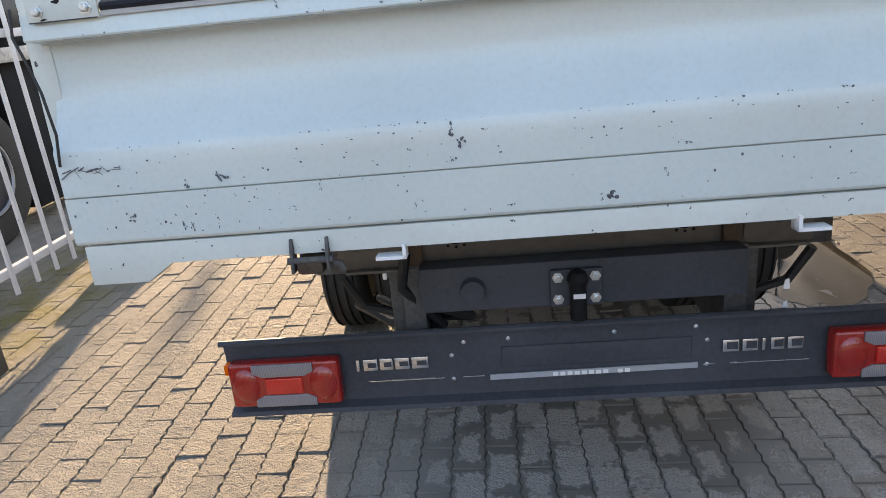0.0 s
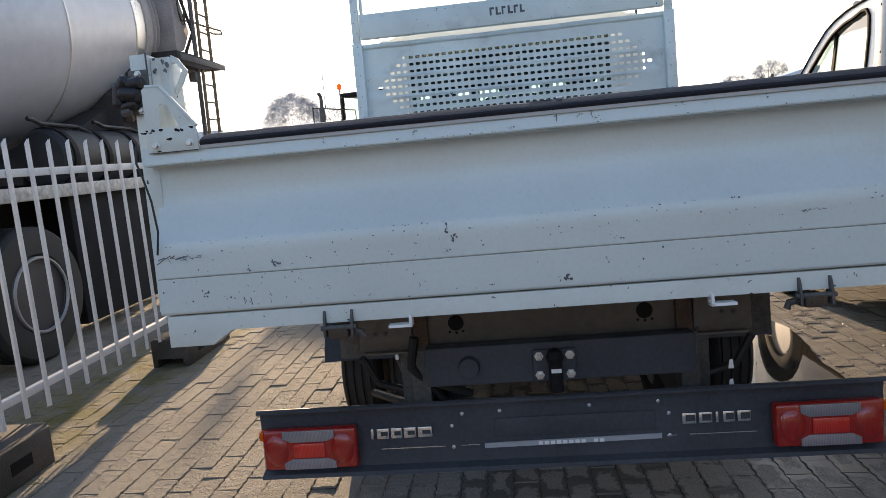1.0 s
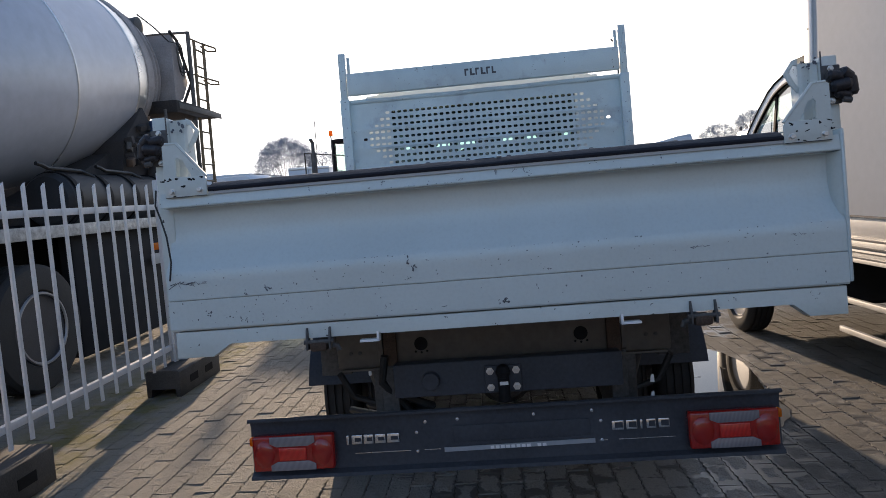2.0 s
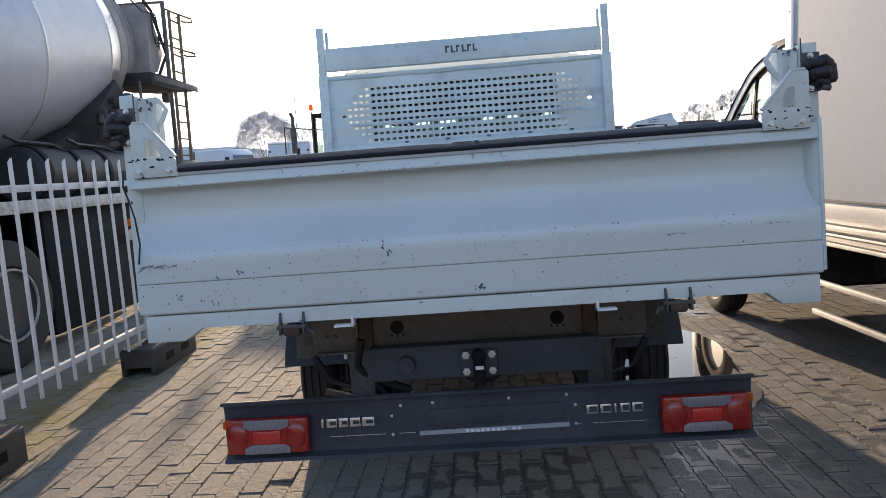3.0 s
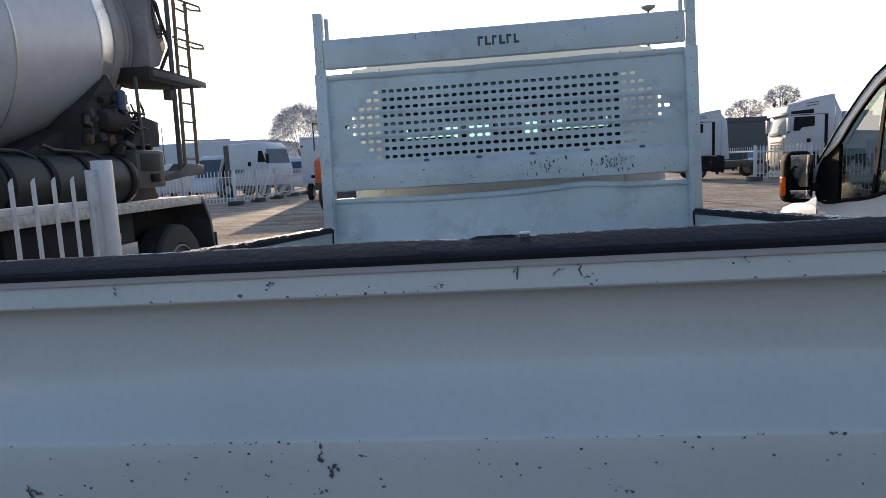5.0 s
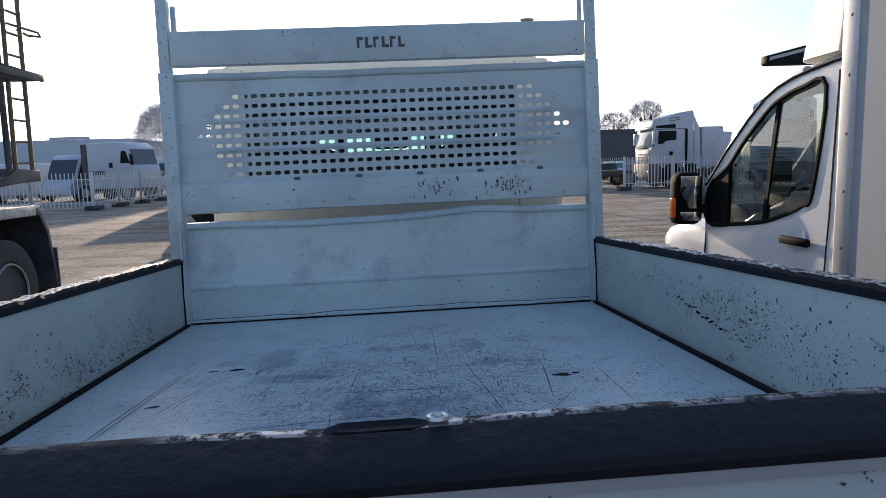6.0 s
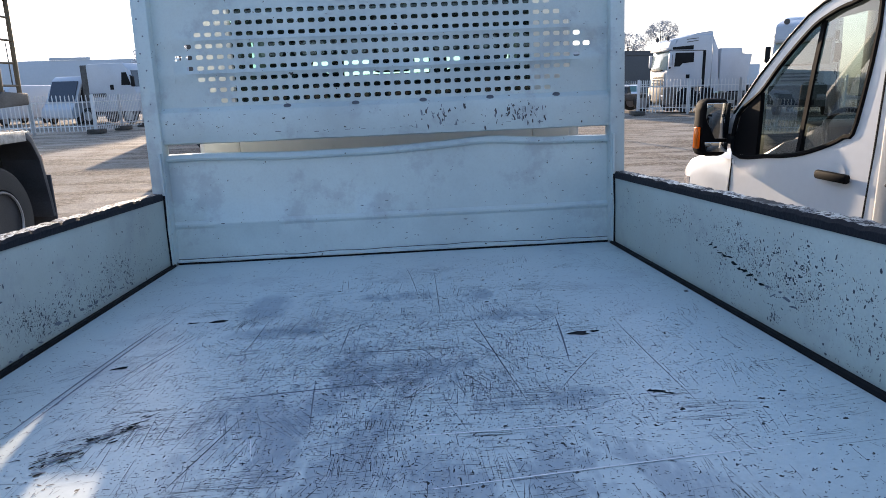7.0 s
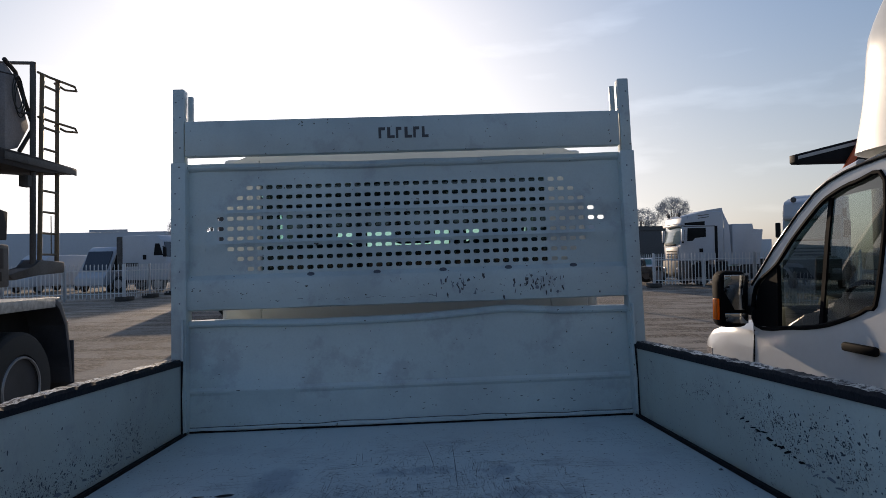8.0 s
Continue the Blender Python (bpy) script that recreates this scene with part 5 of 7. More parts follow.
for x, w in ((-0.28, 0.07), (0.27, 0.10), (0.78, 0.14), (-0.80, 0.10)):
    part("belt_pillar", box(x - w / 2, x + w / 2, 3.58, 3.60, 1.3, 2.34, 0.01), M_SEAT, tipper)
part("partition", box(-0.88, 0.88, 3.60, 3.63, 1.2, 2.02, 0.0), M_SEAT, tipper, "dark cab partition")
part("sun_visor", box(-0.8, 0.8, 4.28, 4.32, 2.215, 2.38, 0.01), M_SEAT, tipper, "dark sun visors")
part("cab_floor", box(-0.9, 0.9, C0 + 0.05, 4.9, 0.95, 1.15), M_DARK, tipper)

# ---- white palisade fence on blocks ----


def pale_mesh(h, w=0.034, d=0.006):
    """A steel pale with a lipped section and a pointed top."""
    k = bmesh.new()
    sec = [(-w / 2, 0), (-w / 2 + 0.006, -0.010), (w / 2 - 0.006, -0.010), (w / 2, 0), (w / 2 - 0.004, 0.002), (-w / 2 + 0.004, 0.002)]
    lo = [k.verts.new((x, y, 0)) for x, y in sec]
    hi = [k.verts.new((x, y, h - 0.045 + (0.045 * (1 - abs(x - 0.006) / (w / 2 + 0.006))))) for x, y in sec]
    k.faces.new(lo)
    k.faces.new(hi[::-1])
    for i in range(6):
        j = (i + 1) % 6
        k.faces.new((lo[j], lo[i], hi[i], hi[j]))
    return mesh_of(k, "pale", False)


FX = -2.70
FAR_PALE = mesh_of(prism([(-0.022, 0.12), (0.022, 0.12), (0.022, 1.73), (0, 1.79), (-0.022, 1.73)], "y", -0.012, 0.0), "pale", False)
FAR_PALE.materials.append(M_FENCE)


def palisade(name, label, length, n, m, h=1.47, near=True, group="palisade fence panels", ends=(1, 1)):
    """A fence panel along its own x axis, its face towards -y."""
    f = thing(name, label, "fence", m, group)
    pitch = length / n
    if near:
        me = pale_mesh(h)
        me.materials.append(M_FENCE)
        for i in range(n):
            part("pale", me, M_FENCE, f, "", Matrix.Translation(((i + 0.5) * pitch, -0.004, 0.225)))
    else:
        for i in range(n):
            part("pale", FAR_PALE, M_FENCE, f, "", Matrix.Translation(((i + 0.5) * pitch, 0, 0)))
    for z in (0.345, 1.50) if near else (0.35, 1.45):
        part("rail", box(0, length, 0.0, 0.035, z - 0.022, z + 0.022, 0.004), M_FENCE, f)
    for e, x in ((0, 0.0), (1, length)):
        if ends[e]:
            part("post", box(x - 0.03, x + 0.03, 0.002, 0.062, 0.19, 1.72, 0.006) if near else box(x - 0.05, x + 0.05, -0.03, 0.07, 0.0, 1.80, 0.008), M_FENCE, f)
    return f


# panel beside the tipper: runs along y; its face looks towards +x
for i, y0 in enumerate((-3.36, -1.13, 1.10)):
    palisade("palisade_fence", "white steel palisade fence panel standing on dark blocks", 2.2, 13, pose(FX, y0, 0, 0, 0, 90), ends=(1, 1))
end_post = tagged(part("gate_post", box(FX - 0.05, FX + 0.05, 3.32, 3.42, 0.0, 1.78, 0.006), M_FENCE), "white square steel gate post", "post")


def foot_block(y):
    k = prism([(-0.14, 0.0), (-0.10, 0.0), (-0.10, 0.07), (0.10, 0.07), (0.10, 0.0), (0.14, 0.0), (0.14, 0.20), (0.12, 0.215), (-0.12, 0.215), (-0.14, 0.20)], "y", -0.37, 0.37, 0.004)
    ob = tagged(part("foot_block", k, M_BLOCK, None, "", Matrix.Translation((FX + 0.02, y, 0))), "dark recycled-plastic foot block under the fence", "block", "fence foot blocks")
    for d in (-0.2, 0.08):
        part("lifting_slot", box(0.139, 0.1425, d, d + 0.14, 0.07, 0.13), M_DARK, ob)
    return ob


for y in (-1.1, 1.1, 3.33):
    foot_block(y)

# ---- concrete mixer lorry behind the fence ----
mixer = thing("mixer_truck", "grey concrete mixer lorry with a large drum, seen from its side", "truck", Matrix.Translation((-5.05, 0, 0)))
AX0, AX1 = Vector((-0.113, 2.0, 2.516)), Vector((-0.113, 7.0, 3.405))
axis = (AX1 - AX0).normalized()
drum_m = Matrix.Translation(AX0) @ axis.to_track_quat("Z", "Y").to_matrix().to_4x4()
prof = [(-1.9, 0.5), (-1.85, 0.62), (-0.6, 1.0), (0.4, 1.10), (1.2, 1.14), (2.45, 1.153)]
drum = part("drum", lathe(prof, 72, "z"), M_DRUM, mixer, "grey painted mixing drum with weld seams", drum_m)
part("drum_cone", lathe([(2.45, 1.153), (2.47, 1.150), (3.2, 1.115), (3.81, 1.069)], 72, "z"), M_DRUM, mixer, "", drum_m)
for su, sr in ((2.45, 1.152), (3.80, 1.070)):
    part("seam", lathe([(su - 0.015, sr), (su - 0.010, sr + 0.008), (su + 0.010, sr + 0.008), (su + 0.015, sr)], 72, "z", closed=True), M_DRUM_END, drum)
part("polished_band", lathe([(3.82, 1.070), (4.00, 1.040), (4.09, 1.022)], 72, "z"), M_DRUM_END, mixer, "bright worn band on the drum", drum_m)
part("roller_ring", lathe([(4.08, 1.0), (4.11, 1.034), (4.24, 1.028), (4.27, 0.98)], 56, "z"), M_CAKED, mixer, "cement-caked roller ring", drum_m)
part("drum_tail", lathe([(4.26, 0.985), (4.45, 0.935), (4.47, 0.955), (4.51, 0.95), (4.53, 0.918), (4.60, 0.90), (4.61, 0.925), (4.65, 0.918), (4.67, 0.86)], 56, "z"), M_CAKED, mixer, "cement-caked end cone of the drum", drum_m)
part("drum_mouth", lathe([(4.66, 0.84), (4.85, 0.72), (5.02, 0.62), (5.03, 0.52)], 40, "z"), M_CONC, mixer, "cement-caked drum mouth", drum_m)
part("hopper", prism([(6.70, 3.80), (6.86, 3.70), (7.10, 3.22), (6.90, 2.96), (6.68, 2.90)], "x", 0.05, 0.94, 0.02), M_CAKED, mixer, "dirty loading hopper")
part("hopper_rim", tube([(0.95, 6.66, 3.82), (0.95, 6.84, 3.74), (0.97, 7.12, 3.22), (0.95, 6.90, 2.93)], 0.022, 8), M_CONC, mixer)
part("chute", prism([(6.2, 2.95), (6.9, 2.2), (7.0, 1.95), (6.85, 1.9), (6.3, 2.1), (6.0, 2.7)], "x", -0.35, 0.55, 0.02), M_CONC, mixer, "dirty discharge chute")
part("drum_stand", prism([(5.2, 1.35), (6.7, 1.35), (6.35, 2.2), (5.9, 2.75), (5.4, 2.3)], "x", -0.7, 0.88, 0.02), M_CONC, mixer, "dark rear drum stand")
part("stand_motor", lathe([(-0.20, 0.03), (-0.19, 0.10), (-0.1, 0.13), (0.1, 0.12), (0.16, 0.14), (0.19, 0.04)], 18, "y"), M_CONC, mixer, "dark drive motor", Matrix.Translation((0.90, 5.85, 2.26)))
# pumps, valve blocks and hoses caked with cement on the stand
g = random.Random(77)
for i in range(26):
    u, w = g.random(), g.random()
    y, z = 5.35 + 1.15 * u, 1.95 + 0.62 * w * (1 - 0.55 * abs(u - 0.45) / 0.55)
    a, b, c = g.uniform(0.03, 0.13), g.uniform(0.04, 0.16), g.uniform(0.03, 0.13)
    part("valve_block", box(-a / 2, a / 2, -b / 2, b / 2, -c / 2, c / 2, 0.008), g.choice((M_CONC, M_CONC, M_STEEL_D, M_RUST, M_TANK)), mixer, "", Matrix.Translation((0.88 + a / 2 + 0.05 * g.random(), y, z)) @ pose(0, 0, 0, g.uniform(-30, 30), g.uniform(-20, 20), g.uniform(-20, 20)))
for i in range(9):
    y, z = g.uniform(5.4, 6.2), g.uniform(1.95, 2.55)
    part("hose", tube([(0.90, y, z), (1.0, y + 0.08, z - 0.05 * g.random()), (1.02, y + 0.2, z - 0.12 * g.random()), (0.95, y + 0.32, z + 0.1 * g.random()), (0.88, y + 0.36, z + 0.16)], g.uniform(0.008, 0.016), 6), M_CABLE, mixer)
part("label_plate", box(1.0, 1.004, 5.98, 6.06, 2.38, 2.42), M_PRINT, mixer, "small white plate")
part("filter_can", lathe([(0, 0.04), (0.02, 0.055), (0.2, 0.055), (0.22, 0.03)], 14, "z"), plain("blue_filter_paint", (0.03, 0.06, 0.14), 0.4, 0, 0.2, 20, 0.05), mixer, "dark blue filter can", Matrix.Translation((0.98, 5.93, 2.36)))
part("stand_bracket", prism([(6.0, 2.0), (6.6, 2.0), (6.62, 2.28), (6.3, 2.33)], "x", 0.75, 1.0, 0.01), M_CONC, mixer)
# platform, ladder and rail at the rear
plat = part("platform", prism([(6.35, 2.72), (6.95, 2.72), (7.74, 2.79), (7.74, 2.86), (6.8, 2.88), (6.35, 2.88)], "x", 0.52, 1.10, 0.01), M_CONC, mixer, "dark steel platform")
part("platform_lip", box(1.10, 1.112, 6.4, 7.72, 2.775, 2.85, 0.003), M_STEEL_D, plat)
part("step_lamp", box(0.96, 1.06, 6.86, 6.98, 2.56, 2.68, 0.01), M_STEEL_D, plat)
ladder = part("ladder", tube([(1.05, 7.06, 1.72), (1.05, 7.15, 3.80)], 0.024, 8), M_YELLOW, mixer, "worn yellow-grey steel ladder")
part("ladder_rail", tube([(1.05, 7.39, 1.72), (1.05, 7.45, 3.82)], 0.024, 8), M_YELLOW, ladder)
for i in range(9):
    z = 1.86 + 0.228 * i
    part("rung", tube([(1.05, 7.066 + 0.010 * i, z), (1.05, 7.394 + 0.007 * i, z)], 0.013, 6), M_YELLOW, ladder)
for z in (3.28, 3.76):
    part("guard_hoop", tube([(1.03, 7.10, z + 0.05), (1.05, 7.30, z + 0.045), (1.16, 7.60, z + 0.02), (1.12, 7.72, z), (1.00, 7.70, z + 0.01), (1.00, 7.48, z + 0.03)], 0.013, 6), M_YELLOW, ladder)
part("rail_post", tube([(1.05, 6.94, 1.66), (1.05, 6.98, 3.88)], 0.030, 8), M_STEEL_D, mixer)
part("hand_rail", tube([(1.05, 6.98, 3.87), (0.80, 6.96, 3.87), (0.35, 6.92, 3.86), (0.30, 6.90, 3.60)], 0.018, 8), M_STEEL_D, mixer)
part("hand_rail", tube([(1.05, 6.97, 3.34), (0.60, 6.94, 3.34)], 0.014, 8), M_STEEL_D, mixer)
for i in range(3):
    part("hose_loop", tube([(1.0 - 0.03 * i, 6.80 + 0.07 * i + 0.085 * math.cos(a), 3.52 - 0.03 * i + 0.17 * math.sin(a)) for a in (2 * math.pi * j / 20 for j in range(21))], 0.007, 6), M_CABLE, mixer, "coiled black water hose")
part("hose", tube([(0.80, 6.15, 3.92), (0.90, 6.35, 3.80), (0.98, 6.55, 3.66), (1.0, 6.75, 3.68)], 0.009, 6), M_CABLE, mixer)
part("work_lamp", lathe([(-0.09, 0.05), (-0.06, 0.10), (0.05, 0.11), (0.07, 0.06)], 16, "x"), M_STEEL_D, mixer, "round dark work lamp", Matrix.Translation((0.62, 6.42, 3.86)))
part("ladder_foot", prism([(6.55, 1.60), (6.95, 1.64), (7.45, 1.66), (7.46, 1.78), (6.98, 1.80), (6.86, 1.72), (6.45, 1.66)], "x", 0.93, 1.10, 0.01), M_STEEL_D, mixer)
part("down_pipe", tube([(1.0, 6.25, 1.55), (1.0, 6.22, 2.75)], 0.02, 8), M_STEEL_D, mixer)
# tanks along the frame, with straps
for ya, yb in ((3.83, 5.84),):
    tank = part("side_tank", lathe([(ya, 0.05), (ya + 0.03, 0.22), (ya + 0.08, 0.255), (yb - 0.08, 0.255), (yb - 0.03, 0.22), (yb, 0.05)], 28, "y"), M_TANK, mixer, "dark cylindrical side tank with straps", Matrix.Translation((0.95, 0, 1.64)))
    for y in (ya + 0.12, ya + 0.62, ya + 1.12, yb - 0.22):
        part("strap", lathe([(y, 0.256), (y, 0.272), (y + 0.06, 0.272), (y + 0.06, 0.256)], 28, "y", closed=True), M_DARK, tank)
for yb in (3.74, 4.64):
    part("tank_bar", tube([(0.98, yb, 1.975), (0.99, yb + 0.05, 1.965), (1.0, yb + 0.12, 1.935), (1.02, yb + 0.58, 1.915), (1.08, yb + 0.68, 1.86), (1.12, yb + 0.70, 1.76)], 0.020, 8), M_CABLE, mixer, "bent black bar over the tank")
part("control_box", box(0.90, 1.12, 5.87, 6.44, 1.54, 1.95, 0.02), M_STEEL_D, mixer, "dirty control box")
part("box_panel", box(1.12, 1.127, 5.95, 6.34, 1.72, 1.91, 0.003), M_CONC, mixer)
part("box_handle", box(1.12, 1.15, 6.12, 6.28, 1.60, 1.69, 0.01), M_DARK, mixer)
# mudguards with a chequer-plate top and pale edge
for ya, yb in ((1.0, 7.42),):
    guard = part("mudguard", box(0.62, 1.2, ya, yb - 0.25, 1.37, 1.40, 0.004), M_CHEQ, mixer, "chequer-plate mudguard top")
    part("edge_band", box(1.2, 1.215, ya, yb - 0.36, 1.30, 1.41, 0.006), M_CHEQ, guard, "pale chequer-plate edge band")
    part("rear_slope", prism([(yb - 0.36, 1.405), (yb - 0.22, 1.33), (yb - 0.10, 1.12), (yb - 0.02, 0.62), (yb + 0.0, 0.45), (yb - 0.05, 0.45), (yb - 0.07, 0.62), (yb - 0.15, 1.09), (yb - 0.26, 1.28), (yb - 0.38, 1.36)], "x", 0.62, 1.2, 0.004), M_BLACK, guard)
part("frame_wall", box(0.52, 0.66, -3.4, 6.4, 1.19, 1.43, 0.01), M_DARK, mixer, "dark frame behind the tanks")
part("cradle", prism([(3.9, 1.42), (6.2, 1.42), (6.0, 2.35), (5.3, 2.15), (4.6, 1.85), (3.95, 1.62)], "x", 0.30, 0.72, 0.01), M_CONC, mixer, "dark drum cradle")
# added black walls: one stops sun under the chassis, one is the arch's shadow
part("inner_sun_wall", box(0.50, 0.60, -3.4, 6.9, 0.25, 1.38, 0.01), M_HOLE, mixer, "added black inner wall blocking the sun")
part("arch_shadow_wall", prism([(5.70, 0.30), (5.70, 1.36), (7.05, 1.36), (7.22, 1.20), (7.36, 0.62), (7.38, 0.30)], "x", 0.78, 0.82), M_HOLE, mixer, "added black wall for the shadow in the wheel arch")
for ya, yb in ((-3.0, -2.8), (-1.6, 1.32), (2.46, 2.74), (3.90, 5.70)):
    part("side_panel", box(0.98, 1.12, ya, yb, 0.14, 1.32, 0.02), M_HOLE, mixer, "black side panel")
part("chassis", box(-0.45, 0.45, -3.5, 7.0, 0.75, 1.15, 0.02), M_STEEL_D, mixer, "dark lorry chassis")
for y in (-2.2, 1.9, 3.3, 6.50):
    for sx in (-1, 1):
        wheel(mixer, Matrix.Translation((sx * 1.03, y, 0.55)) @ pose(0, 0, 0, 0, 0, 0 if sx > 0 else 180), 0.55, 0.32, 0.30, "wheel", 0.06, M_MIXRIM)
part("mud_flap", box(0.62, 1.16, 7.50, 7.53, 0.20, 0.9, 0.004), M_BLACK, mixer, "black rear mud flap")
# pale rings put in for the reflection along the rim edges
for y in (1.9, 3.3, 6.50):
    part("rim_ring", lathe([(1.186, 0.285), (1.20, 0.292), (1.20, 0.306), (1.186, 0.312)], 40, "x", closed=True), M_RIM, mixer, "pale rim edge ring standing for a reflection", Matrix.Translation((0, y, 0.55)))
part("tail_frame", box(0.4, 1.08, 7.36, 7.46, 0.85, 1.2, 0.01), M_STEEL_D, mixer)
part("tail_lamp", box(0.94, 1.10, 7.46, 7.53, 0.95, 1.12, 0.01), M_RED, mixer, "red tail lamp")
part("tow_step", box(0.7, 1.10, 7.42, 7.62, 0.48, 0.60, 0.01), M_STEEL_D, mixer)
part("side_sign", box(1.19, 1.20, 5.15, 5.60, 0.88, 1.0, 0.003), M_GREYFILM, mixer, "pale side plate")
part("side_marker", box(1.2, 1.225, 5.18, 5.30, 1.04, 1.12, 0.006), M_AMBER, mixer, "amber side marker")
mixer_cab = part("lorry_cab", prism([(-5.0, 0.55), (-5.04, 1.5), (-4.82, 2.75), (-4.55, 3.05), (-3.35, 3.15), (-3.05, 3.05), (-3.05, 0.75), (-4.0, 0.75)], "x", -1.2, 1.2, 0.06), M_WHITE, mixer, "white lorry cab")
part("windscreen", prism([(-5.045, 1.72), (-4.87, 2.66), (-4.84, 2.65), (-5.01, 1.72)], "x", -1.08, 1.08, 0.004), M_SCREEN, mixer_cab, "dark windscreen")
for sx in (-1, 1):
    part("side_window", prism([(-4.72, 1.75), (-4.55, 2.55), (-3.75, 2.55), (-3.75, 1.75)], "x", min(sx * 1.196, sx * 1.206), max(sx * 1.196, sx * 1.206)), M_SCREEN, mixer_cab, "dark side window")

# ---- white box van on the other side ----
van = thing("box_van", "white box-body van with black door mirror and roof deflector", "van", Matrix.Translation((2.155, 3.5, 0)) @ pose(0, 0, 0, 0, 0, 2.0) @ Matrix.Translation((1.065, -3.62, 0)))


def van_side(sx):
    """The skin of one cab side: half width at (y, z), tucked in above the waist and towards the nose."""
    def p(y, z, out=0.0):
        tuck = max(0.0, z - 1.35) * 0.03
        nose = max(0.0, y - 4.45) * 0.06 + 1.4 * max(0.0, y - 4.80) ** 2
        belly = 0.018 * math.sin(min(1, max(0, (z - 0.5) / 0.9)) * math.pi)
        return (sx * (1.052 - tuck - nose + belly + out), y, z)
    return p


# side window opening and the edge of the sheet metal round it, from the rear lower corner forwards
VW = [(3.125, 1.52), (3.20, 1.448), (3.345, 1.388), (3.54, 1.332), (3.80, 1.297), (4.17, 1.275), (4.185, 1.51), (3.955, 1.66), (3.80, 1.80), (3.585, 1.962), (3.455, 2.03), (3.27, 2.075), (3.075, 2.06)]
VO = [(2.93, 1.50), (2.93, 1.10), (3.34, 1.02), (3.54, 1.02), (3.90, 1.02), (4.19, 1.06), (4.225, 1.52), (3.985, 1.745), (3.75, 1.935), (3.59, 2.045), (3.48, 2.095), (3.27, 2.145), (2.93, 2.185)]
GUTTER = [(4.225, 1.525), (3.985, 1.752), (3.75, 1.942), (3.59, 2.052), (3.48, 2.10), (3.34, 2.137), (3.21, 2.158), (3.03, 2.178), (2.93, 2.185)]


def arch(y):
    """Lower edge of the sheet metal: the wheel arch, and the sill beside it."""
    d = abs(y - 4.35)
    return 0.345 + math.sqrt(0.44 ** 2 - d * d) if d < 0.436 else 0.42


def rounded(pts, n=4):
    """A closed outline drawn smoothly through its points."""
    out = []
    for i in range(len(pts)):
        a, b, c, d = (Vector(pts[(i + j) % len(pts)]) for j in (-1, 0, 1, 2))
        for j in range(n):
            t = j / n
            q = 0.5 * (2 * b + (c - a) * t + (2 * a - 5 * b + 4 * c - d) * t * t + (3 * b - a - 3 * c + d) * t ** 3)
            out.append((q.x, q.y))
    return out


VW, VO = rounded(VW), [tuple(Vector(VO[i]).lerp(Vector(VO[(i + 1) % len(VO)]), j / 4)) for i in range(len(VO)) for j in range(4)]
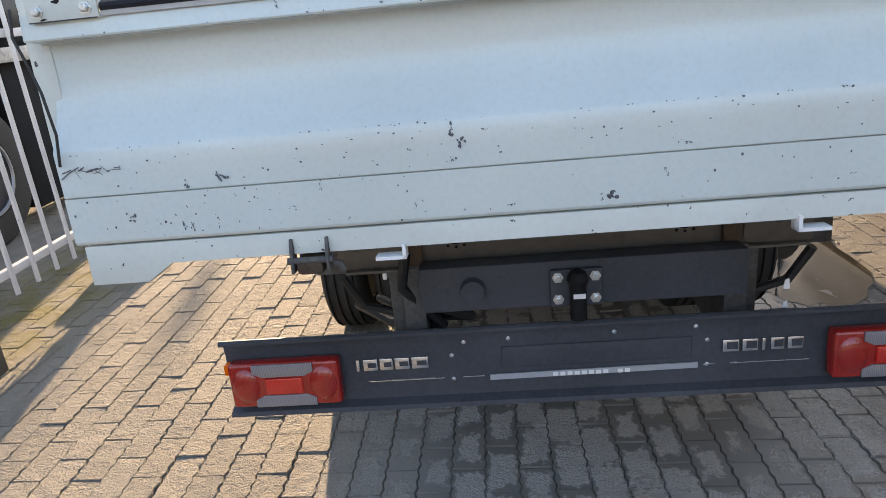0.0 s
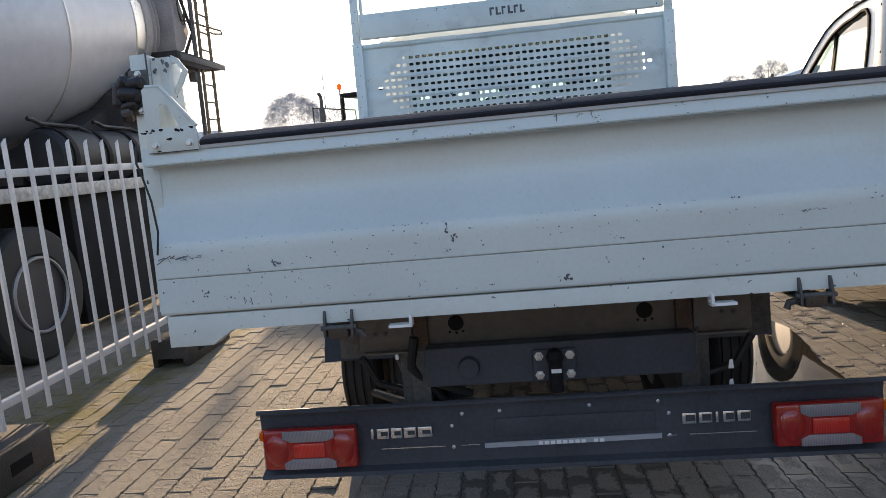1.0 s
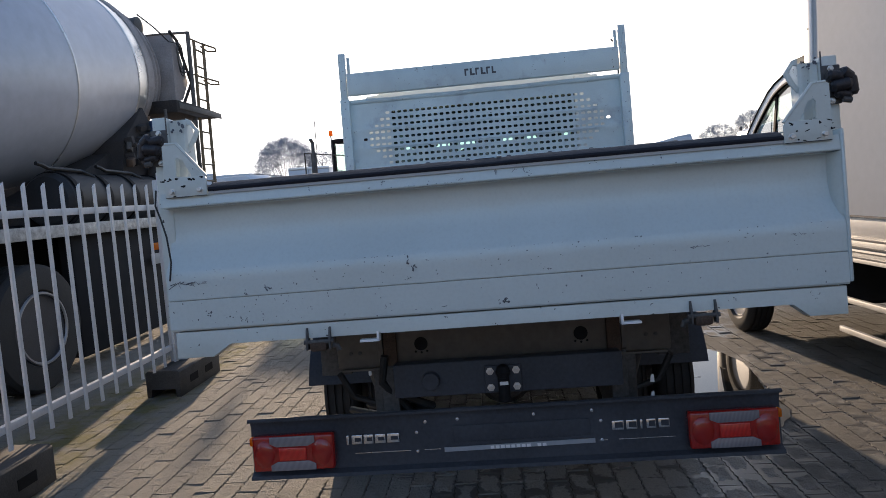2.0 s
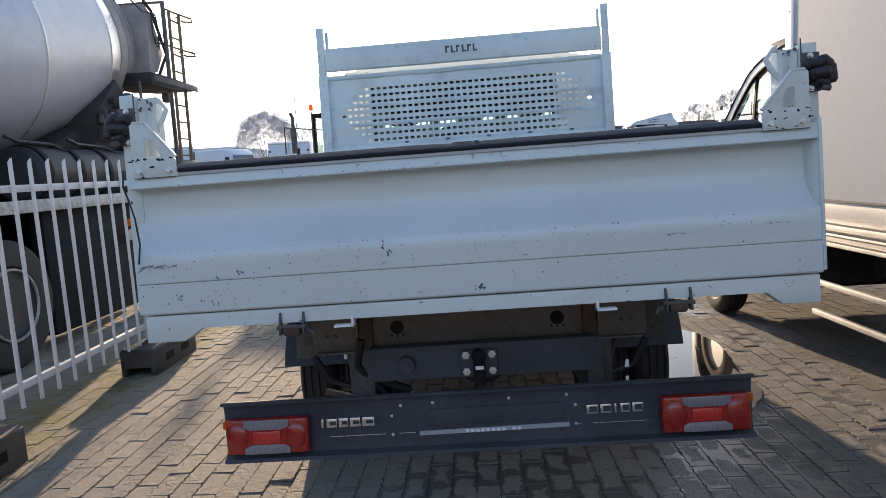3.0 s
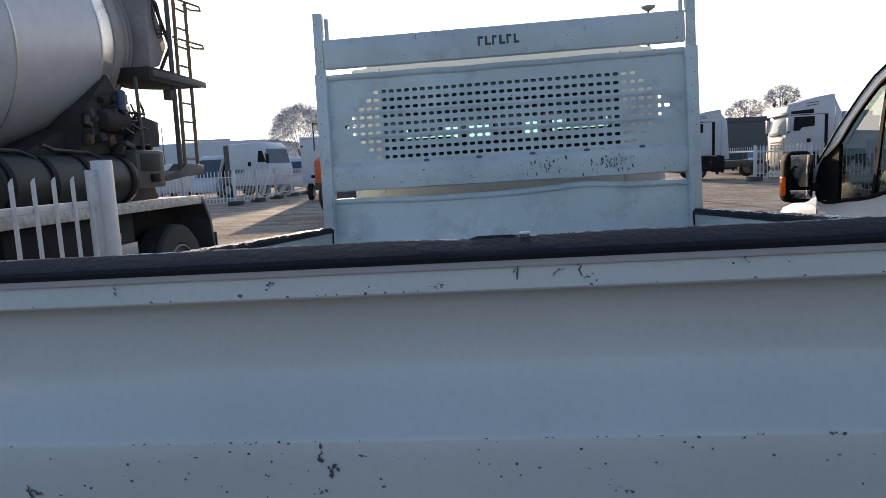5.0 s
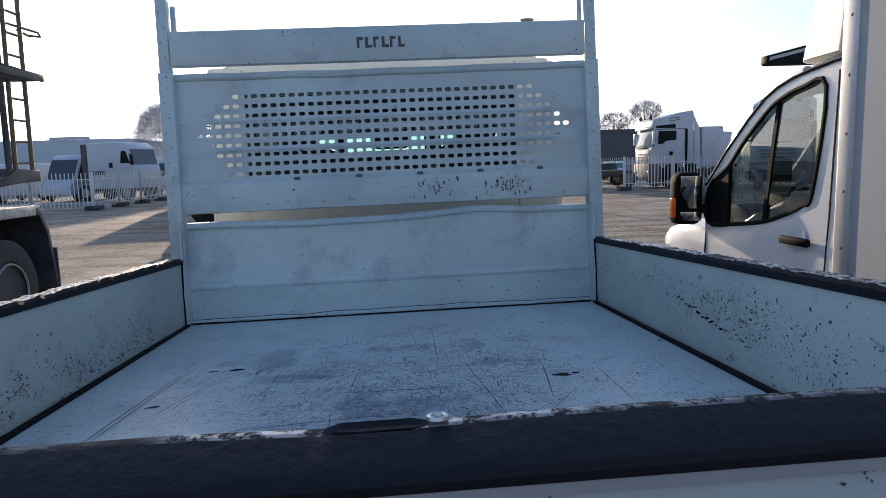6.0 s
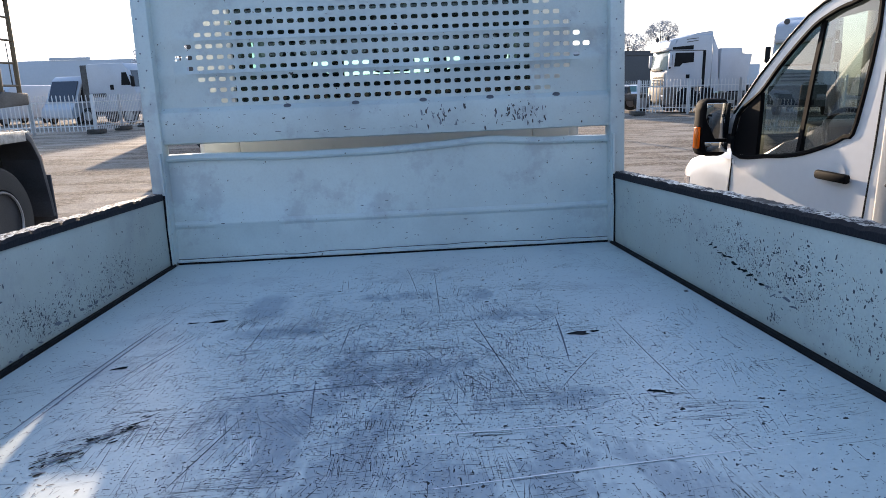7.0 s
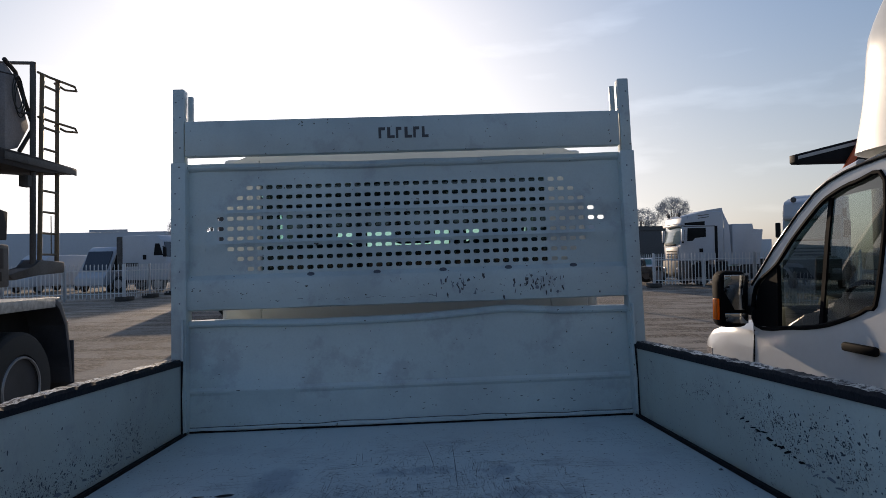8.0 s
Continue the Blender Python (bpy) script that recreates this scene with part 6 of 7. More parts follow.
for sx in (-1, 1):
    p = van_side(sx)
    k = bmesh.new()
    inner = [k.verts.new(p(*q)) for q in VW]
    mid = [k.verts.new(p(*[(a * 0.75 + b * 0.25) for a, b in zip(q, r)], 0.004)) for q, r in zip(VW, VO)]
    outer = [k.verts.new(p(*q)) for q in VO]
    for ra, rb in ((inner, mid), (mid, outer)):
        for i in range(len(ra)):
            j = (i + 1) % len(ra)
            k.faces.new((ra[i], ra[j], rb[j], rb[i]))
    # lower door with a pressed waist crease, down to the sill and the arch
    low = []
    for y, zt in VO[4:21]:
        zb = max(0.42, arch(y))
        low.append([p(y, zt + (zb - zt) * q, c) for q, c in ((0, 0), (0.2, 0.006), (0.38, 0.012), (0.46, 0.0), (0.7, -0.004), (1, -0.012))])
    vs = [[k.verts.new(q) for q in row] for row in low]
    for ra, rb in zip(vs, vs[1:]):
        for i in range(5):
            k.faces.new((ra[i], ra[i + 1], rb[i + 1], rb[i]))
    bmesh.ops.remove_doubles(k, verts=k.verts, dist=0.003)
    bmesh.ops.recalc_face_normals(k, faces=k.faces)
    bmesh.ops.solidify(k, geom=k.faces[:], thickness=0.02)
    side = part("cab_side", k, M_VAN, van, "glossy white cab side and door")
    # glass in two panes with a black divider, flat between its edges
    rear_pane = VW[:13] + [(3.505, 1.72), (3.475, 2.0)] + VW[40:]
    front_pane = [(3.57, 1.332)] + VW[14:18] + [(3.93, 1.287)] + VW[28:40] + [(3.535, 1.72)]
    for pane in (rear_pane, front_pane):
        g = bmesh.new()
        g.faces.new([g.verts.new((sx * (1.036 - 0.03 * (z - 1.35)), y, z)) for y, z in pane])
        part("side_window", g, M_GLASS_V, van, "slightly green side window glass", smooth=False).visible_shadow = False
    seal = [Vector(p(*q, 0.002)) for q in VW]
    part("window_seal", tube(seal + [seal[0]], 0.013, 6), M_TRIM, side, "black window seal")
    part("window_bar", sheet([[p(y - 0.015, z, -0.006), p(y + 0.015, z, -0.006)] for y, z in ((3.555, 1.325), (3.53, 1.60), (3.51, 1.80), (3.478, 2.015))], 0.012), M_TRIM, side, "black window divider")
    part("door_triangle", sheet([[p(ya, za, 0.004), p(yb, zb, 0.004)] for ya, za, yb, zb in ((3.93, 1.285, 4.18, 1.272), (3.94, 1.42, 4.185, 1.40), (3.95, 1.60, 4.15, 1.52), (3.955, 1.655, 3.965, 1.65))], 0.025), M_TRIM, side, "black mirror base triangle")
    part("roof_gutter", tube([Vector(p(y, z, 0.006)) for y, z in GUTTER], 0.008, 6), M_DARK, side, "black roof gutter line")
    part("door_gap", tube([Vector(p(2.985, z, 0.003)) for z in (0.45, 0.8, 1.0, 1.4, 1.8, 2.13)], 0.005, 6), M_DARK, side)
    part("door_gap", tube([Vector(p(4.185, z, 0.004)) for z in (0.78, 0.9, 1.0, 1.1, 1.245)], 0.004, 6), M_DARK, side)
    part("door_label", box(min(sx * 1.066, sx * 1.0705), max(sx * 1.066, sx * 1.0705), 4.15, 4.178, 1.215, 1.238), M_PRINT, side, "small white label")
    x0, x1 = sorted((sx * 1.072, sx * 1.104))
    part("door_handle", box(x0, x1, 3.085, 3.325, 1.232, 1.278, 0.014), M_TRIM, side, "black door handle")
    part("handle_cup", lathe([(0, 0.062), (0.005, 0.055), (0.007, 0.001)], 24, "x"), M_VAN, side, "round pressed handle recess", Matrix.Translation((sx * 1.066, 3.20, 1.262)))
    # wing with its wheel arch, turning over into the bonnet
    rows = []
    for i in range(19):
        y = 4.20 + 1.02 * i / 18
        zt = 1.245 - 0.05 * max(0.0, (y - 4.45) / 0.35) ** 2 if y < 4.8 else 1.195 - 0.9 * (y - 4.8) ** 1.4
        zb = max(0.50, arch(y))
        fl = 0.014 if abs(y - 4.35) < 0.44 else 0.0
        rows.append([p(y, zb, fl), p(y, zb + 0.05, fl), p(y, zb + 0.10, 0.0), p(y, (zb + zt) / 2 + 0.05, 0.006), p(y, zt - 0.06, 0.0), p(y, zt - 0.015, -0.025), p(y, zt + 0.018, -0.10), p(y, zt + 0.03, -0.22)])
    part("front_wing", sheet(rows, 0.02), M_VAN, van, "glossy white front wing")
    part("head_lamp", sheet([[p(y, z, 0.004) for z in (0.78, 0.88, 0.98, 1.05 - 0.4 * max(0, y - 4.95))] for y in (4.78, 4.86, 4.95, 5.04)], 0.02), M_CLEAR, van, "clear swept head lamp")
    wheel(van, Matrix.Translation((sx * 0.93, 4.35, 0.345)) @ pose(0, 0, 0, 0, 0, 0 if sx > 0 else 180), 0.345, 0.22, 0.2, "front_wheel", 0.0)
    wheel(van, Matrix.Translation((sx * 0.93, 0.4, 0.345)) @ pose(0, 0, 0, 0, 0, 0 if sx > 0 else 180), 0.345, 0.22, 0.2, "rear_wheel", 0.0)
    # door mirror: tall housing, two glasses, amber repeater, arm
    mx = sx * 1.145
    mir = part("door_mirror", prism([(mx - 0.07, 1.25), (mx + 0.07, 1.25), (mx + 0.097, 1.285), (mx + 0.095, 1.57), (mx + 0.07, 1.618), (mx - 0.07, 1.618), (mx - 0.095, 1.57), (mx - 0.097, 1.285)], "y", 4.27, 4.40, 0.028), M_TRIM, van, "black door mirror housing with amber repeater")
    part("mirror_glass", box(-0.072, 0.072, -0.004, 0.004, -0.115, 0.115, 0.003), M_MIRROR, mir, "mirror glass", Matrix.Translation((mx, 4.255, 1.478)) @ pose(0, 0, 0, 9, 0, sx * 17))
    part("lower_mirror_glass", box(-0.072, 0.072, -0.004, 0.004, -0.032, 0.032, 0.003), M_MIRROR, mir, "small lower mirror glass", Matrix.Translation((mx, 4.255, 1.312)) @ pose(0, 0, 0, 4, 0, sx * 17))
    part("repeater", box(min(sx * 1.237, sx * 1.257), max(sx * 1.237, sx * 1.257), 4.285, 4.35, 1.302, 1.440, 0.008), M_AMBER, mir, "amber indicator repeater")
    part("mirror_arm", box(min(sx * 1.0, sx * 1.07), max(sx * 1.0, sx * 1.07), 4.20, 4.34, 1.33, 1.39, 0.015), M_DARK, mir)
# roof, windscreen, bonnet, bumper
part("cab_roof", sheet([[(x, y, z - 0.115 * abs(x / 1.01) ** 5) for x in (-1.01, -0.96, -0.88, -0.7, -0.4, 0, 0.4, 0.7, 0.88, 0.96, 1.01)] for y, z in ((2.90, 2.315), (3.15, 2.305), (3.33, 2.27), (3.48, 2.205), (3.62, 2.115))], 0.03), M_VAN, van, "glossy white cab roof")
part("windscreen", sheet([[(x * (1.14 if z < 1.6 else 1.12), y + 0.20 * (1 - (x / 0.85) ** 2), z) for x in (-0.85, -0.5, 0, 0.5, 0.85)] for y, z in ((4.36, 1.33), (3.98, 1.72), (3.60, 2.09))], 0.006), M_GLASS, van, "windscreen glass").visible_shadow = False
for sx in (-1, 1):
    p = van_side(sx)
    part("windscreen_pillar", tube([Vector(p(y, z, -0.03)) for y, z in ((4.36, 1.36), (4.215, 1.535), (3.975, 1.76), (3.74, 1.945), (3.58, 2.055), (3.46, 2.11), (3.27, 2.155))], 0.036, 10), M_VAN, van, "white windscreen pillar")
part("bonnet", sheet([[(x, y - 0.26 * (x / 0.95) ** 2, z - 0.05 * (x / 0.95) ** 2) for x in (-0.93, -0.6, 0, 0.6, 0.93)] for y, z in ((4.66, 1.33), (4.90, 1.27), (5.16, 1.14), (5.28, 0.92))], 0.02), M_VAN, van, "glossy white bonnet")
part("front_bumper", prism([(-1.02, 4.78), (-1.0, 5.0), (-0.8, 5.22), (0.8, 5.22), (1.0, 5.0), (1.02, 4.78)], "z", 0.26, 0.86, 0.03), M_BLACK, van, "black front bumper")
part("dashboard", prism([(3.92, 0.95), (3.90, 1.22), (3.98, 1.36), (4.12, 1.40), (4.40, 1.36), (4.40, 0.95)], "x", -0.9, 0.9, 0.03), M_DARK, van, "dark dashboard")
part("instrument_hood", prism([(3.88, 1.30), (3.90, 1.45), (4.10, 1.47), (4.16, 1.38)], "x", -0.68, -0.32, 0.02), M_DARK, van, "dark instrument hood")
part("cab_back", box(-0.98, 0.98, 2.89, 2.91, 0.5, 2.20, 0.0), M_SEAT, van, "dark cab bulkhead")
part("cab_floor", box(-0.9, 0.9, 3.03, 4.6, 0.45, 0.55), M_DARK, van)
for x in (-0.48, 0.30):
    w = 0.25 if x < 0 else 0.42
    seat = part("cab_seat", prism([(3.14, 0.85), (3.04, 1.46), (3.07, 1.50), (3.14, 1.50), (3.20, 1.44), (3.30, 1.0), (3.72, 1.02), (3.76, 0.97), (3.74, 0.82), (3.2, 0.78)], "x", x - w, x + w, 0.03), M_SEAT, van, "dark cab seat")
    part("headrest", box(x - 0.13, x + 0.13, 3.03, 3.13, 1.53, 1.74, 0.035), M_SEAT, seat)
part("steering_wheel", lathe([(0.012 * math.sin(a), 0.18 + 0.016 * math.cos(a)) for a in (2 * math.pi * i / 10 for i in range(10))], 28, "y", closed=True), M_DARK, van, "", Matrix.Translation((-0.5, 3.86, 1.38)) @ pose(0, 0, 0, -25))
# roof deflector between cab roof and box
def fairing(z):
    """Half width and depth of the roof fairing at a height."""
    u = max(0.0, (z - 2.68) / 0.62)
    return 1.05 - 0.27 * u ** 1.7, 0.62 - 0.48 * ((z - 2.22) / 1.1) ** 1.3


rows = []
for i in range(15):
    z = 2.22 + 1.08 * i / 14
    w, dep = fairing(z)
    crease = 0.02 * math.sin(math.pi * min(1, i / 7)) if i < 7 else 0.0
    rows.append([((w - crease) * math.sin(a), 2.98 + dep * max(0.0, math.cos(a)) ** 0.5, z) for a in (radians(-90 + 180 * k / 24) for k in range(25))])
part("roof_deflector", sheet(rows, 0.012), M_CREAM, van, "cream-white curved roof fairing")
# box body
BX = 1.115
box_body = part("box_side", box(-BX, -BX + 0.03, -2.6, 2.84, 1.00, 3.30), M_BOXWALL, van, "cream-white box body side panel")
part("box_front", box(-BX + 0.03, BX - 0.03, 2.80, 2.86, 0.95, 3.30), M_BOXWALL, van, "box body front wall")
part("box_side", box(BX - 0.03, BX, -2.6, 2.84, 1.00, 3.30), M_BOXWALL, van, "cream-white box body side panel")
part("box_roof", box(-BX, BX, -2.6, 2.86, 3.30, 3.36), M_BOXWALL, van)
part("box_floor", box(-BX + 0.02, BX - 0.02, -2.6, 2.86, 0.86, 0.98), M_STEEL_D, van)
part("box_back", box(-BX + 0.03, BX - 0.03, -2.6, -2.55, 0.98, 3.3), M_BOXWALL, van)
for sx in (-1, 1):
    edge = part("corner_profile", prism([(sx * (BX - 0.03), 2.755), (sx * (BX + 0.008), 2.755), (sx * (BX + 0.010), 2.85), (sx * (BX - 0.01), 2.88), (sx * (BX - 0.05), 2.89)], "z", 0.88, 3.37, 0.004), M_PROFILE, van, "aluminium corner profile with rivets")
    for i in range(9):
        part("rivet", lathe([(0, 0.008), (0.003, 0.006), (0.004, 0.001)], 8, "x"), M_INK, edge, "", Matrix.Translation((sx * (BX + 0.010), 2.80, 1.0 + 0.27 * i)) @ pose(0, 0, 0, 0, 0, 0 if sx > 0 else 180))
    x0 = sx * (BX + 0.004)
    for z0, z1, mat, dx in ((1.00, 1.14, M_GREYFILM, 0.002), (0.955, 1.0, M_RAIL, 0.014), (0.89, 0.953, M_RAIL, 0.008), (0.86, 0.888, M_RAIL, 0.016)):
        part("kick_rail", box(min(x0, x0 + sx * dx), max(x0, x0 + sx * dx), -2.6, 2.75, z0, z1, 0.001), mat, van, "riveted aluminium rail")
    for z in (0.888, 0.953, 0.998, 1.138):
        part("rail_joint", box(min(x0, x0 + sx * 0.0165), max(x0, x0 + sx * 0.0165), -2.6, 2.75, z - 0.004, z + 0.005), M_INK, van)
    part("rail_groove", box(min(x0, x0 + sx * 0.0095), max(x0, x0 + sx * 0.0095), -2.6, 2.75, 0.918, 0.926), M_INK, van)
    part("side_guard", box(min(sx * 1.04, sx * 1.07), max(sx * 1.04, sx * 1.07), 1.0, 2.6, 0.375, 0.41, 0.004), M_RAIL, van, "aluminium side guard")
    part("side_guard", box(min(sx * 1.04, sx * 1.07), max(sx * 1.04, sx * 1.07), 1.0, 2.6, 0.575, 0.61, 0.004), M_RAIL, van, "aluminium side guard")
    part("van_rail", box(min(sx * 0.4, sx * 0.48), max(sx * 0.4, sx * 0.48), -2.5, 3.1, 0.55, 0.78, 0.01), M_STEEL_D, van)

# ---- puddle beside the tipper ----
bm = bmesh.new()
rim = []
for i in range(72):
    a = 2 * math.pi * i / 72
    q = 1 + 0.22 * noise.noise((math.cos(a) * 1.6, math.sin(a) * 1.6, 2.0)) + 0.05 * noise.noise((math.cos(a) * 7, math.sin(a) * 7, 4.0))
    rim.append(bm.verts.new((1.38 + 0.40 * q * math.cos(a), 2.85 + 1.12 * q * math.sin(a), 0.004)))
bm.faces.new(rim)
tagged(part("puddle", bm, M_WATER, smooth=False), "still rain puddle on the paving reflecting the sky", "puddle", kind="structure")

# ---- far fences ----
FAR = "far palisade fence panels"


def fence_run(ax, ay, bx, by, size=2.7):
    n = max(1, round(math.hypot(bx - ax, by - ay) / size))
    ang = math.degrees(math.atan2(by - ay, bx - ax))
    ln = math.hypot(bx - ax, by - ay) / n
    for i in range(n):
        palisade("yard_fence", "white palisade fence panel at the edge of the yard", ln, 15, pose(ax + (bx - ax) * i / n, ay + (by - ay) * i / n, 0, 0, 0, ang), 1.53, False, FAR)


fence_run(-33.0, 29.5, -14.3, 32.3)
fence_run(-14.3, 32.3, -13.8, 49.0)
fence_run(12.45, 34.6, 22.5, 32.8)
fence_run(18.0, 60.0, 26.0, 60.0)
for x, y in ((-14.3, 32.3), (12.45, 34.6), (-14.2, 35.1), (-14.13, 37.9), (-14.05, 40.7), (-13.97, 43.4)):
    tagged(part("foot_block", box(x - 0.3, x + 0.3, y - 0.4, y + 0.4, 0, 0.2, 0.02), M_BLOCK), "dark foot block of the far fence", "block", "far fence blocks")

# ---- parked vehicles in the distance ----


def tractor(m, label, tall=4.05, colour=None, lamps=True, behind=False):
    """A cab-over lorry, front towards its own -y: brow over the screen, door with a dropped window line, air deflectors."""
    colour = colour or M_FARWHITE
    t = thing("lorry", label, "truck", m, "parked lorries")
    k = tall / 4.05
    body = part("cab", prism([(0.0, 1.35), (0.0, 2.2), (0.11, 3.27), (0.30, 3.30), (0.42, 3.86 * k), (1.35, 4.05 * k), (2.42, 4.08 * k), (2.42, 1.35)], "x", -1.22, 1.22, 0.07), colour, t, "white cab")
    part("windscreen", prism([(-0.014, 2.27), (0.09, 3.24), (0.12, 3.24), (0.02, 2.27)], "x", -1.13, 1.13, 0.004), M_SCREEN_P, body, "pale green windscreen")
    part("brow", prism([(0.06, 3.29), (0.02, 3.40), (0.12, 3.74 * k), (0.32, 3.86 * k), (0.5, 3.86 * k), (0.5, 3.29)], "x", -1.19, 1.19, 0.05), colour, body, "white roof brow above the windscreen")
    part("visor", box(-1.16, 1.16, -0.07, 0.07, 3.24, 3.36, 0.02), M_GREYFILM, body, "grey sun visor")
    grille = part("grille", box(-0.95, 0.95, -0.035, 0.02, 1.45, 2.12, 0.03), M_RAIL, body, "grey grille panel")
    for z in (1.55, 1.70, 1.85):
        part("grille_slot", box(-0.75, 0.75, -0.045, -0.034, z, z + 0.07), M_DARK, grille)
    part("wiper", box(-0.9, 0.6, -0.05, -0.02, 2.22, 2.30, 0.01), M_DARK, body, "black wipers")
    bumper = part("front_bumper", box(-1.24, 1.24, -0.1, 0.55, 0.42, 1.38, 0.07), M_STEEL_D, t, "dark grey bumper")
    part("lower_inlet", box(-0.7, 0.7, -0.115, -0.095, 0.5, 0.75, 0.01), M_DARK, bumper)
    for sx in (-1, 1):
        def flank(name, pts, mat, lab="", d=0.014):
            return part(name, prism(pts, "x", min(sx * 1.214, sx * (1.22 + d)), max(sx * 1.214, sx * (1.22 + d)), 0.003), mat, body, lab)
        part("headlamp", box(sx * 0.98 - 0.2, sx * 0.98 + 0.2, -0.125, -0.09, 0.72, 0.98, 0.03), M_CLEAR, bumper, "clear headlamp")
        flank("side_window", [(0.36, 2.44), (0.40, 3.15), (1.41, 3.15), (1.41, 2.66), (0.80, 2.60), (0.66, 2.44)], M_DARK, "dark side window")
        flank("upper_window", [(0.24, 3.31), (0.24, 3.44 * k), (1.36, 3.52 * k), (1.36, 3.30)], M_DARK, "dark upper window")
        flank("door_line", [(0.18, 3.23), (0.18, 3.27), (1.92, 3.27), (1.92, 3.23)], M_INK)
        flank("side_gap", [(1.90, 1.35), (1.90, 3.25), (2.06, 3.25), (2.06, 1.35)], M_DARK)
        flank("door_handle", [(1.03, 1.82), (1.03, 2.02), (1.22, 2.02), (1.22, 1.82)], M_DARK, "black door handle", 0.03)
        flank("roof_grip", [(0.98, 3.66 * k), (0.98, 3.70 * k), (1.60, 3.78 * k), (1.60, 3.74 * k)], M_STEEL_D)
        flank("roof_grip", [(0.98, 3.80 * k), (0.98, 3.84 * k), (1.60, 3.90 * k), (1.60, 3.86 * k)], M_STEEL_D)
        mirror = part("mirror", box(min(sx * 1.30, sx * 1.52), max(sx * 1.30, sx * 1.52), -0.02, 0.12, 2.42, 3.12, 0.04), colour if behind else M_DARK, t, "tall mirror housing")
        part("mirror_glass", box(min(sx * 1.32, sx * 1.5), max(sx * 1.32, sx * 1.5), 0.12, 0.13, 2.5, 3.05), M_DARK, mirror)
        part("mirror_arm", tube([(sx * 1.2, 0.15, 2.40), (sx * 1.4, 0.05, 2.36), (sx * 1.42, 0.05, 2.45)], 0.045, 6), M_DARK, mirror)
        if lamps:
            part("roof_lamp", lathe([(-0.10, 0.02), (-0.06, 0.11), (0.03, 0.13), (0.05, 0.10)], 14, "y"), M_STEEL_D, t, "round roof lamp", Matrix.Translation((sx * 0.75, 0.14, 3.92 * k)))
        for y in (1.15, 4.6):
            wheel(t, Matrix.Translation((sx * 1.02, y, 0.5)) @ pose(0, 0, 0, 0, 0, 0 if sx > 0 else 180), 0.5, 0.32, 0.29)
        part("wheel_arch", prism([(0.42, 0.45), (0.50, 0.95), (0.85, 1.28), (1.45, 1.28), (1.80, 0.95), (1.88, 0.45)], "x", min(sx * 1.2, sx * 1.232), max(sx * 1.2, sx * 1.232)), M_DARK, t, "black wheel arch")
        part("steps", box(min(sx * 1.1, sx * 1.23), max(sx * 1.1, sx * 1.23), 1.9, 2.6, 0.4, 1.3, 0.03), M_DARK, t, "black side steps")
        part("side_deflector", prism([(2.42, 1.1), (2.42, 3.95 * k), (2.72, 3.30), (2.86, 1.1)], "x", min(sx * 1.17, sx * 1.21), max(sx * 1.17, sx * 1.21), 0.008), colour, t, "white side air deflector")
    part("chassis", box(-0.5, 0.5, 0.5, 5.8, 0.6, 1.0, 0.03), M_STEEL_D, t, "dark chassis")
    part("roof_deflector", prism([(1.15, 4.0 * k), (1.6, 4.14 * k), (2.3, 4.24 * k), (2.42, 4.24 * k), (2.55, 3.6 * k), (2.42, 3.6 * k)], "x", -1.08, 1.08, 0.03), colour, t, "white roof air deflector")
    if behind:
        part("load_body", prism([(2.9, 1.1), (2.9, 3.34), (4.05, 3.34), (4.05, 3.02), (4.62, 3.02), (4.4, 1.1)], "x", -1.2, 1.2, 0.03), colour, t, "pale body behind the cab")
    return t


def far_car(m, label, paint):
    c = thing("car", label, "car", m, "parked cars")
    body = part("body", prism([(-2.1, 0.35), (-2.15, 0.75), (-1.3, 0.92), (-0.6, 1.38), (0.9, 1.45), (1.8, 1.0), (2.1, 0.9), (2.1, 0.35)], "y", -0.85, 0.85, 0.08), paint, c)
    part("side_glass", prism([(-1.1, 0.95), (-0.55, 1.33), (0.85, 1.39), (1.5, 1.0)], "y", -0.862, 0.862, 0.004), M_DARK, body, "dark windows")
    part("windscreen", prism([(-1.28, 0.95), (-0.64, 1.37), (-0.62, 1.36), (-1.24, 0.93)], "y", -0.7, 0.7), M_GLASS_D, body)
    for sy in (-1, 1):
        for x in (-1.35, 1.3):
            wheel(c, Matrix.Translation((x, sy * 0.78, 0.31)) @ pose(0, 0, 0, 0, 0, 90 if sy > 0 else -90), 0.31, 0.2, 0.2)
    return c


tractor(pose(14.3, 36.7, 0, 0, 0, -90), "white tall-cab lorry tractor behind the yard fence", 4.05, behind=True)
tractor(pose(17.95, 29.4, 0, 0, 0, -40), "white lorry with roof lamps and dark visor beside the van", 4.3)
tractor(pose(9.6, 39.8, 0, 0, 0, -90), "white lorry cab with a low roof, parked in the yard", 3.75, None, False)
tractor(pose(-31.5, 44, 0, 0, 0, 90), "white lorry behind the far fence", 4.0)
far_car(pose(18.3, 53.5, 0, 0, 0, 72), "white car parked behind the fence", M_FARWHITE)
far_car(pose(15.3, 47.0, 0, 0, 0, 66), "dark car with a silver bumper behind the fence", M_TANK)
far_car(pose(19.2, 38.5, 0, 0, 0, 20), "silver car parked behind the fence", M_ALU)


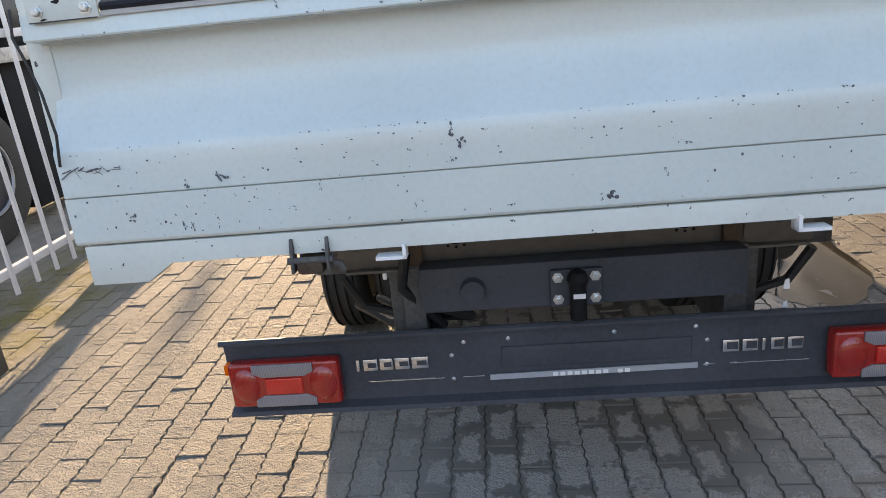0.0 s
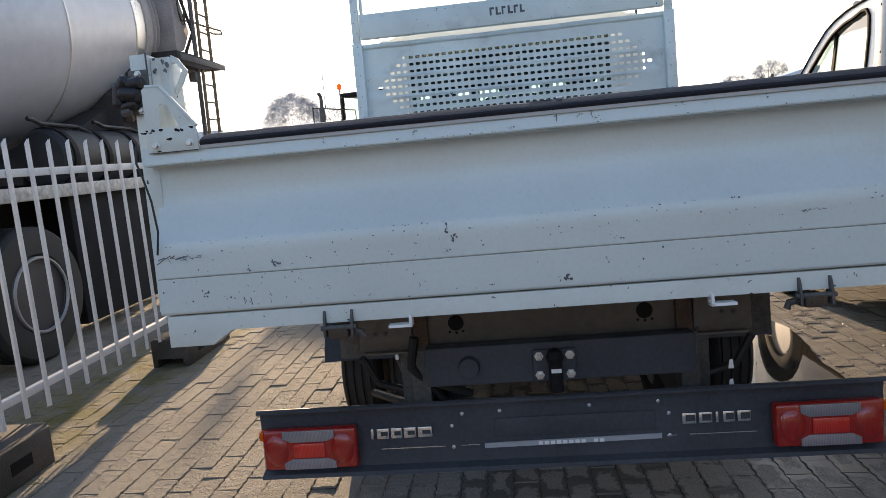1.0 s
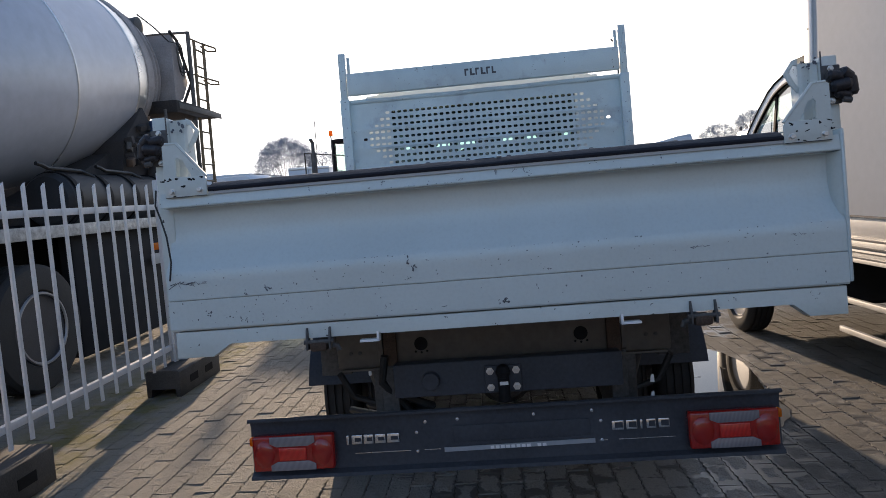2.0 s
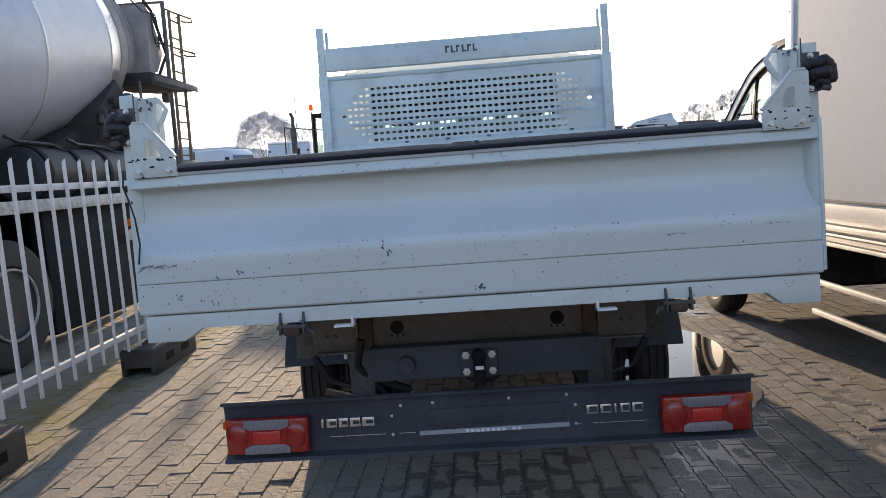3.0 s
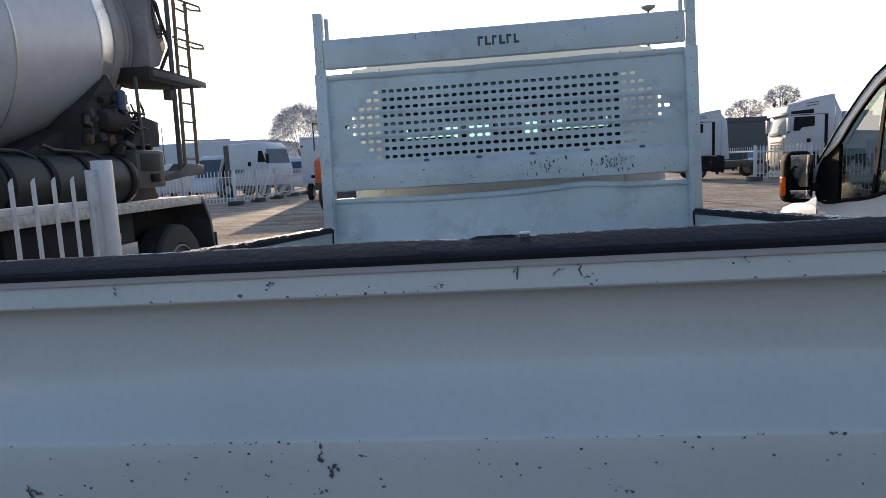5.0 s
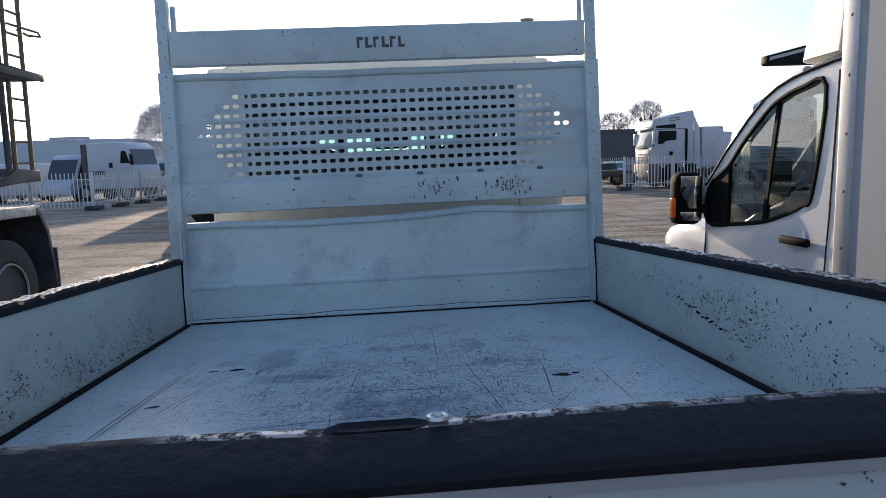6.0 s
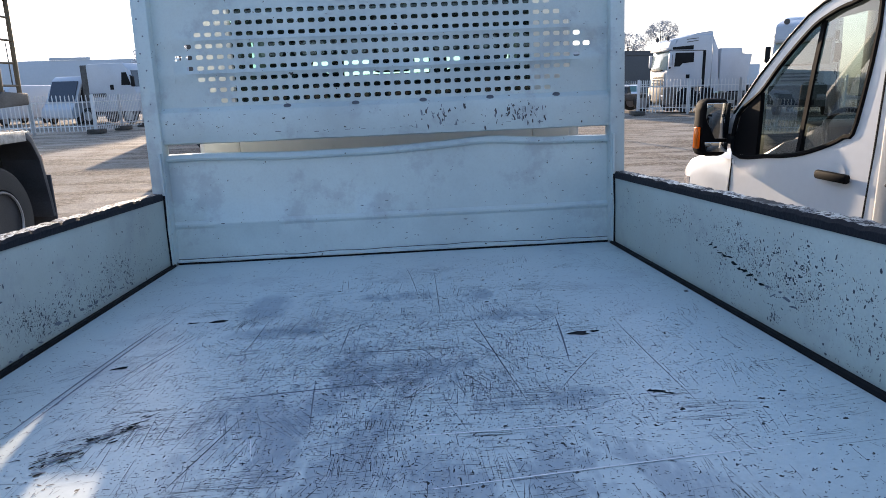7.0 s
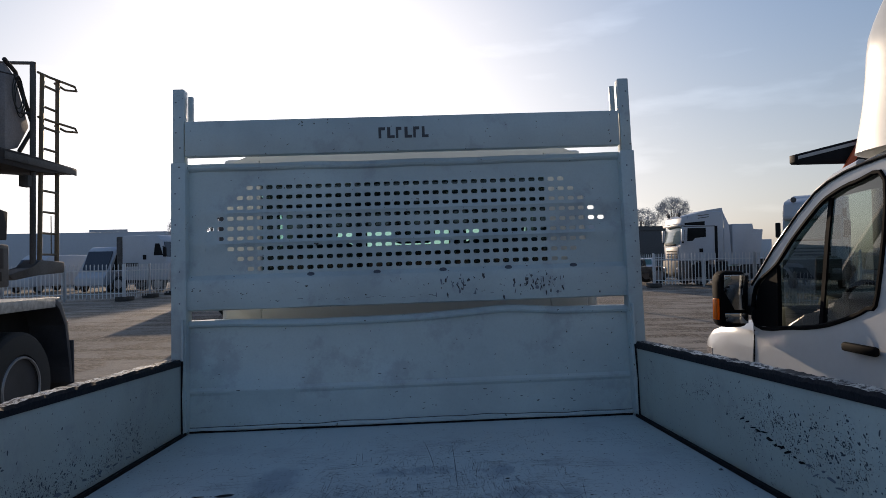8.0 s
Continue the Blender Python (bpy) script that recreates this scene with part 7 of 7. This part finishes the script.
def far_van(m, label, h=2.8):
    v = thing("van", label, "van", m, "parked vans")
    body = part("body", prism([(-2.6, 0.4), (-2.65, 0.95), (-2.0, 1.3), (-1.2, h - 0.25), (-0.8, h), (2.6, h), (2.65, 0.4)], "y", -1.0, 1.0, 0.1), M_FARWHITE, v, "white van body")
    part("windscreen", prism([(-1.98, 1.42), (-1.3, h - 0.33), (-1.34, h - 0.30), (-2.04, 1.42)], "y", -0.85, 0.85), M_SCREEN, body, "bluish windscreen")
    for sy in (-1, 1):
        part("side_window", prism([(-1.7, 1.4), (-1.15, h - 0.45), (-0.5, h - 0.45), (-0.5, 1.4)], "y", sy * 1.0 - 0.006, sy * 1.0 + 0.006), M_DARK, body)
        for x in (-1.75, 1.6):
            wheel(v, Matrix.Translation((x, sy * 0.88, 0.34)) @ pose(0, 0, 0, 0, 0, 90 if sy > 0 else -90), 0.34, 0.22, 0.2)
    return v


far_van(pose(-20.9, 45.5, 0, 0, 0, 82), "white panel van behind the far fence", 2.95)
far_van(pose(-16.2, 49.5, 0, 0, 0, 105), "white van beside the lorry cab", 2.6)
far_van(pose(-25.5, 46, 0, 0, 0, 75), "white van in the row behind the fence", 2.5)


def side_lorry(m):
    """A lorry cab seen from its side, front towards its own +x."""
    t = thing("lorry", "pale lorry cab with a dark rear wall behind the fence", "truck", m, "parked lorries")
    h = 3.6
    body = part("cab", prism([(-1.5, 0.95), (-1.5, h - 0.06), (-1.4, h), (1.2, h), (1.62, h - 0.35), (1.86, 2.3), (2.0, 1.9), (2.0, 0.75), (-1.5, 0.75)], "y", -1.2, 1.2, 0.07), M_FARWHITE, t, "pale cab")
    part("rear_wall", box(-2.0, -1.5, -1.15, 1.15, 1.3, h - 0.05, 0.03), M_STEEL_D, t, "dark rear wall panel")
    part("side_window", box(0.15, 0.42, -1.212, -1.2, 2.05, 2.35, 0.004), M_DARK, body, "small dark window")
    part("door_window", prism([(1.0, 2.3), (1.12, 3.05), (1.45, 3.05), (1.72, 2.3)], "y", -1.212, -1.2), M_DARK, body, "dark door window")
    part("windscreen", prism([(1.88, 2.2), (1.66, 3.15), (1.69, 3.16), (1.91, 2.2)], "y", -1.05, 1.05), M_SCREEN, body)
    part("mirror", box(1.95, 2.1, -1.5, -1.3, 2.2, 2.8, 0.03), M_DARK, t, "black mirror")
    part("mirror_arm", tube([(1.7, -1.2, 2.85), (2.0, -1.4, 2.8)], 0.03, 6), M_DARK, t)
    part("fifth_wheel", box(-1.6, -0.2, -1.26, -1.2, 1.62, 1.85, 0.03), M_STEEL_D, t, "dark side box")
    part("chassis", box(-3.0, 1.8, -0.5, 0.5, 0.55, 0.95, 0.03), M_STEEL_D, t, "dark chassis")
    for y in (-1.0, 1.0):
        for x in (-1.9, 1.2):
            wheel(t, Matrix.Translation((x, y, 0.5)) @ pose(0, 0, 0, 0, 0, 90 if y > 0 else -90), 0.5, 0.32, 0.29)
    return t


side_lorry(pose(-17.35, 43.6, 0, 0, 0, -20))


def box_lorry(m):
    t = thing("box_lorry", "white box lorry seen from its two rear doors", "truck", m)
    body = part("box_body", box(-1.1, 1.1, 0, 6.0, 0.95, 3.32, 0.03), M_FARWHITE, t, "white box body")
    part("rear_frame", box(-1.12, 1.12, -0.04, 0.04, 3.22, 3.35, 0.01), M_ALU, body)
    for sx in (-1, 1):
        door = part("rear_door", box(min(sx * 0.02, sx * 1.05), max(sx * 0.02, sx * 1.05), -0.06, -0.01, 1.05, 3.20, 0.01), M_FARWHITE, body, "white rear door")
        part("lock_rod", tube([(sx * 0.16, -0.08, 1.1), (sx * 0.16, -0.08, 3.15)], 0.018, 6), M_ALU, door)
        part("hinge", box(sx * 1.0 - 0.06, sx * 1.0 + 0.06, -0.08, -0.05, 2.8, 2.9), M_STEEL_D, door)
        part("handle", box(sx * 0.5 - 0.12, sx * 0.5 + 0.12, -0.09, -0.06, 1.2, 1.35, 0.01), M_DARK, door)
        wheel(t, Matrix.Translation((sx * 0.95, 1.4, 0.45)), 0.45, 0.3, 0.27)
    part("door_window", box(0.42, 0.58, -0.07, -0.055, 2.4, 2.95), M_DARK, body, "narrow dark door window")
    part("chassis", box(-0.5, 0.5, 0.2, 6.5, 0.55, 0.95), M_STEEL_D, t)


box_lorry(pose(-9.75, 33.0, 0, 0, 0, 6))


def loader(m):
    """An orange wheel loader: engine hood, exhaust, cab with beacon."""
    t = thing("wheel_loader", "orange wheel loader with green-tinted cab and amber beacon", "machine", m)
    hood = part("engine_hood", prism([(-1.0, 1.1), (-1.0, 1.70), (-0.8, 1.86), (1.5, 1.92), (1.5, 1.1)], "x", -0.6, 0.6, 0.05), M_ORANGE, t, "orange engine hood")
    part("hood_bar", box(-0.611, -0.601, 0.0, 1.1, 1.5, 1.75), M_INK, hood)
    part("exhaust", tube([(-0.45, -0.7, 2.0), (-0.45, -0.7, 2.75)], 0.075, 12), M_STEEL_D, t, "dark exhaust stack")
    part("exhaust_tip", tube([(-0.45, -0.7, 2.7), (-0.45, -0.7, 3.05), (-0.45, -0.8, 3.15)], 0.05, 8), M_STEEL_D, t)
    part("antenna", tube([(-0.4, -0.6, 2.7), (-0.4, -0.6, 3.7)], 0.012, 6), M_STEEL_D, t)
    cabp = part("cab_frame", box(-0.72, 0.72, 0.70, 2.4, 3.12, 3.25, 0.03), M_DARK, t, "dark cab roof")
    for x in (-0.68, 0.68):
        for y in (0.76, 2.34):
            part("cab_pillar", box(x - 0.04, x + 0.04, y - 0.04, y + 0.04, 1.6, 3.12), M_DARK, cabp)
    part("cab_glass", box(-0.66, 0.66, 0.73, 0.74, 2.05, 3.1), M_GLASS_P, cabp, "green cab glass")
    part("cab_glass", box(-0.70, -0.69, 0.8, 2.3, 1.9, 3.1), M_GLASS_P, cabp, "green cab glass")
    part("beacon", lathe([(0, 0.06), (0.14, 0.06), (0.17, 0.03), (0.175, 0.001)], 14, "z"), M_AMBER, t, "amber beacon", Matrix.Translation((-0.5, 0.35, 3.32)))
    part("beacon_stem", tube([(-0.5, 0.35, 2.0), (-0.5, 0.35, 3.33)], 0.02, 6), M_STEEL_D, t)
    part("rail", tube([(-0.6, -0.9, 2.0), (-0.6, -0.9, 2.75), (-0.6, 1.3, 2.75), (-0.6, 1.3, 2.0)], 0.02, 6), M_STEEL_D, t)
    for sx in (-1, 1):
        for y in (-0.1, 3.0):
            wheel(t, Matrix.Translation((sx * 0.72, y + 0.35, 0.7)) @ pose(0, 0, 0, 0, 0, 0 if sx > 0 else 180), 0.7, 0.4, 0.35)
    part("frame", box(-0.5, 0.5, -0.9, 3.4, 0.6, 1.12, 0.03), M_STEEL_D, t)


loader(pose(-4.98, 20.05, 0, 0, 0, -18) @ Matrix.Diagonal((1.2, 1.2, 1.108, 1)))

# ---- halls, pole, canopy ----
hall = tagged(part("hall", box(14.0, 37.0, 72, 92, 0, 4.7, 0.05), M_HALL), "dark flat-roofed industrial hall behind the yard", "building", kind="structure")
part("hall_fascia", box(13.9, 37.1, 71.9, 71.98, 4.45, 4.9), M_HALL, hall)
hall2 = tagged(part("long_hall", box(-75, -30.5, 80, 100, 0, 5.7, 0.05), M_HALL_W), "long pale industrial hall in the haze", "building", kind="structure")
part("hall_corner", box(-39.5, -35.0, 79.9, 80.0, 5.7, 6.0), M_HALL_W, hall2)
# added wall behind the camera, unseen itself, that darkens reflections
tagged(part("unseen_rear_wall", box(-30, 30, -30, -22, 0, 6.5, 0.05), M_HALL), "plain dark wall added behind the view for dark reflections", "building", kind="structure")
hall3 = tagged(part("far_hall", box(19, 60, 110, 130, 0, 4.0, 0.05), M_HALL_W), "pale low hall on the horizon", "building", kind="structure")
tagged(part("light_pole", tube([(-38.5, 70, 0), (-38.5, 70, 7.0)], 0.08, 8, r_end=0.05), M_STEEL_D), "thin dark light pole", "pole")
pole = tagged(part("street_lamp", tube([(5.55, 26.5, 0), (5.55, 26.5, 7.25)], 0.08, 8, r_end=0.04), M_STEEL_D), "slim yard lamp on a pole", "lamp")
part("lamp_head", lathe([(0, 0.08), (0.1, 0.25), (0.16, 0.28), (0.22, 0.05)], 16, "z"), M_GREYFILM, pole, "", Matrix.Translation((5.55, 26.5, 7.15)))
canopy = thing("loading_crane", "dark folded boom with an orange bracket above the van", "machine", Matrix.Translation((14.05, 24, 0)))
boom = part("boom", prism([(0.0, 5.08), (0.06, 5.02), (0.25, 5.02), (4.2, 5.05), (4.2, 6.35), (0.0, 5.36)], "y", -0.1, 0.3, 0.02), M_DARK, canopy, "dark steel boom")
part("boom_plate", prism([(0.10, 5.18), (4.1, 6.10), (4.1, 6.22), (0.10, 5.30)], "y", -0.12, -0.1), M_GREYFILM, boom)
part("bracket", prism([(1.45, 4.5), (1.75, 4.5), (2.75, 6.2), (2.45, 6.1)], "y", -0.42, -0.3, 0.01), M_ORANGE, canopy, "orange bracket")
part("column", box(3.2, 3.7, -0.1, 0.4, 0.0, 5.2, 0.03), M_STEEL_D, canopy, "dark crane column")

# ---- bare trees ----


def bare_tree(label, x, y, mid, radius, seed, twig=0.012, counts=(16, 6, 6, 5)):
    """Trunk, limbs fanning out to a rounded head, and fine twigs to its uneven rim."""
    g = random.Random(seed)
    wood, fine = ([], []), ([], [])

    def limb(a, b, ra, rb, n, store):
        v, f = store
        d = (b - a).normalized()
        s = d.orthogonal().normalized()
        u = d.cross(s)
        base = len(v)
        for p, r in ((a, ra), (b, rb)):
            for j in range(n):
                t = 2 * math.pi * j / n
                v.append(tuple(p + (s * math.cos(t) + u * math.sin(t)) * r))
        for j in range(n):
            k = (j + 1) % n
            f.append((base + j, base + k, base + n + k, base + n + j))

    head = Vector((0, 0, mid))

    def wander(d, amount):
        return (d + Vector((g.gauss(0, amount), g.gauss(0, amount), g.gauss(0, amount)))).normalized()

    def branch(a, d, lev):
        if lev == 4:
            return
        for i in range(counts[lev]):
            if lev == 0:
                q = (i + 0.5) / counts[0]
                ph = 2.4 * i + g.random() * 0.5
                h = -0.35 + 1.35 * q
                nd = wander(Vector((math.sqrt(max(0, 1 - h * h)) * math.cos(ph), math.sqrt(max(0, 1 - h * h)) * math.sin(ph), h)), 0.1)
            else:
                nd = wander(d, (0, 0.36, 0.22, 0.14)[lev])
            reach = (0.45, 0.72, 0.88, 1.0)[lev] * radius * g.uniform(0.82, 1.12) * (1 + 0.16 * noise.noise(tuple(nd * 2.1 + Vector((seed, 0, 0)))))
            b = head + nd * reach
            b.z = mid + (b.z - mid) * 0.92
            w = twig * (5.0, 2.4, 1.3, 0.85)[lev]
            limb(a, b, w, w * 0.55, 5 if lev < 1 else 3, wood if lev < 1 else fine)
            branch(b, nd, lev + 1)

    fork = Vector((0, 0, mid - radius * 0.75))
    limb(Vector((0, 0, 0)), fork, radius * 0.085, radius * 0.06, 8, wood)
    branch(fork, Vector((0, 0, 1)), 0)
    t = thing("tree", label, "tree", Matrix.Translation((x, y, 0)), "bare winter trees")
    for nm, (v, f), mat in (("trunk", wood, M_BARK), ("crown", fine, M_TWIG)):
        me = bpy.data.meshes.new(nm)
        me.from_pydata(v, [], f)
        me.materials.append(mat)
        part(nm, me, mat, t)
    return t


bare_tree("large bare tree with a dense round crown", -19.5, 60, 5.0, 3.0, 3, 0.0046, (24, 9, 8, 8))
bare_tree("slim bare tree beside the large round one", -16.5, 62, 5.2, 1.5, 9, 0.006, (12, 6, 6, 5))
bare_tree("small bare tree behind the hall", 34.4, 88, 7.4, 2.3, 21, 0.011, (14, 6, 6, 5))
bare_tree("small bare tree behind the hall", 30.0, 88, 5.9, 2.3, 22, 0.011, (14, 6, 6, 5))

# ---- block paving: toothed stones in staggered rows ----
SW, SL, GAP = 0.1125, 0.225, 0.002


def stone(seed):
    g = random.Random(seed)
    w, ln = SW / 2 - GAP / 2, SL / 2 - GAP / 2
    out = []
    for i in range(9):
        t = -ln + 2 * ln * i / 8
        out.append((w + (0.004 if i % 2 else -0.004), t))
    for i in range(9):
        t = ln - 2 * ln * i / 8
        out.append((-w + (0.004 if i % 2 else -0.004), t))
    top = [(x * 0.94, y * 0.968, 0.0) for x, y in out]
    low = [(x, y, -0.009) for x, y in out]
    n = len(out)
    base = [(x, y, -0.03) for x, y in out]
    faces = [tuple(range(n))] + [(i, n + i, n + (i + 1) % n, (i + 1) % n) for i in range(n)]
    return top + low, faces


SV, SF = stone(1)
stone_mesh = bpy.data.meshes.new("paving_stone")
stone_mesh.from_pydata(SV, [], SF)
stone_mesh.materials.append(M_PAVER)
stone_mesh.update()
paving = thing("paving", "grey toothed concrete block paving, wet in the shade", "paving", kind="structure")
g = random.Random(77)
far_v, far_f = [], []
SV_A = np.array(SV)
for c in range(-52, 48):
    for r in range(-16, 33):
        x = c * SW
        y = r * SL + (SL / 2 if c % 2 else 0.0)
        dz, rot = g.gauss(0, 0.0018), g.gauss(0, 0.6)
        tx, ty = g.gauss(0, 0.75), g.gauss(0, 0.9)
        m = pose(x, y, dz, tx, ty, rot)
        if -0.95 < x < 1.25 and 0.05 < y < 1.45:
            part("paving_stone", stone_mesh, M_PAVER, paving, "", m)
        else:
            a = np.array(m)
            base = len(far_v)
            far_v.extend((SV_A @ a[:3, :3].T + a[:3, 3]).tolist())
            far_f.extend([tuple(base + i for i in f) for f in SF])
me = bpy.data.meshes.new("paving_field")
me.from_pydata(far_v, [], far_f)
me.materials.append(M_PAVER)
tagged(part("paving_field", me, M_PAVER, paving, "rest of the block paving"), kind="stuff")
